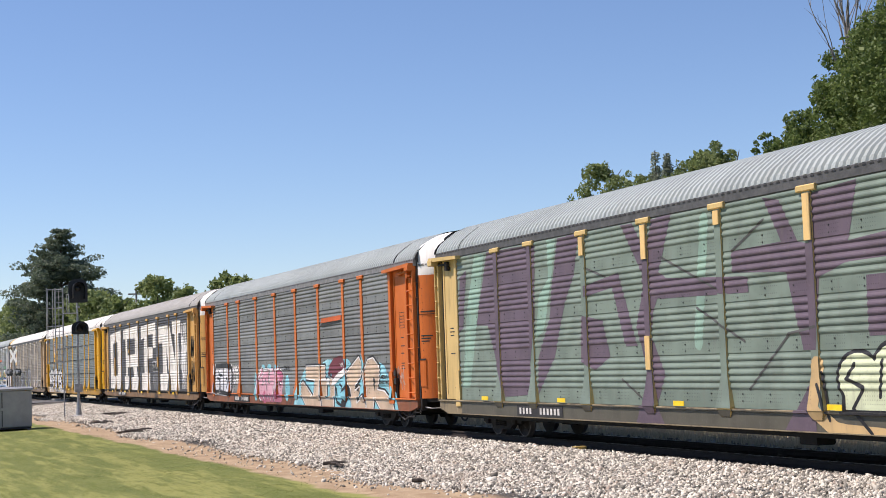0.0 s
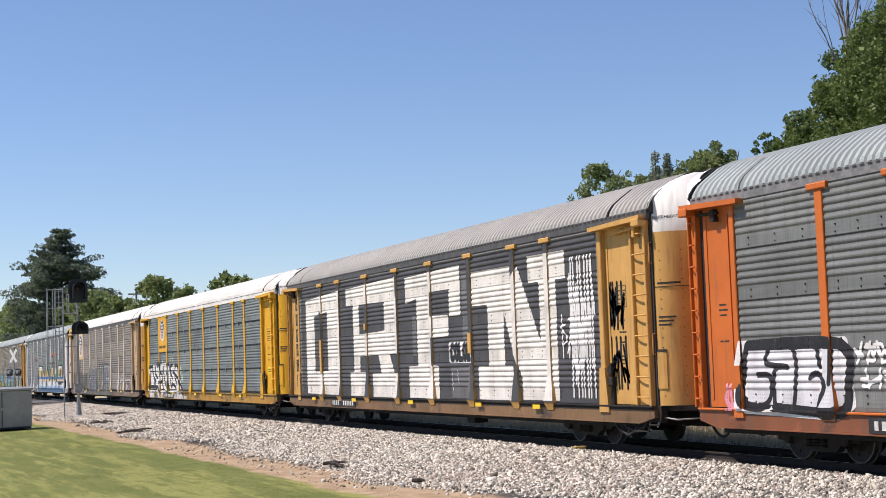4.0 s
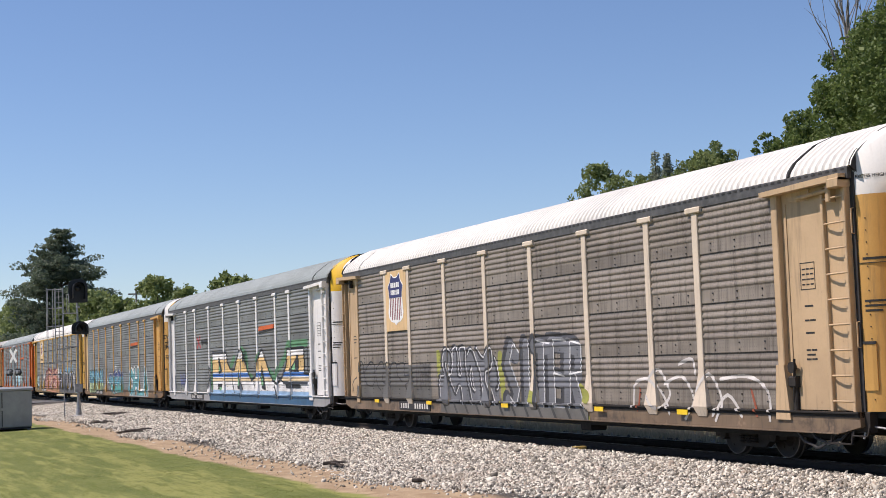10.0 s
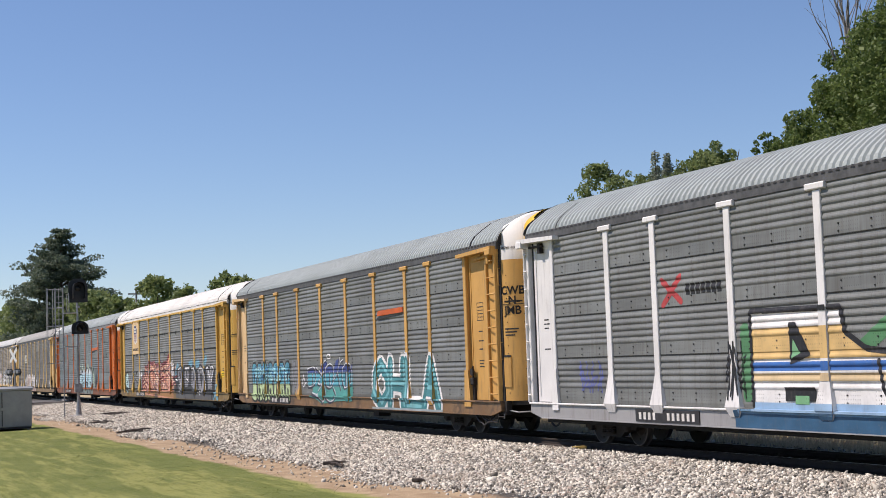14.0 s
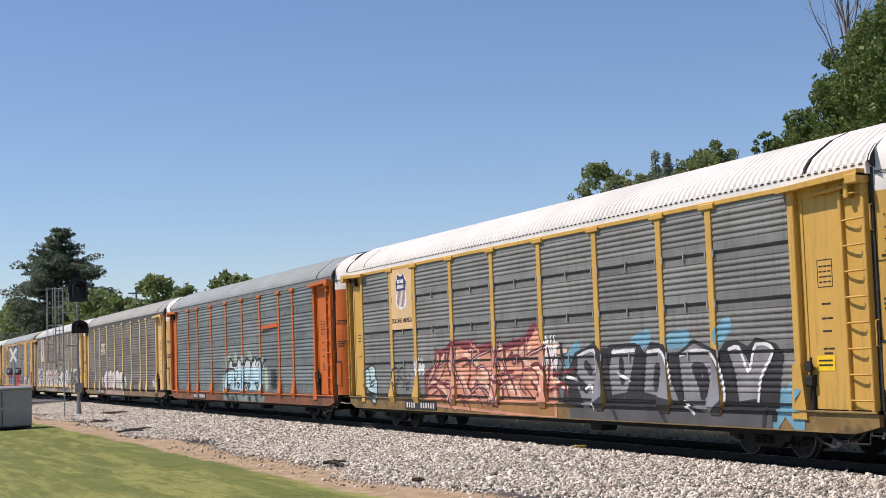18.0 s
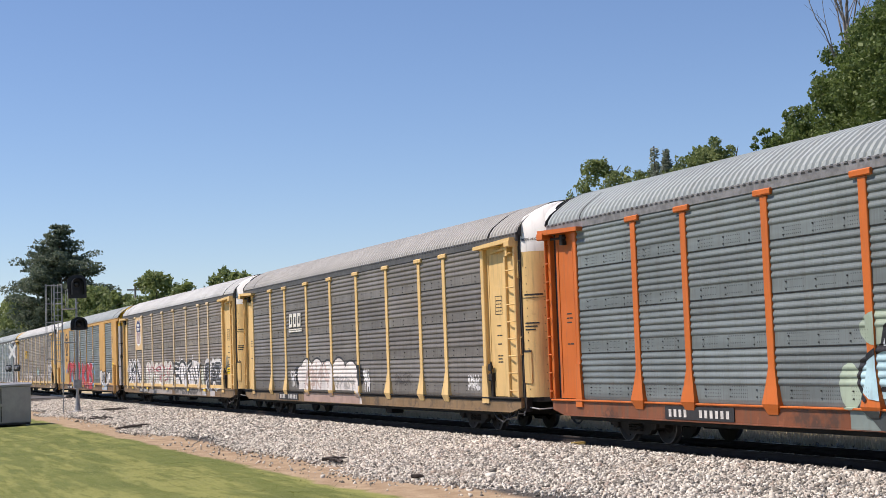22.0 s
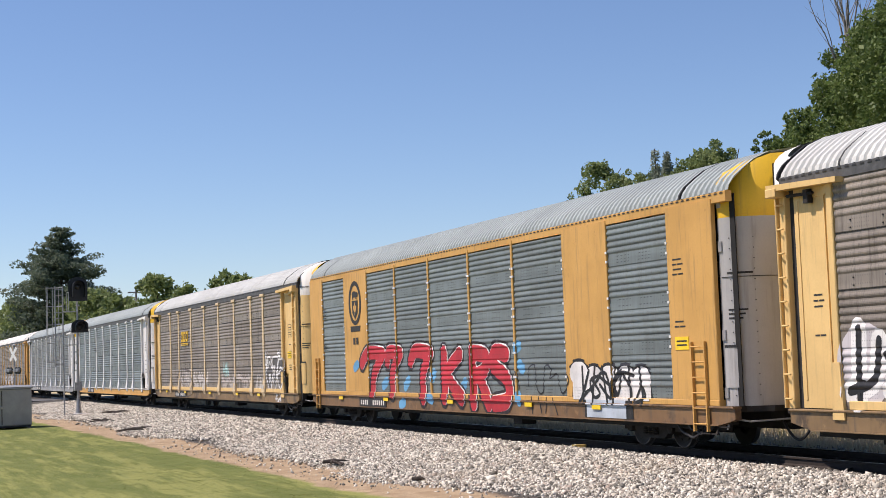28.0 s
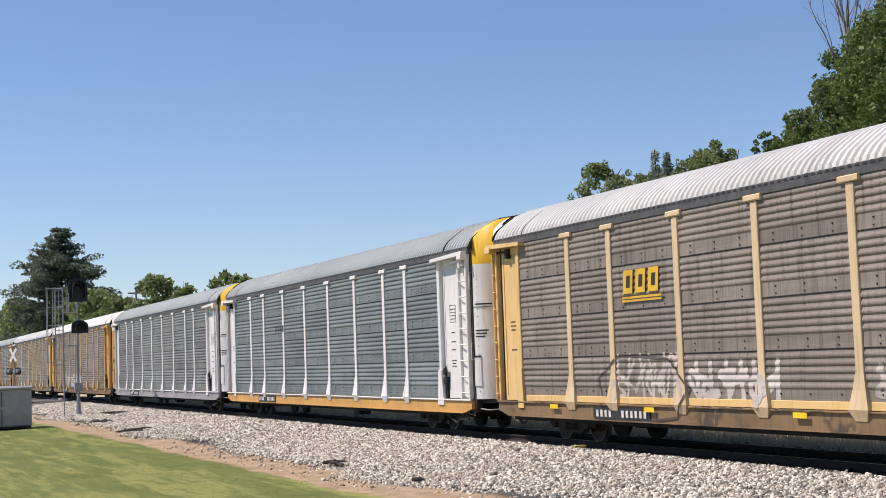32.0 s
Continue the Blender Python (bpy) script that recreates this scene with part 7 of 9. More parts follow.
E_LOOPS = [[(-25.54, 1.1), (-25.46, 1.95), (-25.29, 2.1), (-25.07, 1.94), (-25.01, 1.73), (-24.56, 2), (-24.28, 2.07), (-24, 1.93), (-24.02, 1.72), (-23.55, 2.02), (-23.26, 2.05), (-23.07, 1.85), (-22.77, 2.04), (-22.57, 1.91)], [(-25.01, 1.66), (-24.81, 1.38), (-24.2, 1.31), (-24.03, 1.59)], [(-23.88, 1.65), (-23.76, 1.32), (-23.48, 1.18)], [(-23.22, 1.72), (-23.31, 1.45), (-22.9, 1.38)], [(-22.63, 1.25), (-22.51, 1.91), (-22.16, 2.03), (-21.97, 1.9), (-21.93, 1.64), (-21.55, 1.45)], [(-21.96, 1.96), (-21.37, 1.99), (-21.34, 1.64), (-20.9, 1.64), (-20.92, 1.45), (-21.31, 1.33), (-21.07, 1.14)], [(-26.11, 1.09), (-26.17, 1.38), (-25.74, 1.59), (-25.51, 1.45)]]
graffiti(CARS[4], [([rect(-25.5, 0.96, -19.2, 1.95)], (0.115, 0.11, 0.1)), (strokes(curved(E_LOOPS), 0.05), (0.025, 0.023, 0.022)), (strokes(scrawl(-20.4, 1.2, -19.2, 2.0, 4, 42), 0.04), (0.07, 0.06, 0.055))], "faint black line tags")
graffiti(CARS[4], [(strokes(curved([[(-7.6, 0.9), (-7.5, 1.4), (-6.9, 1.5), (-6.4, 1.2), (-6.1, 0.8)], [(-6.3, 1.4), (-5.6, 1.55), (-5.2, 1.1), (-5.5, 0.7)], [(-5.1, 1.2), (-4.6, 1.6), (-4.2, 1.1), (-4.4, 0.7)], [(-4.2, 1.5), (-3.3, 1.55), (-2.7, 1.3), (-2.6, 0.75)],
                            [(-5.7, 1.8), (-5.2, 1.9), (-5.1, 1.6)], [(-6.9, 1.5), (-6.5, 1.7), (-6.1, 1.2), (-6.6, 0.9), (-7.0, 1.2)], [(-4.5, 0.8), (-4.0, 1.2), (-3.5, 0.8)]]), 0.07), (0.58, 0.55, 0.52)), (strokes([[(-7.4, 0.85), (-7.3, 1.3)], [(-3.2, 1.3), (-3.0, 0.8)]], 0.06), (0.30, 0.08, 0.04))], "thin white outline tag")

# car 6: letters in bands of white, tan and blue, with a blue sill
FS = [(-17.4, 0.9), (-17.37, 2.74), (-14.73, 2.71), (-14.63, 2.28), (-14.08, 1.99), (-13.38, 1.93), (-13.02, 2.34), (-12.44, 2.73), (-12.16, 2.81), (-11.68, 2.39), (-11.22, 1.91), (-10.51, 1.48), (-9.89, 1.67), (-9.56, 2.27), (-9.14, 2.64), (-8.79, 2.74), (-8.41, 2.37), (-7.97, 1.95), (-7.3, 1.48), (-6.63, 1.37), (-5.94, 1.65), (-5.41, 2.06), (-5.26, 2.68), (-3.02, 2.69), (-3.05, 1.76), (-2.5, 1.74), (-2.5, 0.9)]
graffiti(CARS[5], [
    (strokes([[(-17.6, 1.2), (-17.6, 2.4)], [(-14.2, 2.0), (-13.4, 2.45)], [(-12.1, 2.8), (-11.3, 2.5), (-11.2, 1.9)], [(-9.8, 2.3), (-9.3, 2.5)], [(-8.0, 1.9), (-7.0, 1.55), (-6.6, 1.9)], [(-6.3, 2.0), (-5.5, 2.4), (-5.2, 2.85), (-2.7, 2.85)], [(-11.6, 2.3), (-11.5, 1.75), (-10.5, 1.6)]], 0.3),
     (0.07, 0.20, 0.09)),
    ([FS], WHT), ([FS], (0.62, 0.42, 0.17), 1.85, 2.42), ([FS], BLUEP, 1.62, 1.80), ([FS], (0.55, 0.42, 0.24), 1.45, 1.60), ([FS], (0.26, 0.40, 0.56), 0.9, 1.08),
    (stroke(FS[1:-1], 0.1) + strokes([[(-13.8, 1.8), (-13.7, 1.3), (-13.4, 0.9)], [(-10.2, 1.45), (-9.9, 0.95)], [(-7.0, 1.35), (-6.6, 1.05), (-6.5, 0.8)], [(-17.4, 2.7), (-17.4, 1.0)], [(-2.6, 2.7), (-2.6, 1.8)], [(-6.6, 1.65), (-5.8, 1.4), (-2.7, 1.38)]], 0.08), BLK),
    ([[(-16.2, 2.5), (-16.0, 2.5), (-15.6, 1.9), (-16.2, 1.75)], rect(-16.4, 1.1, -15.5, 1.35), [(-12.6, 2.1), (-12.4, 1.6), (-12.0, 1.1), (-12.6, 1.15), (-12.8, 1.6)], [(-8.9, 2.1), (-8.5, 1.5), (-8.4, 1.1), (-8.9, 1.15), (-9.1, 1.6)], rect(-4.05, 1.8, -3.75, 2.42), [(-5.0, 1.85), (-4.1, 2.3), (-4.1, 1.8)],
      rect(-5.5, 1.2, -3.6, 1.42)], BLK),
    ([[(-16.1, 2.2), (-15.9, 1.95), (-16.15, 1.85)], [(-12.6, 1.8), (-12.3, 1.3), (-12.6, 1.25)], [(-8.95, 1.8), (-8.65, 1.3), (-8.95, 1.25)], [(-4.7, 1.9), (-4.2, 2.15), (-4.2, 1.88)], rect(-16.1, 1.05, -15.7, 1.2)], (0.17, 0.40, 0.20)),
    (strokes(scrawl(-12.0, 2.1, -11.3, 2.75, 3, 51), 0.04), BLK),
], "letters sprayed in bands of white, tan and blue with green glow")
graffiti(CARS[5], [([rect(-18.0, 0.5, -2.0, 0.94)], (0.03, 0.10, 0.19)), (strokes([[(-17.8, 0.9), (-2.1, 0.9)]], 0.1), (0.13, 0.27, 0.42))], "blue paint along the sill")
graffiti(CARS[5], [(strokes([[(-20.5, 3.5), (-19.8, 3.05)], [(-20.5, 3.0), (-19.8, 3.55)]], 0.14), (0.42, 0.05, 0.05)), ([rect(-19.6 + 0.19 * k, 3.16, -19.46 + 0.19 * k, 3.4) for k in range(7)], BLK)], "faded red cross emblem with dark bars")
graffiti(CARS[5], [(strokes(scrawl(-18.3, 1.1, -17.6, 2.2, 3, 55), 0.05), BLK), (strokes(scrawl(-24.3, 1.2, -23.2, 1.9, 4, 56), 0.05), (0.10, 0.12, 0.30))], "small black and blue tags")

# car 7: cyan piece, blue scrawl and teal letters
GL = word_lines("OHLA", -9.8, 0.72, -4.2, 2.0, 0.2, 4, 0.03)
graffiti(CARS[6], [(strokes(GL, 0.66), WHT), (strokes(GL, 0.44), TEAL), (strokes([[(x + 0.08, z + 0.04) for x, z in l] for l in GL], 0.12), (0.16, 0.42, 0.45)), ([rect(-9.9, 0.5, -4.0, 0.66)], (0.30, 0.36, 0.38))], "teal block letters edged in white")
G_LINES_A = [[(-24.62, 2.07), (-24.6, 1.4), (-24.72, 1.02), (-24.18, 0.66)], [(-23.81, 2.13), (-23.92, 1.76), (-23.64, 1.4), (-23.78, 0.67)], [(-23.27, 2.05), (-23.48, 1.4), (-22.75, 1.12), (-22.62, 0.91)], [(-22.67, 1.96), (-22.42, 1.54), (-22.91, 1.05), (-23.08, 0.76)], [(-22.08, 2.1), (-22.34, 1.54), (-22.3, 1.26), (-21.77, 0.78)], [(-21.51, 2.08), (-21.82, 1.75), (-21.37, 1.33), (-21.47, 1.06), (-20.96, 0.73)], [(-20.97, 2.07), (-21.34, 1.67), (-20.91, 1.2), (-21.08, 0.8)], [(-20.57, 2.07), (-20.36, 1.54), (-20.76, 1.4)], [(-20.12, 2.06), (-20.49, 1.54), (-19.87, 1.34)], [(-19.68, 2.05), (-19.6, 1.53), (-20.13, 1.21), (-20.41, 0.94)]]
G_LINES_B = [[(-19.12, 2.1), (-19.39, 1.79), (-19.13, 1.41), (-19.11, 0.96)], [(-18.86, 1.72), (-19.06, 1.53)]]
G_LINES = G_LINES_A + G_LINES_B
G_TEAL = [[(-17.02, 1.29), (-16.96, 1.88), (-16.25, 1.93), (-15.35, 1.75), (-15.19, 2.02), (-14.77, 2.15), (-14.56, 2.04), (-14.05, 2), (-13.9, 1.79), (-13.62, 2.15), (-13.25, 2.22), (-13.14, 1.93), (-13.24, 0.8), (-14.29, 0.72), (-15.22, 0.66), (-15.96, 0.84), (-16.59, 0.89), (-16.32, 1.18)]]
G_LETTER_A = [[(-16.97, 1.85), (-16.25, 1.92), (-15.98, 1.7), (-16.1, 1.35), (-16.71, 1.23), (-16.97, 1.29), (-16.97, 1.85)], [(-16.37, 1.7), (-16.35, 1.32)], [(-15.91, 1.9), (-15.31, 1.69), (-15.03, 1.74), (-15.72, 1.33), (-15.12, 1.3), (-15.85, 0.96), (-16.48, 1)], [(-14.87, 1.52), (-14.84, 1.85), (-14.39, 2.01), (-13.97, 1.89), (-13.97, 1.47), (-14.24, 1.23), (-14.76, 1.25), (-14.87, 1.52)], [(-14.37, 1.74), (-14.32, 1.31)], [(-15.2, 1.97), (-15, 2.1), (-14.77, 2.15)], [(-15.03, 1.25), (-14.89, 0.87), (-15.22, 0.66)], [(-13.97, 1.47), (-13.49, 1.73), (-13.25, 2.22)], [(-13.49, 1.73), (-13.21, 1.16)], [(-14.8, 0.84), (-14.29, 0.72), (-13.73, 0.89), (-14.03, 1.2)]]
G_LETTER_B = [[(-16.48, 1), (-15.76, 0.9), (-15.13, 0.7)]]
G_LETTER = G_LETTER_A + G_LETTER_B
G_COLS = [[(x, 0.78), (x + 0.06, 1.4), (x - 0.03, 1.95), (x + 0.12, 2.14), (x + 0.42, 2.17), (x + 0.64, 1.98), (x + 0.56, 1.4), (x + 0.68, 0.72), (x + 0.4, 0.66)] for x in (-24.68, -23.88, -23.1, -22.28, -21.48, -20.66, -19.86)]
graffiti(CARS[6], [(G_COLS + strokes([c + c[:1] for c in G_COLS], 0.16), BLK), (G_COLS, (0.09, 0.33, 0.42), 1.36, 2.3), (G_COLS, (0.44, 0.56, 0.30), 0.66, 1.36), (strokes(scrawl(-24.5, 1.5, -19.3, 2.1, 8, 63), 0.07), (0.04, 0.17, 0.34)), (strokes(scrawl(-24.4, 1.45, -19.3, 2.05, 9, 66), 0.05), (0.34, 0.60, 0.62)),
                   ([[(c[0][0] + 0.2, 1.72), (c[0][0] + 0.42, 1.75), (c[0][0] + 0.32, 1.3)] for c in G_COLS[::2]] + [[(c[0][0] + 0.26, 1.2), (c[0][0] + 0.4, 1.15), (c[0][0] + 0.44, 0.68), (c[0][0] + 0.28, 0.68)] for c in G_COLS[1:]], BLK),
                   (strokes(curved(G_LINES[1::3]), 0.06), BLK), (strokes([[(-24.5, 2.26), (-23.9, 2.3)], [(-22.2, 2.28), (-21.4, 2.28)], [(-19.8, 2.28), (-19.3, 2.26)]], 0.04), (0.40, 0.50, 0.52))], "cyan and pale green letters outlined in black")
graffiti(CARS[6], [(G_TEAL + [rect(-13.3, 0.8, -11.9, 2.0)], (0.035, 0.06, 0.22), 1.75, 2.3), (G_TEAL + [rect(-13.3, 0.8, -11.9, 2.0)], (0.07, 0.32, 0.40), 1.28, 1.75), (G_TEAL + [rect(-13.3, 0.8, -11.9, 2.0)], (0.07, 0.30, 0.27), 0.6, 1.28), (strokes(curved(G_LETTER + moved(G_LETTER[3:6], 1.9)), 0.1), (0.03, 0.03, 0.05)),
                   (strokes(moved(curved(G_LETTER + moved(G_LETTER[3:6], 1.9)), 0.07, 0.04), 0.04), (0.6, 0.62, 0.64)), (strokes([disc(-14.38, 2.3, 0.2, 0.08)], 0.06), WHT), (strokes([[(-17.6, 1.3), (-17.4, 1.7), (-17.2, 1.3)], [(-17.5, 1.25), (-17.1, 1.4)]], 0.06), WHT)], "blue and teal letters outlined in black")
graffiti(CARS[6], [(strokes(scrawl(-18.9, 1.0, -18.0, 2.2, 4, 67), 0.08), GREYP)], "small grey tag")

# car 8: red wild style and black-and-silver letters
H_BODY = [[(-20.18, 0.82), (-20.16, 1.62), (-19.35, 1.88), (-19.3, 2.34), (-19.03, 2.23), (-18.47, 2.32), (-18.14, 2.51), (-17.32, 2.45), (-16.58, 2.5), (-16.28, 2.3), (-15.51, 2.41), (-15.3, 2.27), (-14.52, 2.34), (-13.94, 2.4), (-14.09, 0.69)]]
H_LINES_A = [[(-19.26, 2.34), (-19.34, 1.93), (-19.86, 1.57), (-20.01, 1.04)], [(-19.03, 2.23), (-18.95, 2.02), (-19.26, 1.72), (-19.78, 1.41)], [(-18.47, 2.27), (-18.59, 1.97), (-19.07, 1.82), (-19.47, 1.56)], [(-18.14, 2.51), (-18.3, 2.21), (-18.41, 1.91), (-18.18, 1.56)], [(-17.93, 2.35), (-17.88, 1.9), (-17.73, 1.61), (-17.42, 1.36), (-17.27, 1.12)], [(-17.32, 2.47), (-17.25, 2.33), (-16.75, 2.36)], [(-16.58, 2.5), (-16.66, 2.03), (-16.3, 2.11), (-15.53, 2.23)], [(-17.79, 1.95), (-17.19, 2.04), (-16.87, 1.94), (-16.81, 1.75)], [(-16.33, 1.79), (-15.94, 1.83), (-15.58, 1.64), (-15.55, 1.19)], [(-16.82, 1.6), (-17.01, 1.32), (-16.7, 1.13)], [(-16.36, 1.41), (-16.07, 1.23), (-15.85, 1.09)]]
H_LINES_B = [[(-15.51, 2.37), (-15.39, 2.09), (-15.35, 1.78), (-15.48, 1.1)], [(-15.2, 1.82), (-14.97, 1.99), (-14.69, 1.94), (-14.58, 1.64)], [(-15.15, 1.55), (-14.58, 1.64), (-14.11, 1.68)], [(-14.96, 1.28), (-14.61, 1.37), (-14.43, 1.11)], [(-20.1, 1.14), (-19.49, 1.31), (-19.03, 1.15), (-18.6, 0.86)], [(-18.55, 1.41), (-18.19, 1.36), (-18.04, 1.07), (-18.24, 0.86)], [(-17.87, 1.02), (-17.45, 1.02), (-17.22, 0.79)], [(-17.04, 0.98), (-16.55, 1.09), (-16.1, 0.91), (-15.96, 0.77)], [(-14.59, 2.29), (-14.48, 1.98), (-14.13, 2.15)], [(-15.65, 0.82), (-15.42, 1.01), (-15.08, 0.79)], [(-19.38, 1.51), (-18.73, 1.36), (-18.19, 1.41)]]
H_LINES = H_LINES_A + H_LINES_B
H_LIGHT = [[(-19.45, 1.82), (-19.67, 1.51)], [(-18.66, 2.17), (-18.87, 1.87)], [(-17.76, 2.3), (-17.69, 2.15)], [(-16.71, 2.41), (-16.77, 2.17), (-17.18, 2.14)], [(-15.16, 2.27), (-14.73, 2.3)], [(-19.88, 1.36), (-18.91, 1.51)], [(-17.98, 1.81), (-17.27, 1.17)], [(-16.55, 1.88), (-15.72, 1.74)], [(-15.4, 1.6), (-15.4, 1.24)], [(-15.15, 1.55), (-14.74, 1.42)], [(-18.57, 1.11), (-19.03, 1.21)], [(-16.35, 1.55), (-16.05, 1.37)]]
H_RIGHT = moved(H_LINES_A[3:] + H_LINES_B[:6], 3.3, 0.02)
H_FIELD = [H_BODY[0][:-2] + [(-13.3, 2.5), (-12.8, 2.85), (-12.3, 2.2), (-11.8, 1.5), (-11.8, 0.6)]]
graffiti(CARS[7], [(H_FIELD + strokes([H_FIELD[0]], 0.1), (0.20, 0.035, 0.045)), (moved(H_FIELD, 0.12, -0.08, 0.98), (0.62, 0.29, 0.19)), (H_FIELD, (0.36, 0.18, 0.06), 0.5, 0.94), (strokes(curved(H_LIGHT + moved(H_LIGHT, 0.5, -0.2) + moved(H_LIGHT[3:], 3.2) + moved(H_LIGHT[3:], 3.6, -0.15)), 0.12), (0.72, 0.50, 0.36)),
                   (strokes(curved(H_LINES + H_RIGHT), 0.1), (0.17, 0.028, 0.035)), (strokes(curved(moved(H_LINES[1::2], 0.42, -0.12) + moved(H_RIGHT[1::2], -0.4, -0.1)), 0.06), (0.20, 0.04, 0.045)), (strokes(moved(curved(H_LINES[::2] + H_RIGHT[::3]), 0.06), 0.03), (0.55, 0.42, 0.40))], "salmon and dark red wild-style letters")
S_BLACK = [[(-11.4, 0.96), (-11.28, 1.47), (-10.7, 2.1), (-10.12, 2.2), (-9.76, 2.33), (-9.37, 2.08), (-9.03, 2.24), (-7.88, 2.25), (-7.53, 2.04), (-7.27, 2.26), (-6.7, 2.19), (-6.5, 1.9), (-6.04, 2.08), (-5.59, 2.28), (-5.19, 2.15), (-4.69, 2.02), (-4.48, 2.19), (-4.09, 2.21), (-3.73, 2.09), (-3.44, 2.25), (-2.83, 2.12), (-2.59, 1.9), (-2.71, 1.52), (-2.87, 0.7), (-5.62, 0.74), (-9.16, 0.79), (-10.53, 0.83)]]
S_SILVER = [[(-10.57, 2.03), (-9.77, 2.19), (-9.48, 1.67), (-9.39, 1.12), (-10.25, 0.77), (-10.63, 1.32)], [(-8.9, 2.14), (-7.89, 2.15), (-8.2, 1.46), (-8.35, 1.2), (-9.13, 1.13), (-9.07, 1.74)], [(-7.41, 2.11), (-6.77, 2.06), (-6.54, 1.46), (-6.24, 1.03), (-7.61, 1.21)], [(-6.16, 1.96), (-5.6, 2.19), (-5, 2), (-4.64, 1.46), (-4.58, 1.11), (-5.1, 0.81), (-6.02, 1.04)], [(-4.4, 2.04), (-4.01, 2.12), (-3.67, 1.75), (-3.45, 2.14), (-2.88, 2.04), (-3.32, 1.52), (-3.45, 1.13), (-4.1, 1.06), (-4.15, 1.58)]]
S_WHITE = [[(-10.57, 2), (-9.78, 2.12), (-9.68, 1.67)], [(-8.91, 2.07), (-7.95, 2.09)], [(-7.41, 2.04), (-6.77, 2.03), (-6.54, 1.46)], [(-6.11, 1.96), (-5.56, 2.04), (-4.9, 1.94), (-4.6, 1.41), (-4.58, 1.06)], [(-4.35, 2.04), (-4.01, 2.06), (-3.72, 1.63), (-3.45, 2.11), (-2.92, 2.01), (-3.32, 1.52), (-3.45, 1.07)], [(-11.13, 1.54), (-10.62, 1.47)], [(-10.21, 1.26), (-9.92, 1.33), (-9.83, 0.84)], [(-8.69, 1.6), (-8.2, 1.46)], [(-6.02, 1.04), (-5.62, 0.8)]]
S_INNER = [[(-10.16, 1.81), (-9.96, 1.67)], [(-8.54, 1.86), (-8.51, 1.46)], [(-7.03, 1.72), (-7.12, 1.34)], [(-5.59, 1.71), (-5.36, 1.34), (-5.33, 1.17)], [(-5.54, 1.71), (-5.23, 1.64), (-5.17, 1.23)], [(-10.62, 1.47), (-10.21, 1.26)], [(-9.31, 2.08), (-9.12, 1.19)], [(-7.77, 2.11), (-7.73, 1.21)], [(-6.39, 1.9), (-6.13, 1.03)], [(-4.5, 1.99), (-4.19, 1.06)]]
graffiti(CARS[7], [(strokes([[(-11.2, 1.8), (-10.6, 2.2)], [(-8.0, 2.2), (-7.4, 2.35)], [(-6.5, 2.25), (-5.9, 2.3)], [(-4.7, 2.3), (-4.4, 2.5)], [(-2.8, 1.2), (-2.2, 0.7)], [(-3.0, 0.7), (-2.2, 1.4)]], 0.36), (0.14, 0.32, 0.42)), (S_BLACK, (0.025, 0.025, 0.028)), (S_SILVER, (0.22, 0.22, 0.235)), ([rect(-11.0, 0.5, -3.0, 0.86)], (0.09, 0.09, 0.092)),
                   (strokes(curved(S_INNER), 0.22), (0.025, 0.025, 0.028)), (strokes(curved(S_WHITE), 0.075), (0.72, 0.72, 0.72)), (strokes([[(-11.4, 2.3), (-11.3, 1.8), (-11.5, 1.5)], [(-9.0, 0.9), (-8.7, 0.5)], [(-7.0, 0.9), (-6.6, 0.5)], [(-3.2, 1.0), (-3.3, 0.5)]], 0.12), (0.03, 0.03, 0.032)), (strokes(scrawl(-12.3, 1.7, -11.6, 2.5, 3, 74), 0.07), WHT)], "silver letters with heavy black outlines")
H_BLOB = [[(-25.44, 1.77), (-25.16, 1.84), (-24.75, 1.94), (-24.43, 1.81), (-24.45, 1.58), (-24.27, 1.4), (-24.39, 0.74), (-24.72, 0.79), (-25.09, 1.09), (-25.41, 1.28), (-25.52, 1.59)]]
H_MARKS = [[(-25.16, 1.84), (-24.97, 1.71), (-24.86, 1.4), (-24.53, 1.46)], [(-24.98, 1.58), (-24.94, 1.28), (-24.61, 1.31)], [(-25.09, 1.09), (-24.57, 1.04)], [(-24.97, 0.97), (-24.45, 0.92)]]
H_TAG = [[(-22.9, 1.52), (-22.82, 1.75), (-22.52, 1.83), (-22.36, 1.69), (-22.39, 1.35)], [(-22.3, 1.74), (-22.06, 1.84), (-21.84, 1.74), (-21.72, 1.29), (-21.56, 1.17)], [(-22.79, 1.4), (-22.57, 1.28), (-22.43, 1.52)], [(-22.31, 1.57), (-21.98, 1.46), (-21.95, 1.24)], [(-21.66, 1.35), (-21.43, 1.41), (-21.5, 1.24), (-21.73, 1.18)], [(-22.85, 1.4), (-22.49, 0.94)], [(-21.46, 1.65), (-21.36, 1.57)]]
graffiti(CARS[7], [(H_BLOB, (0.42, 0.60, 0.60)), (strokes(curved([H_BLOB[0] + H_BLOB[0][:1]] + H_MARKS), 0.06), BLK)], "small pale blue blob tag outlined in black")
graffiti(CARS[7], [(strokes(curved(H_TAG), 0.05), BLK)], "thin black tag")
graffiti(CARS[7], [(strokes(scrawl(-21.0, 1.6, -20.2, 2.1, 3, 76), 0.07), WHT)], "small white tag")

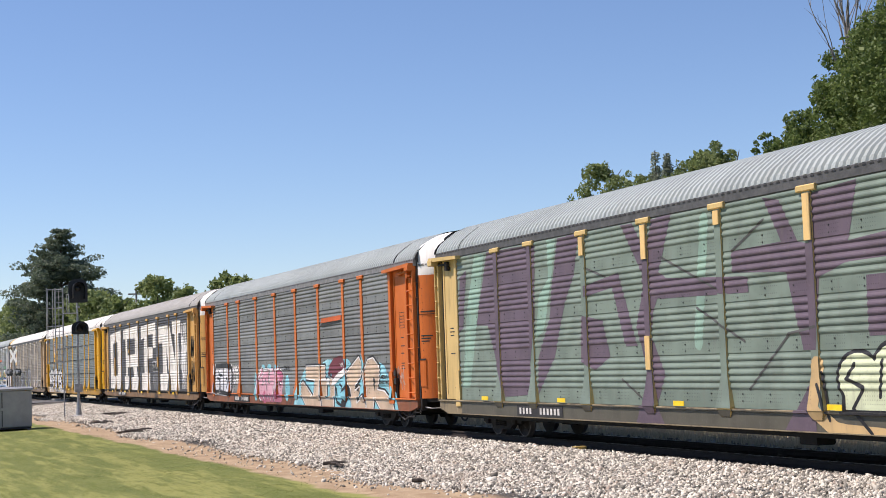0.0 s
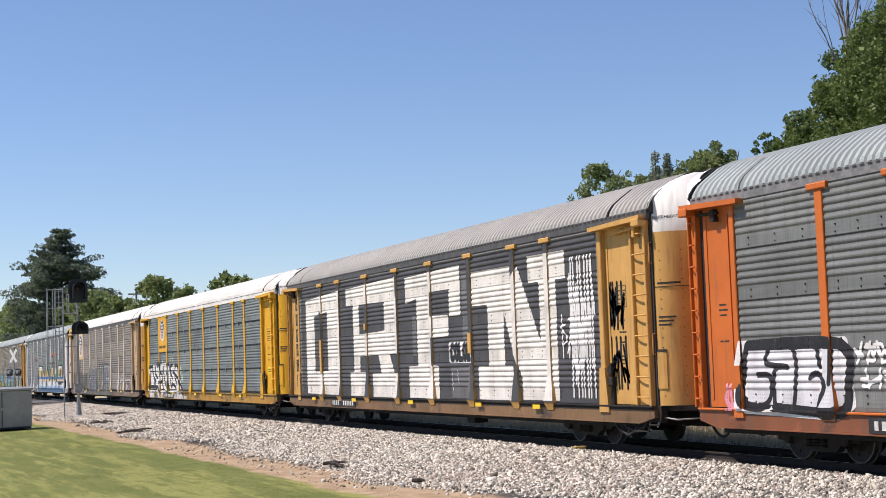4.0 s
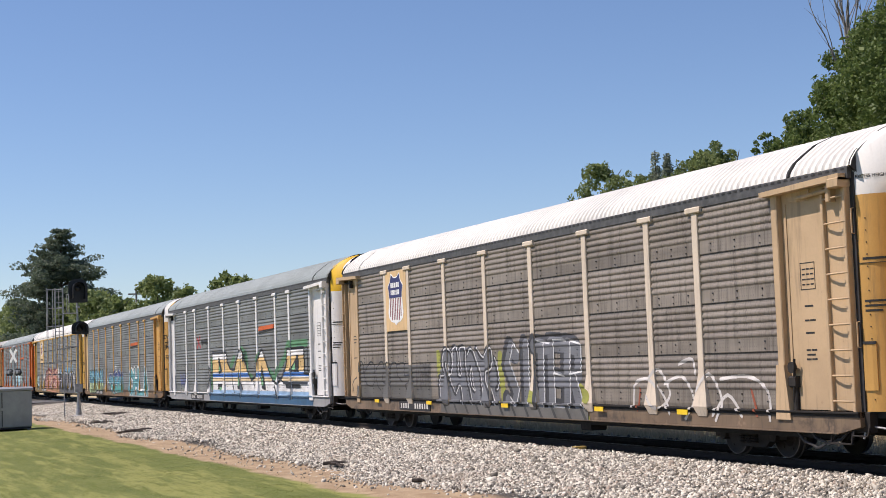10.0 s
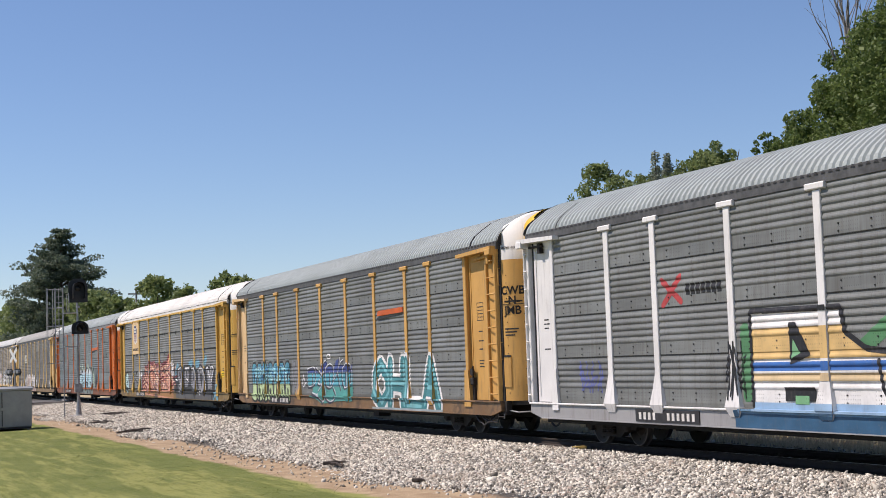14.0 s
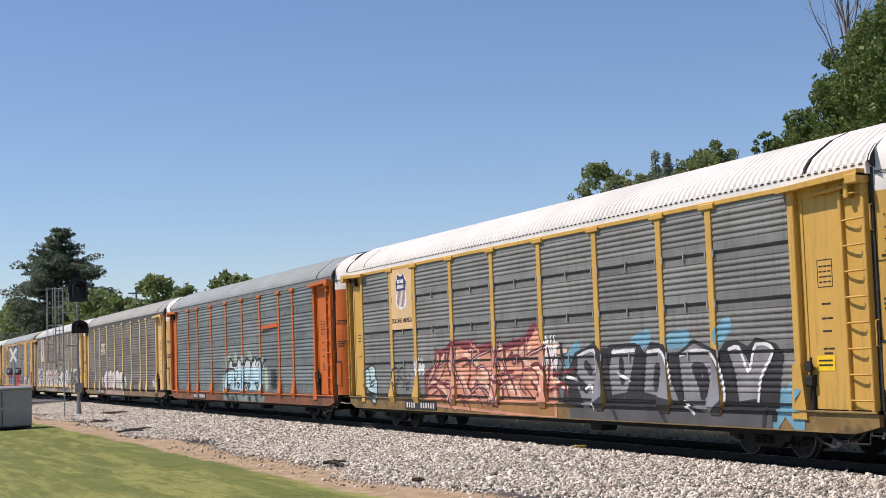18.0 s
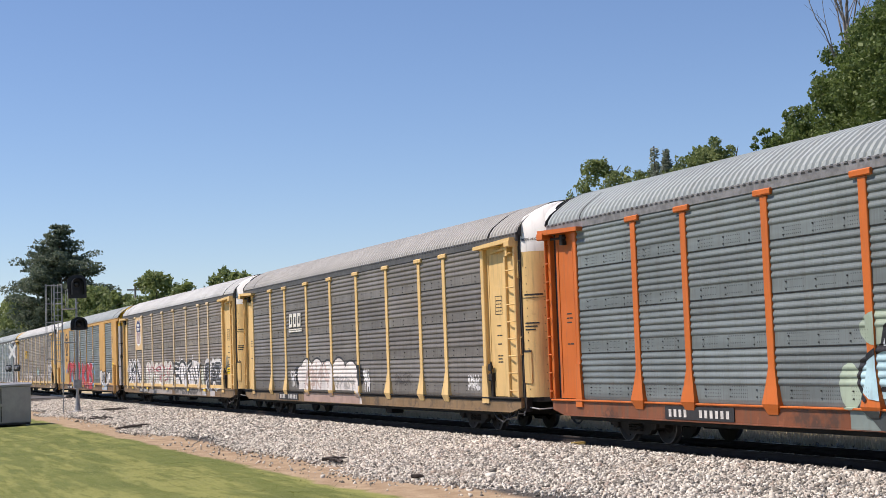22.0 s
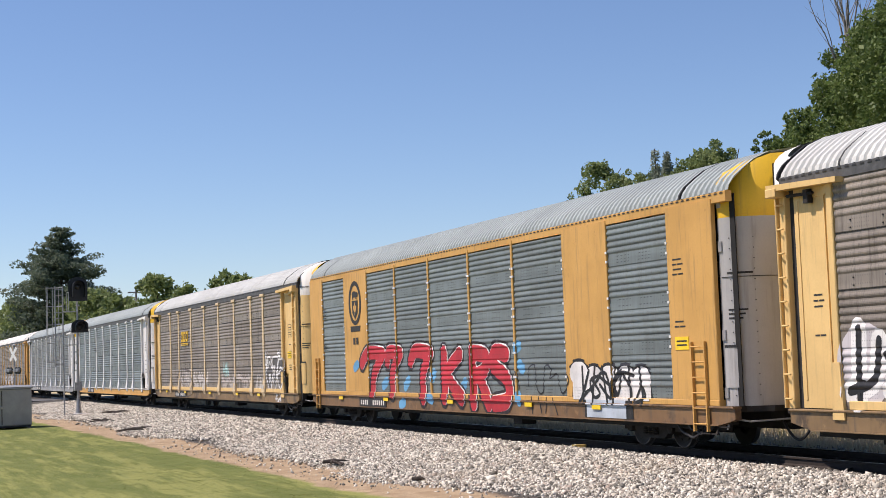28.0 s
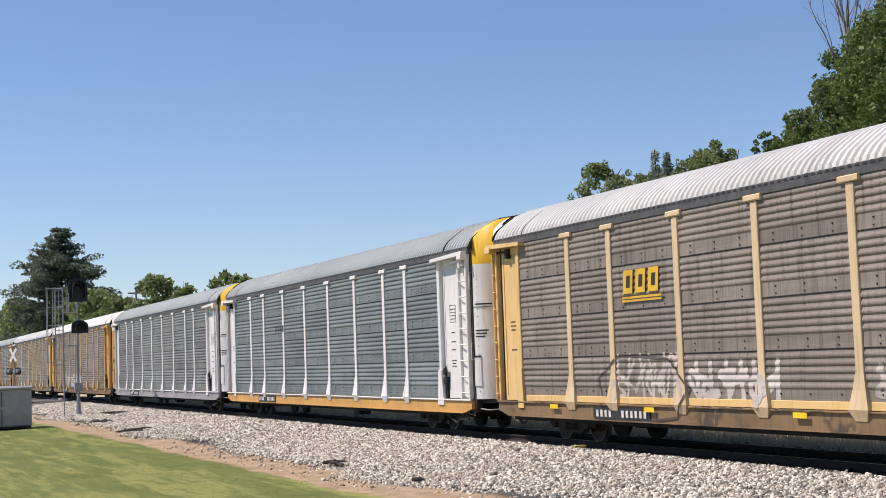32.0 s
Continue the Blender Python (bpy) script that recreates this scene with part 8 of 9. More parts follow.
# car 9: one pale blue throw-up
I_BODY = [[(-15.55, 1.31), (-15.46, 1.64), (-14.92, 1.91), (-14.84, 2.19), (-14.49, 2.37), (-14.17, 2.23), (-14.13, 2.09), (-13.39, 2.1), (-13.27, 2.31), (-13.01, 2.38), (-12.73, 2.25), (-12.69, 2.09), (-12.11, 2.08), (-11.95, 2.28), (-11.62, 2.34), (-11.22, 2.21), (-11.09, 2), (-10.82, 2.25), (-10.5, 2.31), (-10.61, 1.09), (-12.4, 1.02), (-15.22, 1.09)]]
I_LINES_A = [[(-15.34, 1.09), (-15.55, 1.31), (-15.46, 1.64), (-14.92, 1.91), (-13.83, 1.9), (-13.84, 1.58), (-13.95, 1.16)], [(-14.8, 1.97), (-14.8, 2.19), (-14.49, 2.36), (-14.2, 2.25), (-14.14, 2.07), (-13.34, 2.1)], [(-13.34, 1.58), (-13.34, 2.16), (-13.06, 2.38), (-12.75, 2.27), (-12.71, 1.83), (-12.78, 1.06)], [(-12.64, 2.09), (-12.11, 2.08), (-12.12, 1.47)], [(-12.11, 2.08), (-11.9, 2.28), (-11.62, 2.34), (-11.18, 2.18), (-11.11, 1.47)], [(-11.06, 2.01), (-10.82, 2.22), (-10.5, 2.29)], [(-14.28, 1.69), (-14.38, 1.1)], [(-13.81, 1.5), (-13.6, 1.5), (-13.9, 1.16)], [(-13.36, 1.34), (-13.01, 1.32), (-13.33, 1.11), (-13.36, 1.34)]]
I_LINES_B = [[(-12.22, 1.35), (-11.71, 1.35), (-11.91, 1.12), (-12.22, 1.35)], [(-11.41, 1.67), (-11.5, 1.08)], [(-12.53, 1.68), (-12.4, 1.02)], [(-14.98, 1.26), (-14.65, 1.23), (-14.88, 1.09)]]
I_LINES = I_LINES_A + I_LINES_B
I_FULL = I_LINES + moved(I_LINES[4:6] + I_LINES[8:11], 1.75)
I_SHAPE = I_BODY + [[(x + 1.2, z) for x, z in I_BODY[0][12:20]], rect(-11.5, 1.05, -9.35, 1.95), disc(-9.5, 1.6, 0.35, 0.4)]
graffiti(CARS[8], [([disc(-14.9, 2.25, 0.6, 0.3), disc(-13.6, 2.35, 0.3, 0.28), disc(-12.5, 2.2, 0.4, 0.3), disc(-11.3, 2.35, 0.4, 0.32), disc(-9.6, 2.1, 0.6, 0.35), disc(-8.8, 1.5, 0.3, 0.5), disc(-15.8, 1.3, 0.3, 0.4)], (0.34, 0.42, 0.32)), ([rect(-15.8, 0.5, -9.0, 0.92)], (0.20, 0.25, 0.23)),
                   (moved(I_SHAPE, -0.05, 0.09), BLK), (I_SHAPE, (0.42, 0.62, 0.67)), (I_SHAPE, (0.58, 0.63, 0.66), 1.95, 2.5), (strokes(curved(I_FULL), 0.085), BLK), ([[(-15.4, 0.9), (-14.9, 0.9), (-14.3, 0.5), (-14.9, 0.5)], [(-13.8, 0.92), (-13.5, 0.92), (-13.0, 0.5), (-13.4, 0.5)], [(-10.6, 0.92), (-10.2, 0.92), (-9.8, 0.5), (-10.2, 0.5)]], (0.05, 0.06, 0.06)),
                   (strokes(scrawl(-14.4, 0.55, -13.8, 0.85, 3, 83) + scrawl(-11.6, 0.55, -11.1, 0.85, 3, 84), 0.03), BLK), (strokes(scrawl(-8.0, 1.1, -7.3, 1.9, 4, 82), 0.05), BLK)], "pale blue rounded throw-up outlined in black")

# car 10: a washed-out white throw-up
JP = bubbles(-18.8, 1.0, -12.6, 2.08, 5, 91)
graffiti(CARS[9], [([[(x, z + 0.07) for x, z in p] for p in JP] + [disc(-19.3, 1.5, 0.5, 0.35), disc(-12.4, 1.5, 0.5, 0.35)], BLK), (JP + [disc(-19.0, 1.5, 0.35, 0.35), rect(-19.2, 1.0, -12.6, 1.6)], (0.68, 0.64, 0.60)), (strokes([[(-13.0, 1.5), (-12.5, 1.3), (-12.2, 0.6)]], 0.25), (0.66, 0.62, 0.58)),
                   (strokes(scrawl(-18.3, 1.05, -15.6, 1.95, 5, 92), 0.09), (0.52, 0.40, 0.35)), (strokes(scrawl(-15.0, 1.05, -12.9, 1.5, 4, 93), 0.06), (0.40, 0.38, 0.36)), ([rect(-18.5, 0.55, -12.3, 0.92)], (0.40, 0.28, 0.23)),
                   (strokes(scrawl(-20.2, 1.1, -19.5, 1.7, 3, 94), 0.06), WHT), (strokes(scrawl(-11.9, 1.0, -11.3, 1.7, 3, 95), 0.06), WHT)], "washed-out white throw-up with black shadow")
graffiti(CARS[9], [(strokes(scrawl(-3.4, 1.1, -2.6, 1.5, 5, 96), 0.05), WHT), (strokes(scrawl(-9.0, 1.2, -7.6, 1.6, 4, 97), 0.03), (0.08, 0.07, 0.06))], "small white scribble")

# car 11: a row of white tags
K1 = scrawl(-25.2, 1.1, -21.7, 2.3, 4, 108)
graffiti(CARS[10], [([disc(-24.8, 1.7, 0.7, 0.7), disc(-22.6, 1.8, 1.2, 0.65)], (0.50, 0.47, 0.48)), (strokes(curved(K1), 0.4), WHT), (strokes(curved(K1), 0.15), BLK)], "black letters edged in white")
graffiti(CARS[10], [(bubbles(-19.9, 1.2, -12.9, 2.35, 6, 101) + [rect(-19.9, 1.05, -13.0, 1.7)], (0.66, 0.64, 0.58)), (strokes(scrawl(-19.6, 1.2, -13.2, 2.2, 8, 102), 0.08), (0.33, 0.05, 0.07)), (strokes(scrawl(-19.6, 1.1, -13.2, 1.9, 7, 104), 0.12), (0.40, 0.38, 0.34)),
                   (strokes([[(-20.6 + k, 1.2), (-20.4 + k, 1.6)] for k in range(8)], 0.12), (0.60, 0.62, 0.50))], "white rounded letters with red edges")
K_BODY = [[(-12.62, 2.07), (-12.25, 2.17), (-11.38, 2.12), (-10.69, 2.31), (-9.89, 2.13), (-9.66, 2.03), (-8.63, 2.27), (-8.19, 2.19), (-7.61, 2.15), (-6.58, 2.07), (-6.79, 1.21), (-8.59, 1.07), (-12.17, 1.17)]]
K_LINES = [[(-12.63, 2), (-12.35, 2.13), (-11.39, 2.05), (-11.58, 1.85), (-12.37, 1.86), (-12.14, 1.51), (-11.44, 1.51), (-10.82, 0.85)], [(-11.39, 2.02), (-10.69, 2.24), (-9.89, 2.06), (-9.76, 1.77), (-10.14, 1.12)], [(-10.88, 1.98), (-11.1, 1.51), (-10.8, 1.11)], [(-10.39, 1.91), (-10.12, 1.38)], [(-9.66, 2.03), (-9.47, 1.51), (-9.2, 1.06)], [(-9.41, 2.09), (-8.63, 2.23), (-8.5, 2.07), (-9.28, 1.83), (-8.84, 1.64), (-8.74, 1.13)], [(-8.2, 2.13), (-8.24, 1.63), (-7.71, 1.14)], [(-7.93, 1.88), (-7.66, 1.63), (-7.56, 1.2)], [(-7.34, 2.06), (-7.1, 1.63), (-7.01, 1.08)], [(-6.58, 2.04), (-6.82, 1.63), (-7, 1.21)], [(-12.66, 1.65), (-12.35, 1.1)]]
K_END = [[(-5.78, 1.11), (-5.5, 1.91), (-4.83, 1.96), (-4.84, 1.6), (-5.4, 1.51), (-4.71, 1.09)], [(-4.39, 1.09), (-4.22, 1.92), (-3.92, 1.92), (-3.46, 1.1)], [(-4.21, 1.45), (-3.67, 1.45)], [(-3.54, 1.97), (-2.79, 1.96), (-3.49, 1.24), (-2.63, 1.25)]]
graffiti(CARS[10], [(K_BODY + strokes([K_BODY[0]], 0.12), (0.68, 0.66, 0.64)), (strokes(curved(K_LINES), 0.15), (0.03, 0.03, 0.032)), (strokes([[(-10.6, 2.3), (-10.6, 2.5)], [(-8.3, 2.3), (-8.2, 2.5)], [(-11.2, 2.3), (-11.1, 2.45)]], 0.07), WHT), (strokes(scrawl(-12.5, 0.6, -7.0, 0.95, 9, 105), 0.08), (0.12, 0.11, 0.10))], "white letters with black lines")
graffiti(CARS[10], [(strokes(curved(K_END), 0.62), (0.66, 0.65, 0.63)), (strokes(K_END, 0.36), (0.035, 0.035, 0.038)), (strokes(moved(K_END, 0.05, 0.03), 0.05), (0.35, 0.35, 0.35)), ([rect(-6.2, 0.6, -5.4, 0.85), rect(-4.6, 0.58, -3.7, 0.86)], (0.50, 0.48, 0.46)), (strokes(scrawl(-6.4, 0.95, -5.9, 1.9, 2, 107), 0.1), (0.52, 0.54, 0.42))], "black letters with white edges")
graffiti(CARS[10], [([rect(-12.3, 0.5, -6.4, 0.92), rect(-20.5, 0.5, -13.0, 0.8)], (0.34, 0.31, 0.28))], "grey overspray along the sill")

# car 12: big red letters, outline tag, white tag
L_LETTERS = [[(-21.38, 1.98), (-20.76, 2.3), (-19.48, 2.24)], [(-19.54, 2.22), (-20.33, 1.62), (-20.52, 0.96)], [(-19.1, 2.0), (-18.96, 2.29), (-17.96, 2.24)], [(-18.02, 2.21), (-18.65, 1.68), (-18.68, 1.06)], [(-17.1, 2.0), (-16.68, 2.29), (-15.5, 2.21)], [(-15.56, 2.19), (-16.12, 1.61), (-16.1, 0.92)], [(-14.49, 2.21), (-14.48, 0.95)], [(-13.36, 2.14), (-14.26, 1.6), (-13.25, 0.94)], [(-12.5, 2.17), (-12.42, 0.82)], [(-12.46, 2.17), (-11.62, 2.07), (-11.7, 1.7), (-12.31, 1.55)], [(-12.03, 1.5), (-11.43, 0.82)], [(-10.35, 2.1), (-11.0, 2.16), (-11.18, 1.84), (-10.33, 1.48), (-10.27, 0.95), (-11.08, 0.83)]]
L_DABS = [[(-22.13, 1.84), (-21.83, 1.95)], [(-19.56, 1.26), (-19.21, 1.41)], [(-17.63, 1.24), (-17.31, 1.45)], [(-15.71, 0.95), (-15.44, 0.89)], [(-13.63, 1.85), (-13.37, 2.04)], [(-13.21, 1.26), (-13.02, 1.39)], [(-9.7, 2.25), (-9.56, 2.3)], [(-9.55, 1.83), (-9.38, 1.72)], [(-9.67, 1.04), (-9.59, 0.93)], [(-15.39, 1.51), (-15.24, 1.64)], [(-11.13, 2.26), (-10.97, 2.28)], [(-17.99, 0.7), (-17.67, 0.78)]]
L_FAT = curved(L_LETTERS)
graffiti(CARS[11], [(strokes(L_DABS, 0.3), (0.12, 0.34, 0.56)), (strokes(L_FAT, 0.64), (0.02, 0.012, 0.014)), (strokes(moved(L_FAT, 0.03, 0.02), 0.46), WHT), (strokes(L_FAT, 0.43), REDP)], "large red letters edged in white and black", True)
L_TAG = [[(-9.07, 1.3), (-9.03, 1.72), (-8.68, 1.79), (-8.62, 1.24), (-8.29, 1.16), (-8.12, 1.77), (-7.8, 1.71), (-7.88, 1.48), (-7.5, 1.59), (-7.37, 1.25), (-7.22, 1.14), (-6.84, 1.42), (-6.98, 1.62)], [(-9.75, 1.66), (-9.61, 1.23)], [(-8.86, 1.06), (-8.84, 0.64)], [(-8.47, 1.07), (-8.34, 0.66)], [(-8.03, 1.04), (-8.12, 0.66)], [(-7.71, 1.02), (-7.48, 0.62)]]
graffiti(CARS[11], [(strokes(curved(L_TAG), 0.04), BLK)], "thin black outline tag", True)
LW = bubbles(-6.6, 1.0, -3.2, 1.82, 5, 112) + [disc(-6.3, 1.6, 0.45, 0.28), disc(-3.5, 1.45, 0.35, 0.25)]
graffiti(CARS[11], [([[(x + (0.06 if k % 2 else -0.06), z + 0.07) for k, (x, z) in enumerate(p)] for p in LW] + [rect(-6.1, 0.6, -3.9, 1.1)], BLK), (LW, (0.70, 0.68, 0.66)), ([rect(-6.0, 0.62, -4.2, 1.02)], (0.46, 0.52, 0.58)), (strokes(scrawl(-6.3, 0.9, -3.4, 1.75, 6, 113), 0.08), BLK)], "white rounded tag outlined in black", True)

# car 13: white figures and faded scribbles
M_EDGE = [[(-4.33, 2.31), (-4.05, 2.35), (-3.83, 2.23), (-3.88, 2.0), (-3.71, 1.93), (-3.56, 1.76), (-3.68, 1.53), (-4.08, 1.01), (-4.47, 1.42), (-4.6, 1.7), (-4.52, 1.91), (-4.27, 1.94), (-4.33, 2.31)], [(-3.26, 1.13), (-3.07, 1.69), (-2.92, 1.89), (-2.85, 2.31), (-3.65, 2.29), (-3.64, 1.97), (-3.3, 1.93), (-3.56, 1.32)], [(-2.83, 2.23), (-2.08, 2.24), (-2.06, 1.89), (-2.56, 1.91), (-2.59, 1.74), (-2.98, 1.74), (-2.83, 2.23)], [(-2.93, 1.69), (-2.91, 1.39), (-2.53, 1.04), (-2.2, 1.17), (-2.11, 1.39), (-1.99, 1.65), (-2.06, 1.86)]]
M_EYES = [[(-4.1, 2.18), (-4.01, 2.2), (-4.02, 2.06), (-4.08, 2.04)], [(-4.21, 1.65), (-4.05, 1.7), (-3.9, 1.63), (-3.95, 1.49), (-4.09, 1.17), (-4.16, 1.49)], [(-2.41, 1.67), (-2.31, 1.68), (-2.33, 1.56), (-2.38, 1.33), (-2.41, 1.49)]]
M_FILL = [[(-3.62, 2.27), (-2.88, 2.3), (-2.94, 1.89), (-3.32, 1.16), (-3.53, 1.36), (-3.33, 1.91), (-3.62, 1.97)], [(-2.81, 2.21), (-2.11, 2.23), (-2.03, 1.65), (-2.18, 1.17), (-2.53, 1.05), (-2.88, 1.39), (-2.96, 1.74)]]
graffiti(CARS[12], [([M_EDGE[0][:-1]] + M_FILL, (0.1, 0.092, 0.085)), (strokes(curved(M_EDGE), 0.085) + M_EYES, WHT), (strokes(scrawl(-4.7, 1.9, -4.2, 2.6, 2, 121) + scrawl(-2.9, 2.3, -2.5, 2.6, 2, 122) + scrawl(-3.2, 0.6, -2.4, 0.9, 3, 123), 0.05), WHT)], "black figures edged in white")
graffiti(CARS[12], [(strokes(scrawl(-20.8, 1.05, -18.0, 2.0, 6, 124), 0.09), (0.45, 0.40, 0.36)), (strokes(scrawl(-17.7, 1.0, -14.6, 1.8, 6, 125), 0.14), (0.50, 0.46, 0.42)), (strokes(scrawl(-12.0, 1.1, -7.0, 1.7, 9, 126), 0.11), (0.42, 0.37, 0.33)), (strokes(scrawl(-6.2, 1.0, -4.8, 1.6, 3, 127), 0.12), (0.45, 0.42, 0.38)),
                   (strokes(scrawl(-11.7, 1.6, -10.7, 2.2, 4, 128), 0.07), (0.36, 0.55, 0.52)), (strokes([[(-21.3, 0.9), (-21.5, 1.5), (-20.5, 2.0), (-18.5, 1.9), (-17.7, 1.3), (-18.2, 0.7), (-20.0, 0.55), (-21.3, 0.9)]], 0.05), (0.08, 0.06, 0.05))], "faded white scribbles along the bottom")
# the rear cars
graffiti(CARS[15], [(strokes(scrawl(-20, 1.0, -12, 1.9, 10, 131), 0.12), (0.55, 0.52, 0.5))], "white scribbles")
graffiti(CARS[13], [([rect(-19.2 + 0.35 * k, 3.3, -18.98 + 0.35 * k, 3.55) for k in range(4)], (0.07, 0.07, 0.075))], "faint dark bars")


def shield_plate(car, mat, slogan=True, size=1.0):
    """An emblem plate between two posts: blue-topped striped shield, plain bars for its words."""
    plate = part("emblem_plate", cached(("plate", mat.name), lambda: Build().box(-22.69, -20.91, -1.605, -1.5, 2.98, 4.80, 0.01).mesh("emblem_plate", mat)), car, "flat painted plate with a shield emblem")
    here = pose(-21.8, -1.604, 3.95 if size == 1.0 else 4.12) @ Matrix.Diagonal((size, 1, size, 1))

    def outline(k):
        half = ((0, 0.62), (0.16, 0.64), (0.34, 0.74), (0.44, 0.52), (0.62, 0.38), (0.55, 0.2), (0.53, 0.03), (0.57, -0.2), (0.61, -0.4), (0.54, -0.56), (0.38, -0.65), (0.12, -0.69), (0, -0.76))
        return [(x * k, z * k) for x, z in half] + [(-x * k, z * k) for x, z in half[-2:0:-1]]
    navy, red = spray_mat((0.03, 0.035, 0.13), 0.1), spray_mat((0.22, 0.05, 0.065), 0.1)
    part("shield", cached("shield", lambda: Build().prism(outline(1.06), -0.007, 0).mesh("shield", M_WHITE)), plate, "white-edged shield", here)
    part("shield_field", cached("sfield", lambda: Build().prism([p for p in outline(1.0) if p[1] > 0.02], -0.011, -0.006).mesh("shield_field", navy)), plate, "navy blue field", here)
    for k in range(7):
        x = -0.485 + k * 0.15
        low = -0.53 if k in (0, 6) else -0.645
        part("stripe", cached(("stripe", k), lambda: Build().box(x, x + 0.062, -0.011, -0.006, low, 0.02).mesh("stripe", red)), plate, at=here)
    for z, n in ((0.34, 5), (0.12, 7)):
        for k in range(n):
            w = 0.76 / n
            part("word_bar", cached(("wbar", z, k), lambda: Build().box(-0.38 + k * w, -0.38 + k * w + w * 0.7, -0.015, -0.010, z, z + 0.15).mesh("word_bar", M_WHITE)), plate, at=here)
    if slogan:
        part("lettering", text_mesh("BUILDING AMERICA", 0.185, M_INK), plate, "dark blue slogan lettering", pose(-21.8, -1.607, 3.24, 90))


shield_plate(CARS[3], YELLOW, True, 0.72)
shield_plate(CARS[4], PEACH, False)
shield_plate(CARS[7], PEACH, True, 0.72)
shield_plate(CARS[10], PEACH, False)


def wedge_emblem(car):
    """A slanted orange bar over a thin dark one."""
    part("emblem_bar", cached("wedge", lambda: Build().prism([(-9.25, 3.48), (-6.95, 3.52), (-6.95, 3.68), (-9.15, 3.64)], -1.598, -1.580).mesh("emblem_bar", spray_mat((0.55, 0.10, 0.015), 0.15))), car, "orange emblem bar")
    part("emblem_shadow", cached("wedge2", lambda: Build().prism([(-9.25, 3.36), (-7.2, 3.46), (-6.95, 3.50), (-9.25, 3.44)], -1.597, -1.580).mesh("emblem_shadow", M_INK)), car)


for k in (1, 5, 6, 8):
    wedge_emblem(CARS[k])


def block_emblem(car, colour):
    """Three slanted blocks over two lines."""
    m = spray_mat(colour, 0.15)
    for i in range(3):
        x = -20.2 + i * 0.53
        part("emblem_block", cached(("eblock", i, m.name), lambda: Build().prism([(x, 3.3), (x + 0.4, 3.3), (x + 0.46, 3.8), (x + 0.06, 3.8)], -1.602, -1.590).mesh("emblem_block", m)), car, "angular emblem block")
        part("emblem_cut", cached(("ecut", i), lambda: Build().prism([(x + 0.14, 3.42), (x + 0.3, 3.42), (x + 0.34, 3.68), (x + 0.18, 3.68)], -1.605, -1.601).mesh("emblem_cut", M_INK)), car)
    for z in (3.19, 3.12):
        part("emblem_line", cached(("eline", z, m.name), lambda: Build().box(-20.25, -18.6, -1.602, -1.590, z, z + 0.045).mesh("emblem_line", m)), car)


block_emblem(CARS[9], (0.72, 0.70, 0.62))
block_emblem(CARS[12], (0.66, 0.40, 0.03))


def oval_emblem(car):
    """A dark oval ring with an animal-and-shield badge inside, as plain shapes."""
    b = Build()
    n = 32
    o, i = disc(-21.95, 3.95, 0.62, 0.72, n), disc(-21.95, 3.95, 0.47, 0.58, n)
    for k in range(n):
        q = (k + 1) % n
        b.prism([o[k], o[q], i[q], i[k]], -1.616, -1.609)
    part("emblem_ring", b.mesh("emblem_ring", M_INK), car, "dark oval emblem ring")
    part("emblem_animal", Build().prism(disc(-21.98, 4.24, 0.25, 0.1, 14), -1.616, -1.609).prism(disc(-21.72, 4.22, 0.09, 0.08, 10), -1.6165, -1.6095).prism([(-22.2, 4.2), (-22.12, 4.2), (-22.1, 4.07), (-22.18, 4.07)], -1.617, -1.61)
         .prism([(-21.86, 4.2), (-21.78, 4.2), (-21.76, 4.07), (-21.84, 4.07)], -1.617, -1.61).mesh("emblem_animal", M_INK), car)
    part("emblem_badge", Build().prism([(-22.24, 4.03), (-21.66, 4.03), (-21.7, 3.62), (-21.95, 3.42), (-22.2, 3.62)], -1.616, -1.609).mesh("emblem_badge", M_INK), car)
    part("emblem_leaf", Build().prism([(-21.95, 3.98), (-21.88, 3.85), (-21.78, 3.88), (-21.82, 3.74), (-21.9, 3.66), (-21.94, 3.66), (-21.94, 3.55), (-21.96, 3.55), (-21.96, 3.66), (-22.0, 3.66), (-22.08, 3.74), (-22.12, 3.88), (-22.02, 3.85)], -1.620, -1.615).mesh("emblem_leaf", TAN), car)
    part("emblem_ribbon", Build().prism([(-22.45, 3.2), (-21.45, 3.2), (-21.5, 3.02), (-22.4, 3.02)], -1.616, -1.609).mesh("emblem_ribbon", M_INK), car)
    for x in (-22.2, -21.9):
        part("word_bar", Build().box(x, x + 0.2, -1.616, -1.609, 2.6, 2.82).mesh("word_bar", M_INK), car)


oval_emblem(CARS[11])

# yellow notice decals on the corner panels
for k, x, z in ((3, -1.62, 1.75), (7, -1.75, 1.62), (10, -1.75, 1.6), (12, -1.75, 2.25), (11, -2.05, 2.05)):
    part("notice_decal", Build().box(x, x + 0.5, (-1.616 if k == 11 else -1.498), -1.48, z, z + 0.26).mesh("notice_decal", M_YELLOW), CARS[k], "yellow rectangular notice decal")
    for dz in (0.08, 0.16):
        part("decal_line", Build().box(x + 0.06, x + 0.44, (-1.62 if k == 11 else -1.502), -1.48, z + dz, z + dz + 0.03).mesh("decal_line", M_INK), CARS[k])


def corner_tag(car, lines_, w, colour, label):
    """A tag on the flat panel at a car's corner."""
    b = Build()
    for p in strokes(lines_, w):
        b.prism(p, -1.495, -1.488)
    tagged(part("tag", b.mesh("tag", spray_mat(colour)), car, label), kind="stuff")


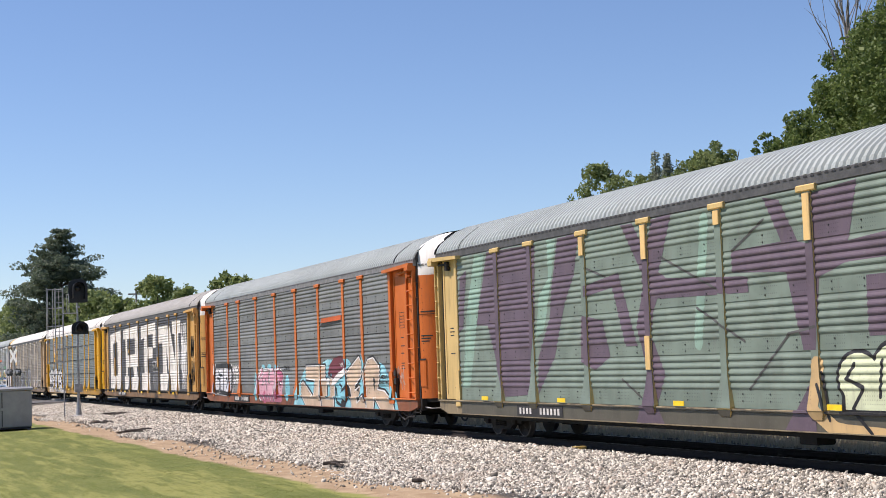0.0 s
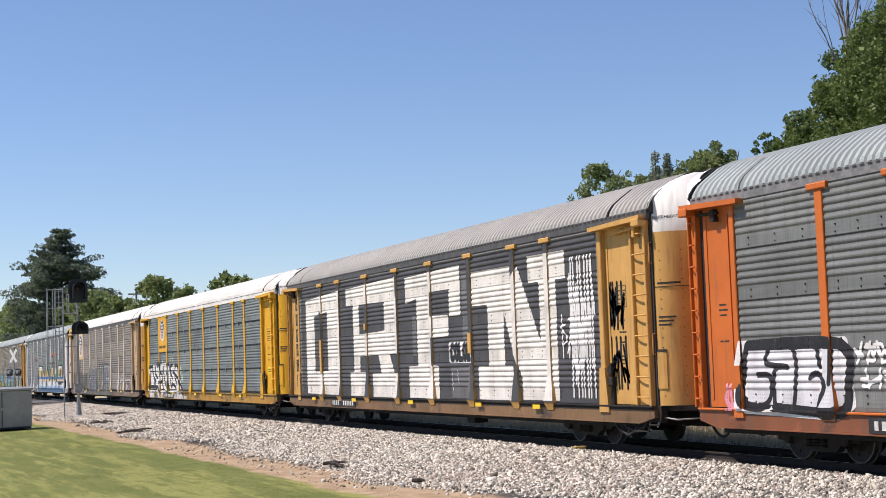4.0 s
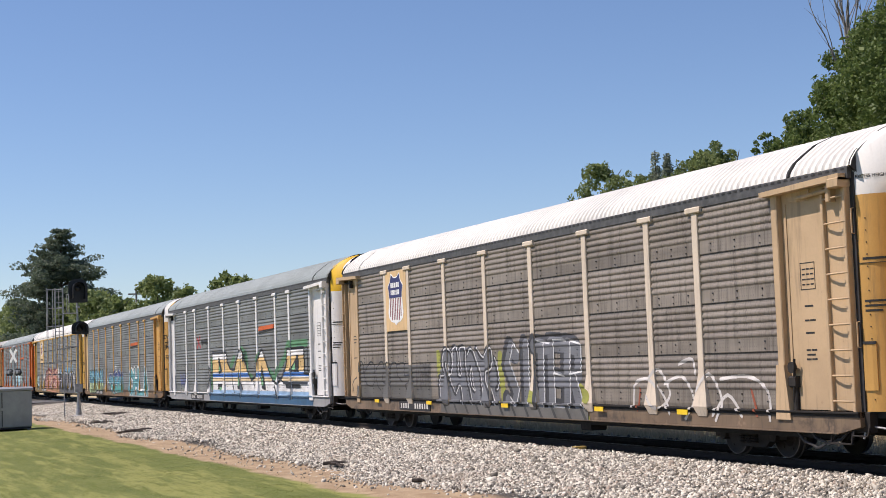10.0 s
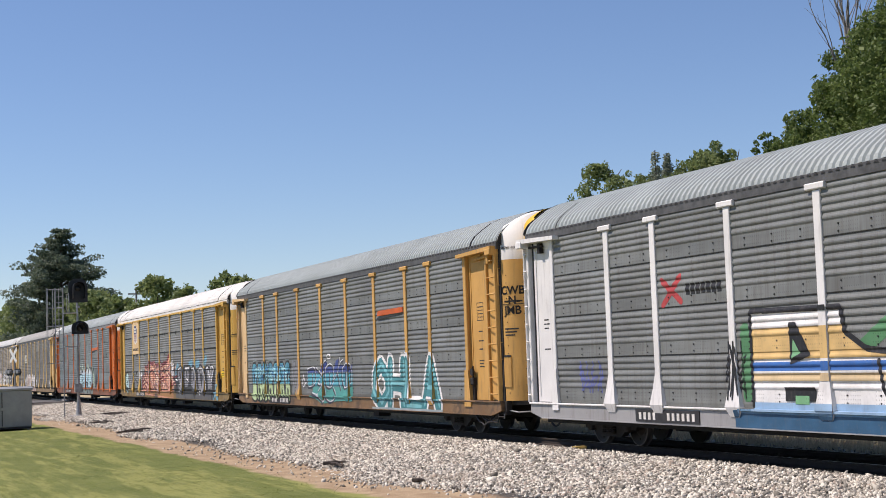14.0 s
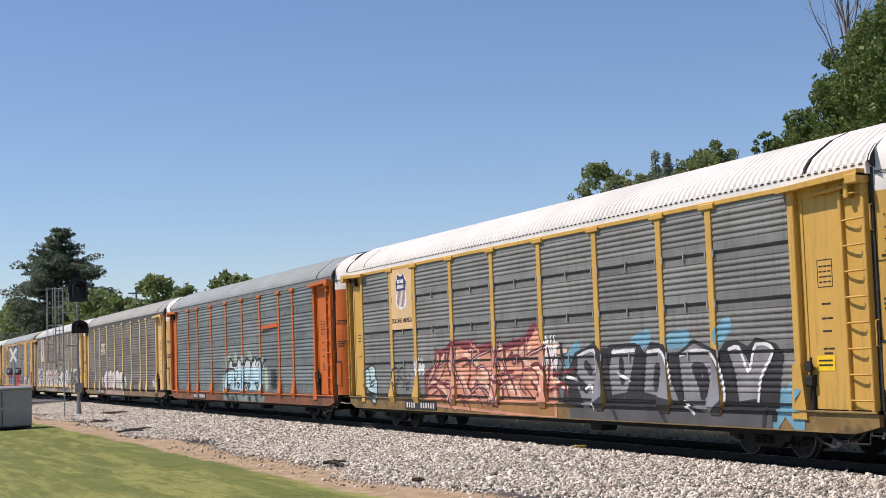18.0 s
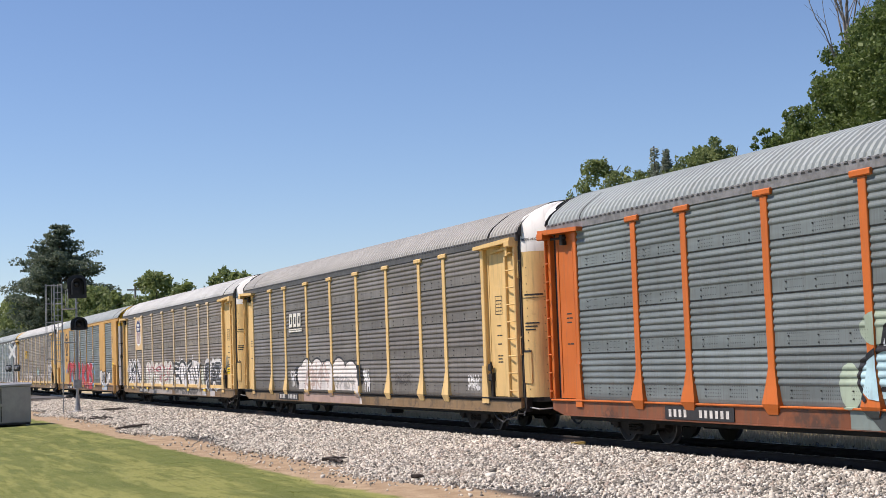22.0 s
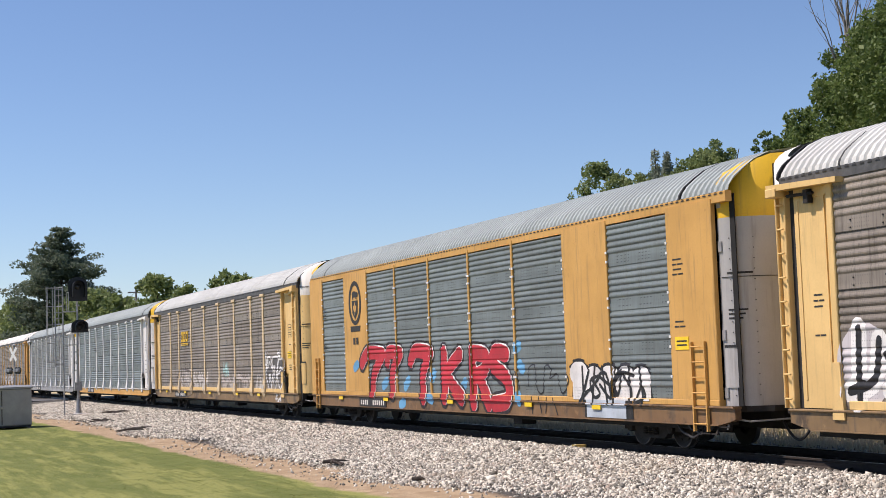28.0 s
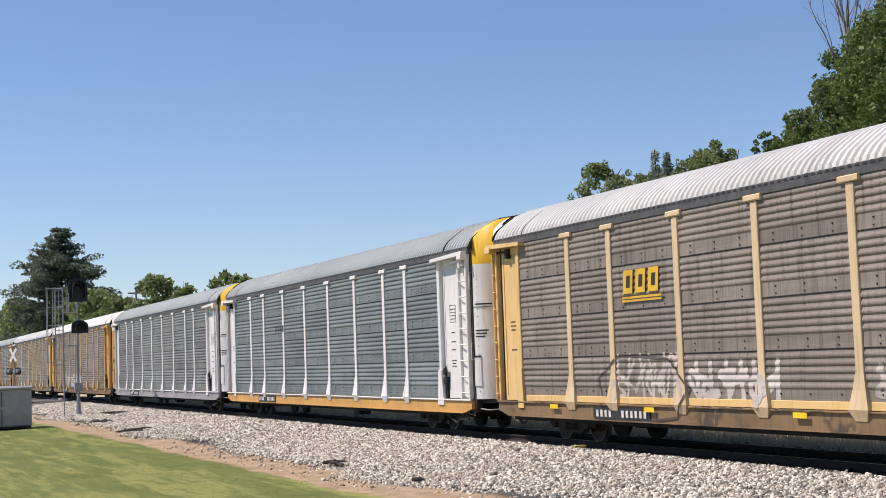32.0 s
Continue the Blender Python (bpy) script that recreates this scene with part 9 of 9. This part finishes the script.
corner_tag(CARS[3], scrawl(-26.15, 2.3, -25.5, 2.6, 4, 141) + scrawl(-26.15, 1.95, -25.5, 2.25, 4, 142) + scrawl(-26.1, 1.5, -25.55, 1.9, 3, 143), 0.04, BLK, "black scrawled tag")
corner_tag(CARS[2], scrawl(-2.0, 1.3, -1.2, 2.4, 4, 144) + scrawl(-2.0, 2.6, -1.3, 3.6, 4, 145), 0.08, BLK, "black scrawled tag")
corner_tag(CARS[10], scrawl(-1.95, 1.7, -1.5, 2.4, 3, 146), 0.035, (0.10, 0.22, 0.30), "thin blue tag")
corner_tag(CARS[1], scrawl(-1.95, 1.2, -1.3, 1.9, 3, 147), 0.03, (0.60, 0.45, 0.40), "faint pale tag")
corner_tag(CARS[0], scrawl(-25.95, 1.05, -25.55, 1.3, 3, 148), 0.035, BLK, "small black tag")


def block_letters(car):
    """Black blocks stacked on the corner panel."""
    b = Build()
    for k in range(6):
        z = 1.25 + 0.56 * k
        b.prism([(-26.18, z), (-25.7, z + 0.02), (-25.7, z + 0.46), (-26.18, z + 0.44)], -1.494, -1.488)
    tagged(part("tag", b.mesh("tag", spray_mat((0.03, 0.03, 0.03))), car, "black stacked block letters"), kind="stuff")
    c = Build()
    for k in range(6):
        z = 1.33 + 0.56 * k
        for p in strokes(scrawl(-26.1, z, -25.76, z + 0.28, 2, 150 + k), 0.045):
            c.prism(p, -1.498, -1.493)
    tagged(part("tag", c.mesh("tag", spray_mat((0.55, 0.38, 0.10))), car), kind="stuff")


block_letters(CARS[2])


def door_words(car, words, size, top):
    """Black capitals sprayed one under the other on the leading end door."""
    door = next(o for o in car.children if o.name.startswith("end_door"))
    for k, w in enumerate(words):
        part("lettering", door_text(w, size, 0.45, top - k * size * 0.85), door, "black sprayed capitals")


door_words(CARS[6], ("CWB", "-N-", "JMB"), 0.3, 3.75)

# tan kick plates under the lowest sheets
for k in (10, 12):
    xs = (ENDS[0],) + POSTS + (ENDS[1],)
    for a, b in zip(xs, xs[1:]):
        part("kick_plate", Build().box(a + 0.27, b - 0.27, -1.6, -1.56, 0.955, 1.1, 0.008).mesh("kick_plate", PALE), CARS[k], "faded tan kick plate")


# two small flies that cross close to the camera
def build_fly():
    fly = tagged(new("fly"), "small dark fly in flight near the camera", "insect", "flies in the air")
    part("body", smooth(Build().lathe([(-0.006, 0.0006), (-0.004, 0.0022), (0.0, 0.0027), (0.003, 0.0024), (0.006, 0.0009)], "x", 10).mesh("body", M_BLACK)), fly)
    part("head", smooth(Build().lathe([(0.0055, 0.0008), (0.0068, 0.0019), (0.0085, 0.0013), (0.009, 0.0003)], "x", 10).mesh("head", M_BLACK)), fly)
    for side in (-1, 1):
        part("wing", Build().prism([(0.002, side * 0.001), (0.001, side * 0.006), (-0.003, side * 0.009), (-0.006, side * 0.007), (-0.002, side * 0.001)], 0.002, 0.0023, "xy").mesh("wing", M_SEAL), fly, "thin dark wing")
    return fly


FLIES = [build_fly(), build_fly()]


def motions():
    """The train rolls past; its wheels turn with it."""
    for i, car in enumerate(CARS):
        walk(car, [(t, pose(LEAD - PITCH * i + travel(t), 0, 0)) for t in range(33)])
    turns = [(k / 30, math.degrees((travel(k / 30) - travel(0)) / 0.42)) for k in range(0, 961)]
    # each fly waits behind the tripod, darts through the view and is gone over the operator's side
    flights = ((10.4, (-2.43, -16.376, 2.602), (-2.373, -16.246, 2.653), 10.7), (31.1, (-2.541, -16.783, 2.486), (-2.5, -17.05, 2.6), 31.4))
    for fly, (t0, a, b, t1) in zip(FLIES, flights):
        a, b = Vector(a), Vector(b)
        away = pose(1.2, -16.0, 2.6, 0, 0, 120)
        past = b + (b - a) * 3.2
        walk(fly, [(0, away), (t0, away), (t0 + 0.1, pose(*a, 0, -20, 110)), (t0 + 0.2, pose(*b, 0, -20, 110)), (t1, pose(*past, 0, -20, 110)), (32, pose(*past, 0, -20, 110))])
    first = {}
    for w, dx in WHEELS:
        if dx not in first:
            walk(w, [(t, pose(dx, 0, 0.42, 0, a % 360, 0)) for t, a in turns])
            first[dx] = w
        else:
            # every axle turns alike, so they share the first one's keys
            w.rotation_mode = "QUATERNION"
            w.animation_data_create().action = first[dx].animation_data.action
            w.animation_data.action_slot = first[dx].animation_data.action_slot


motions()
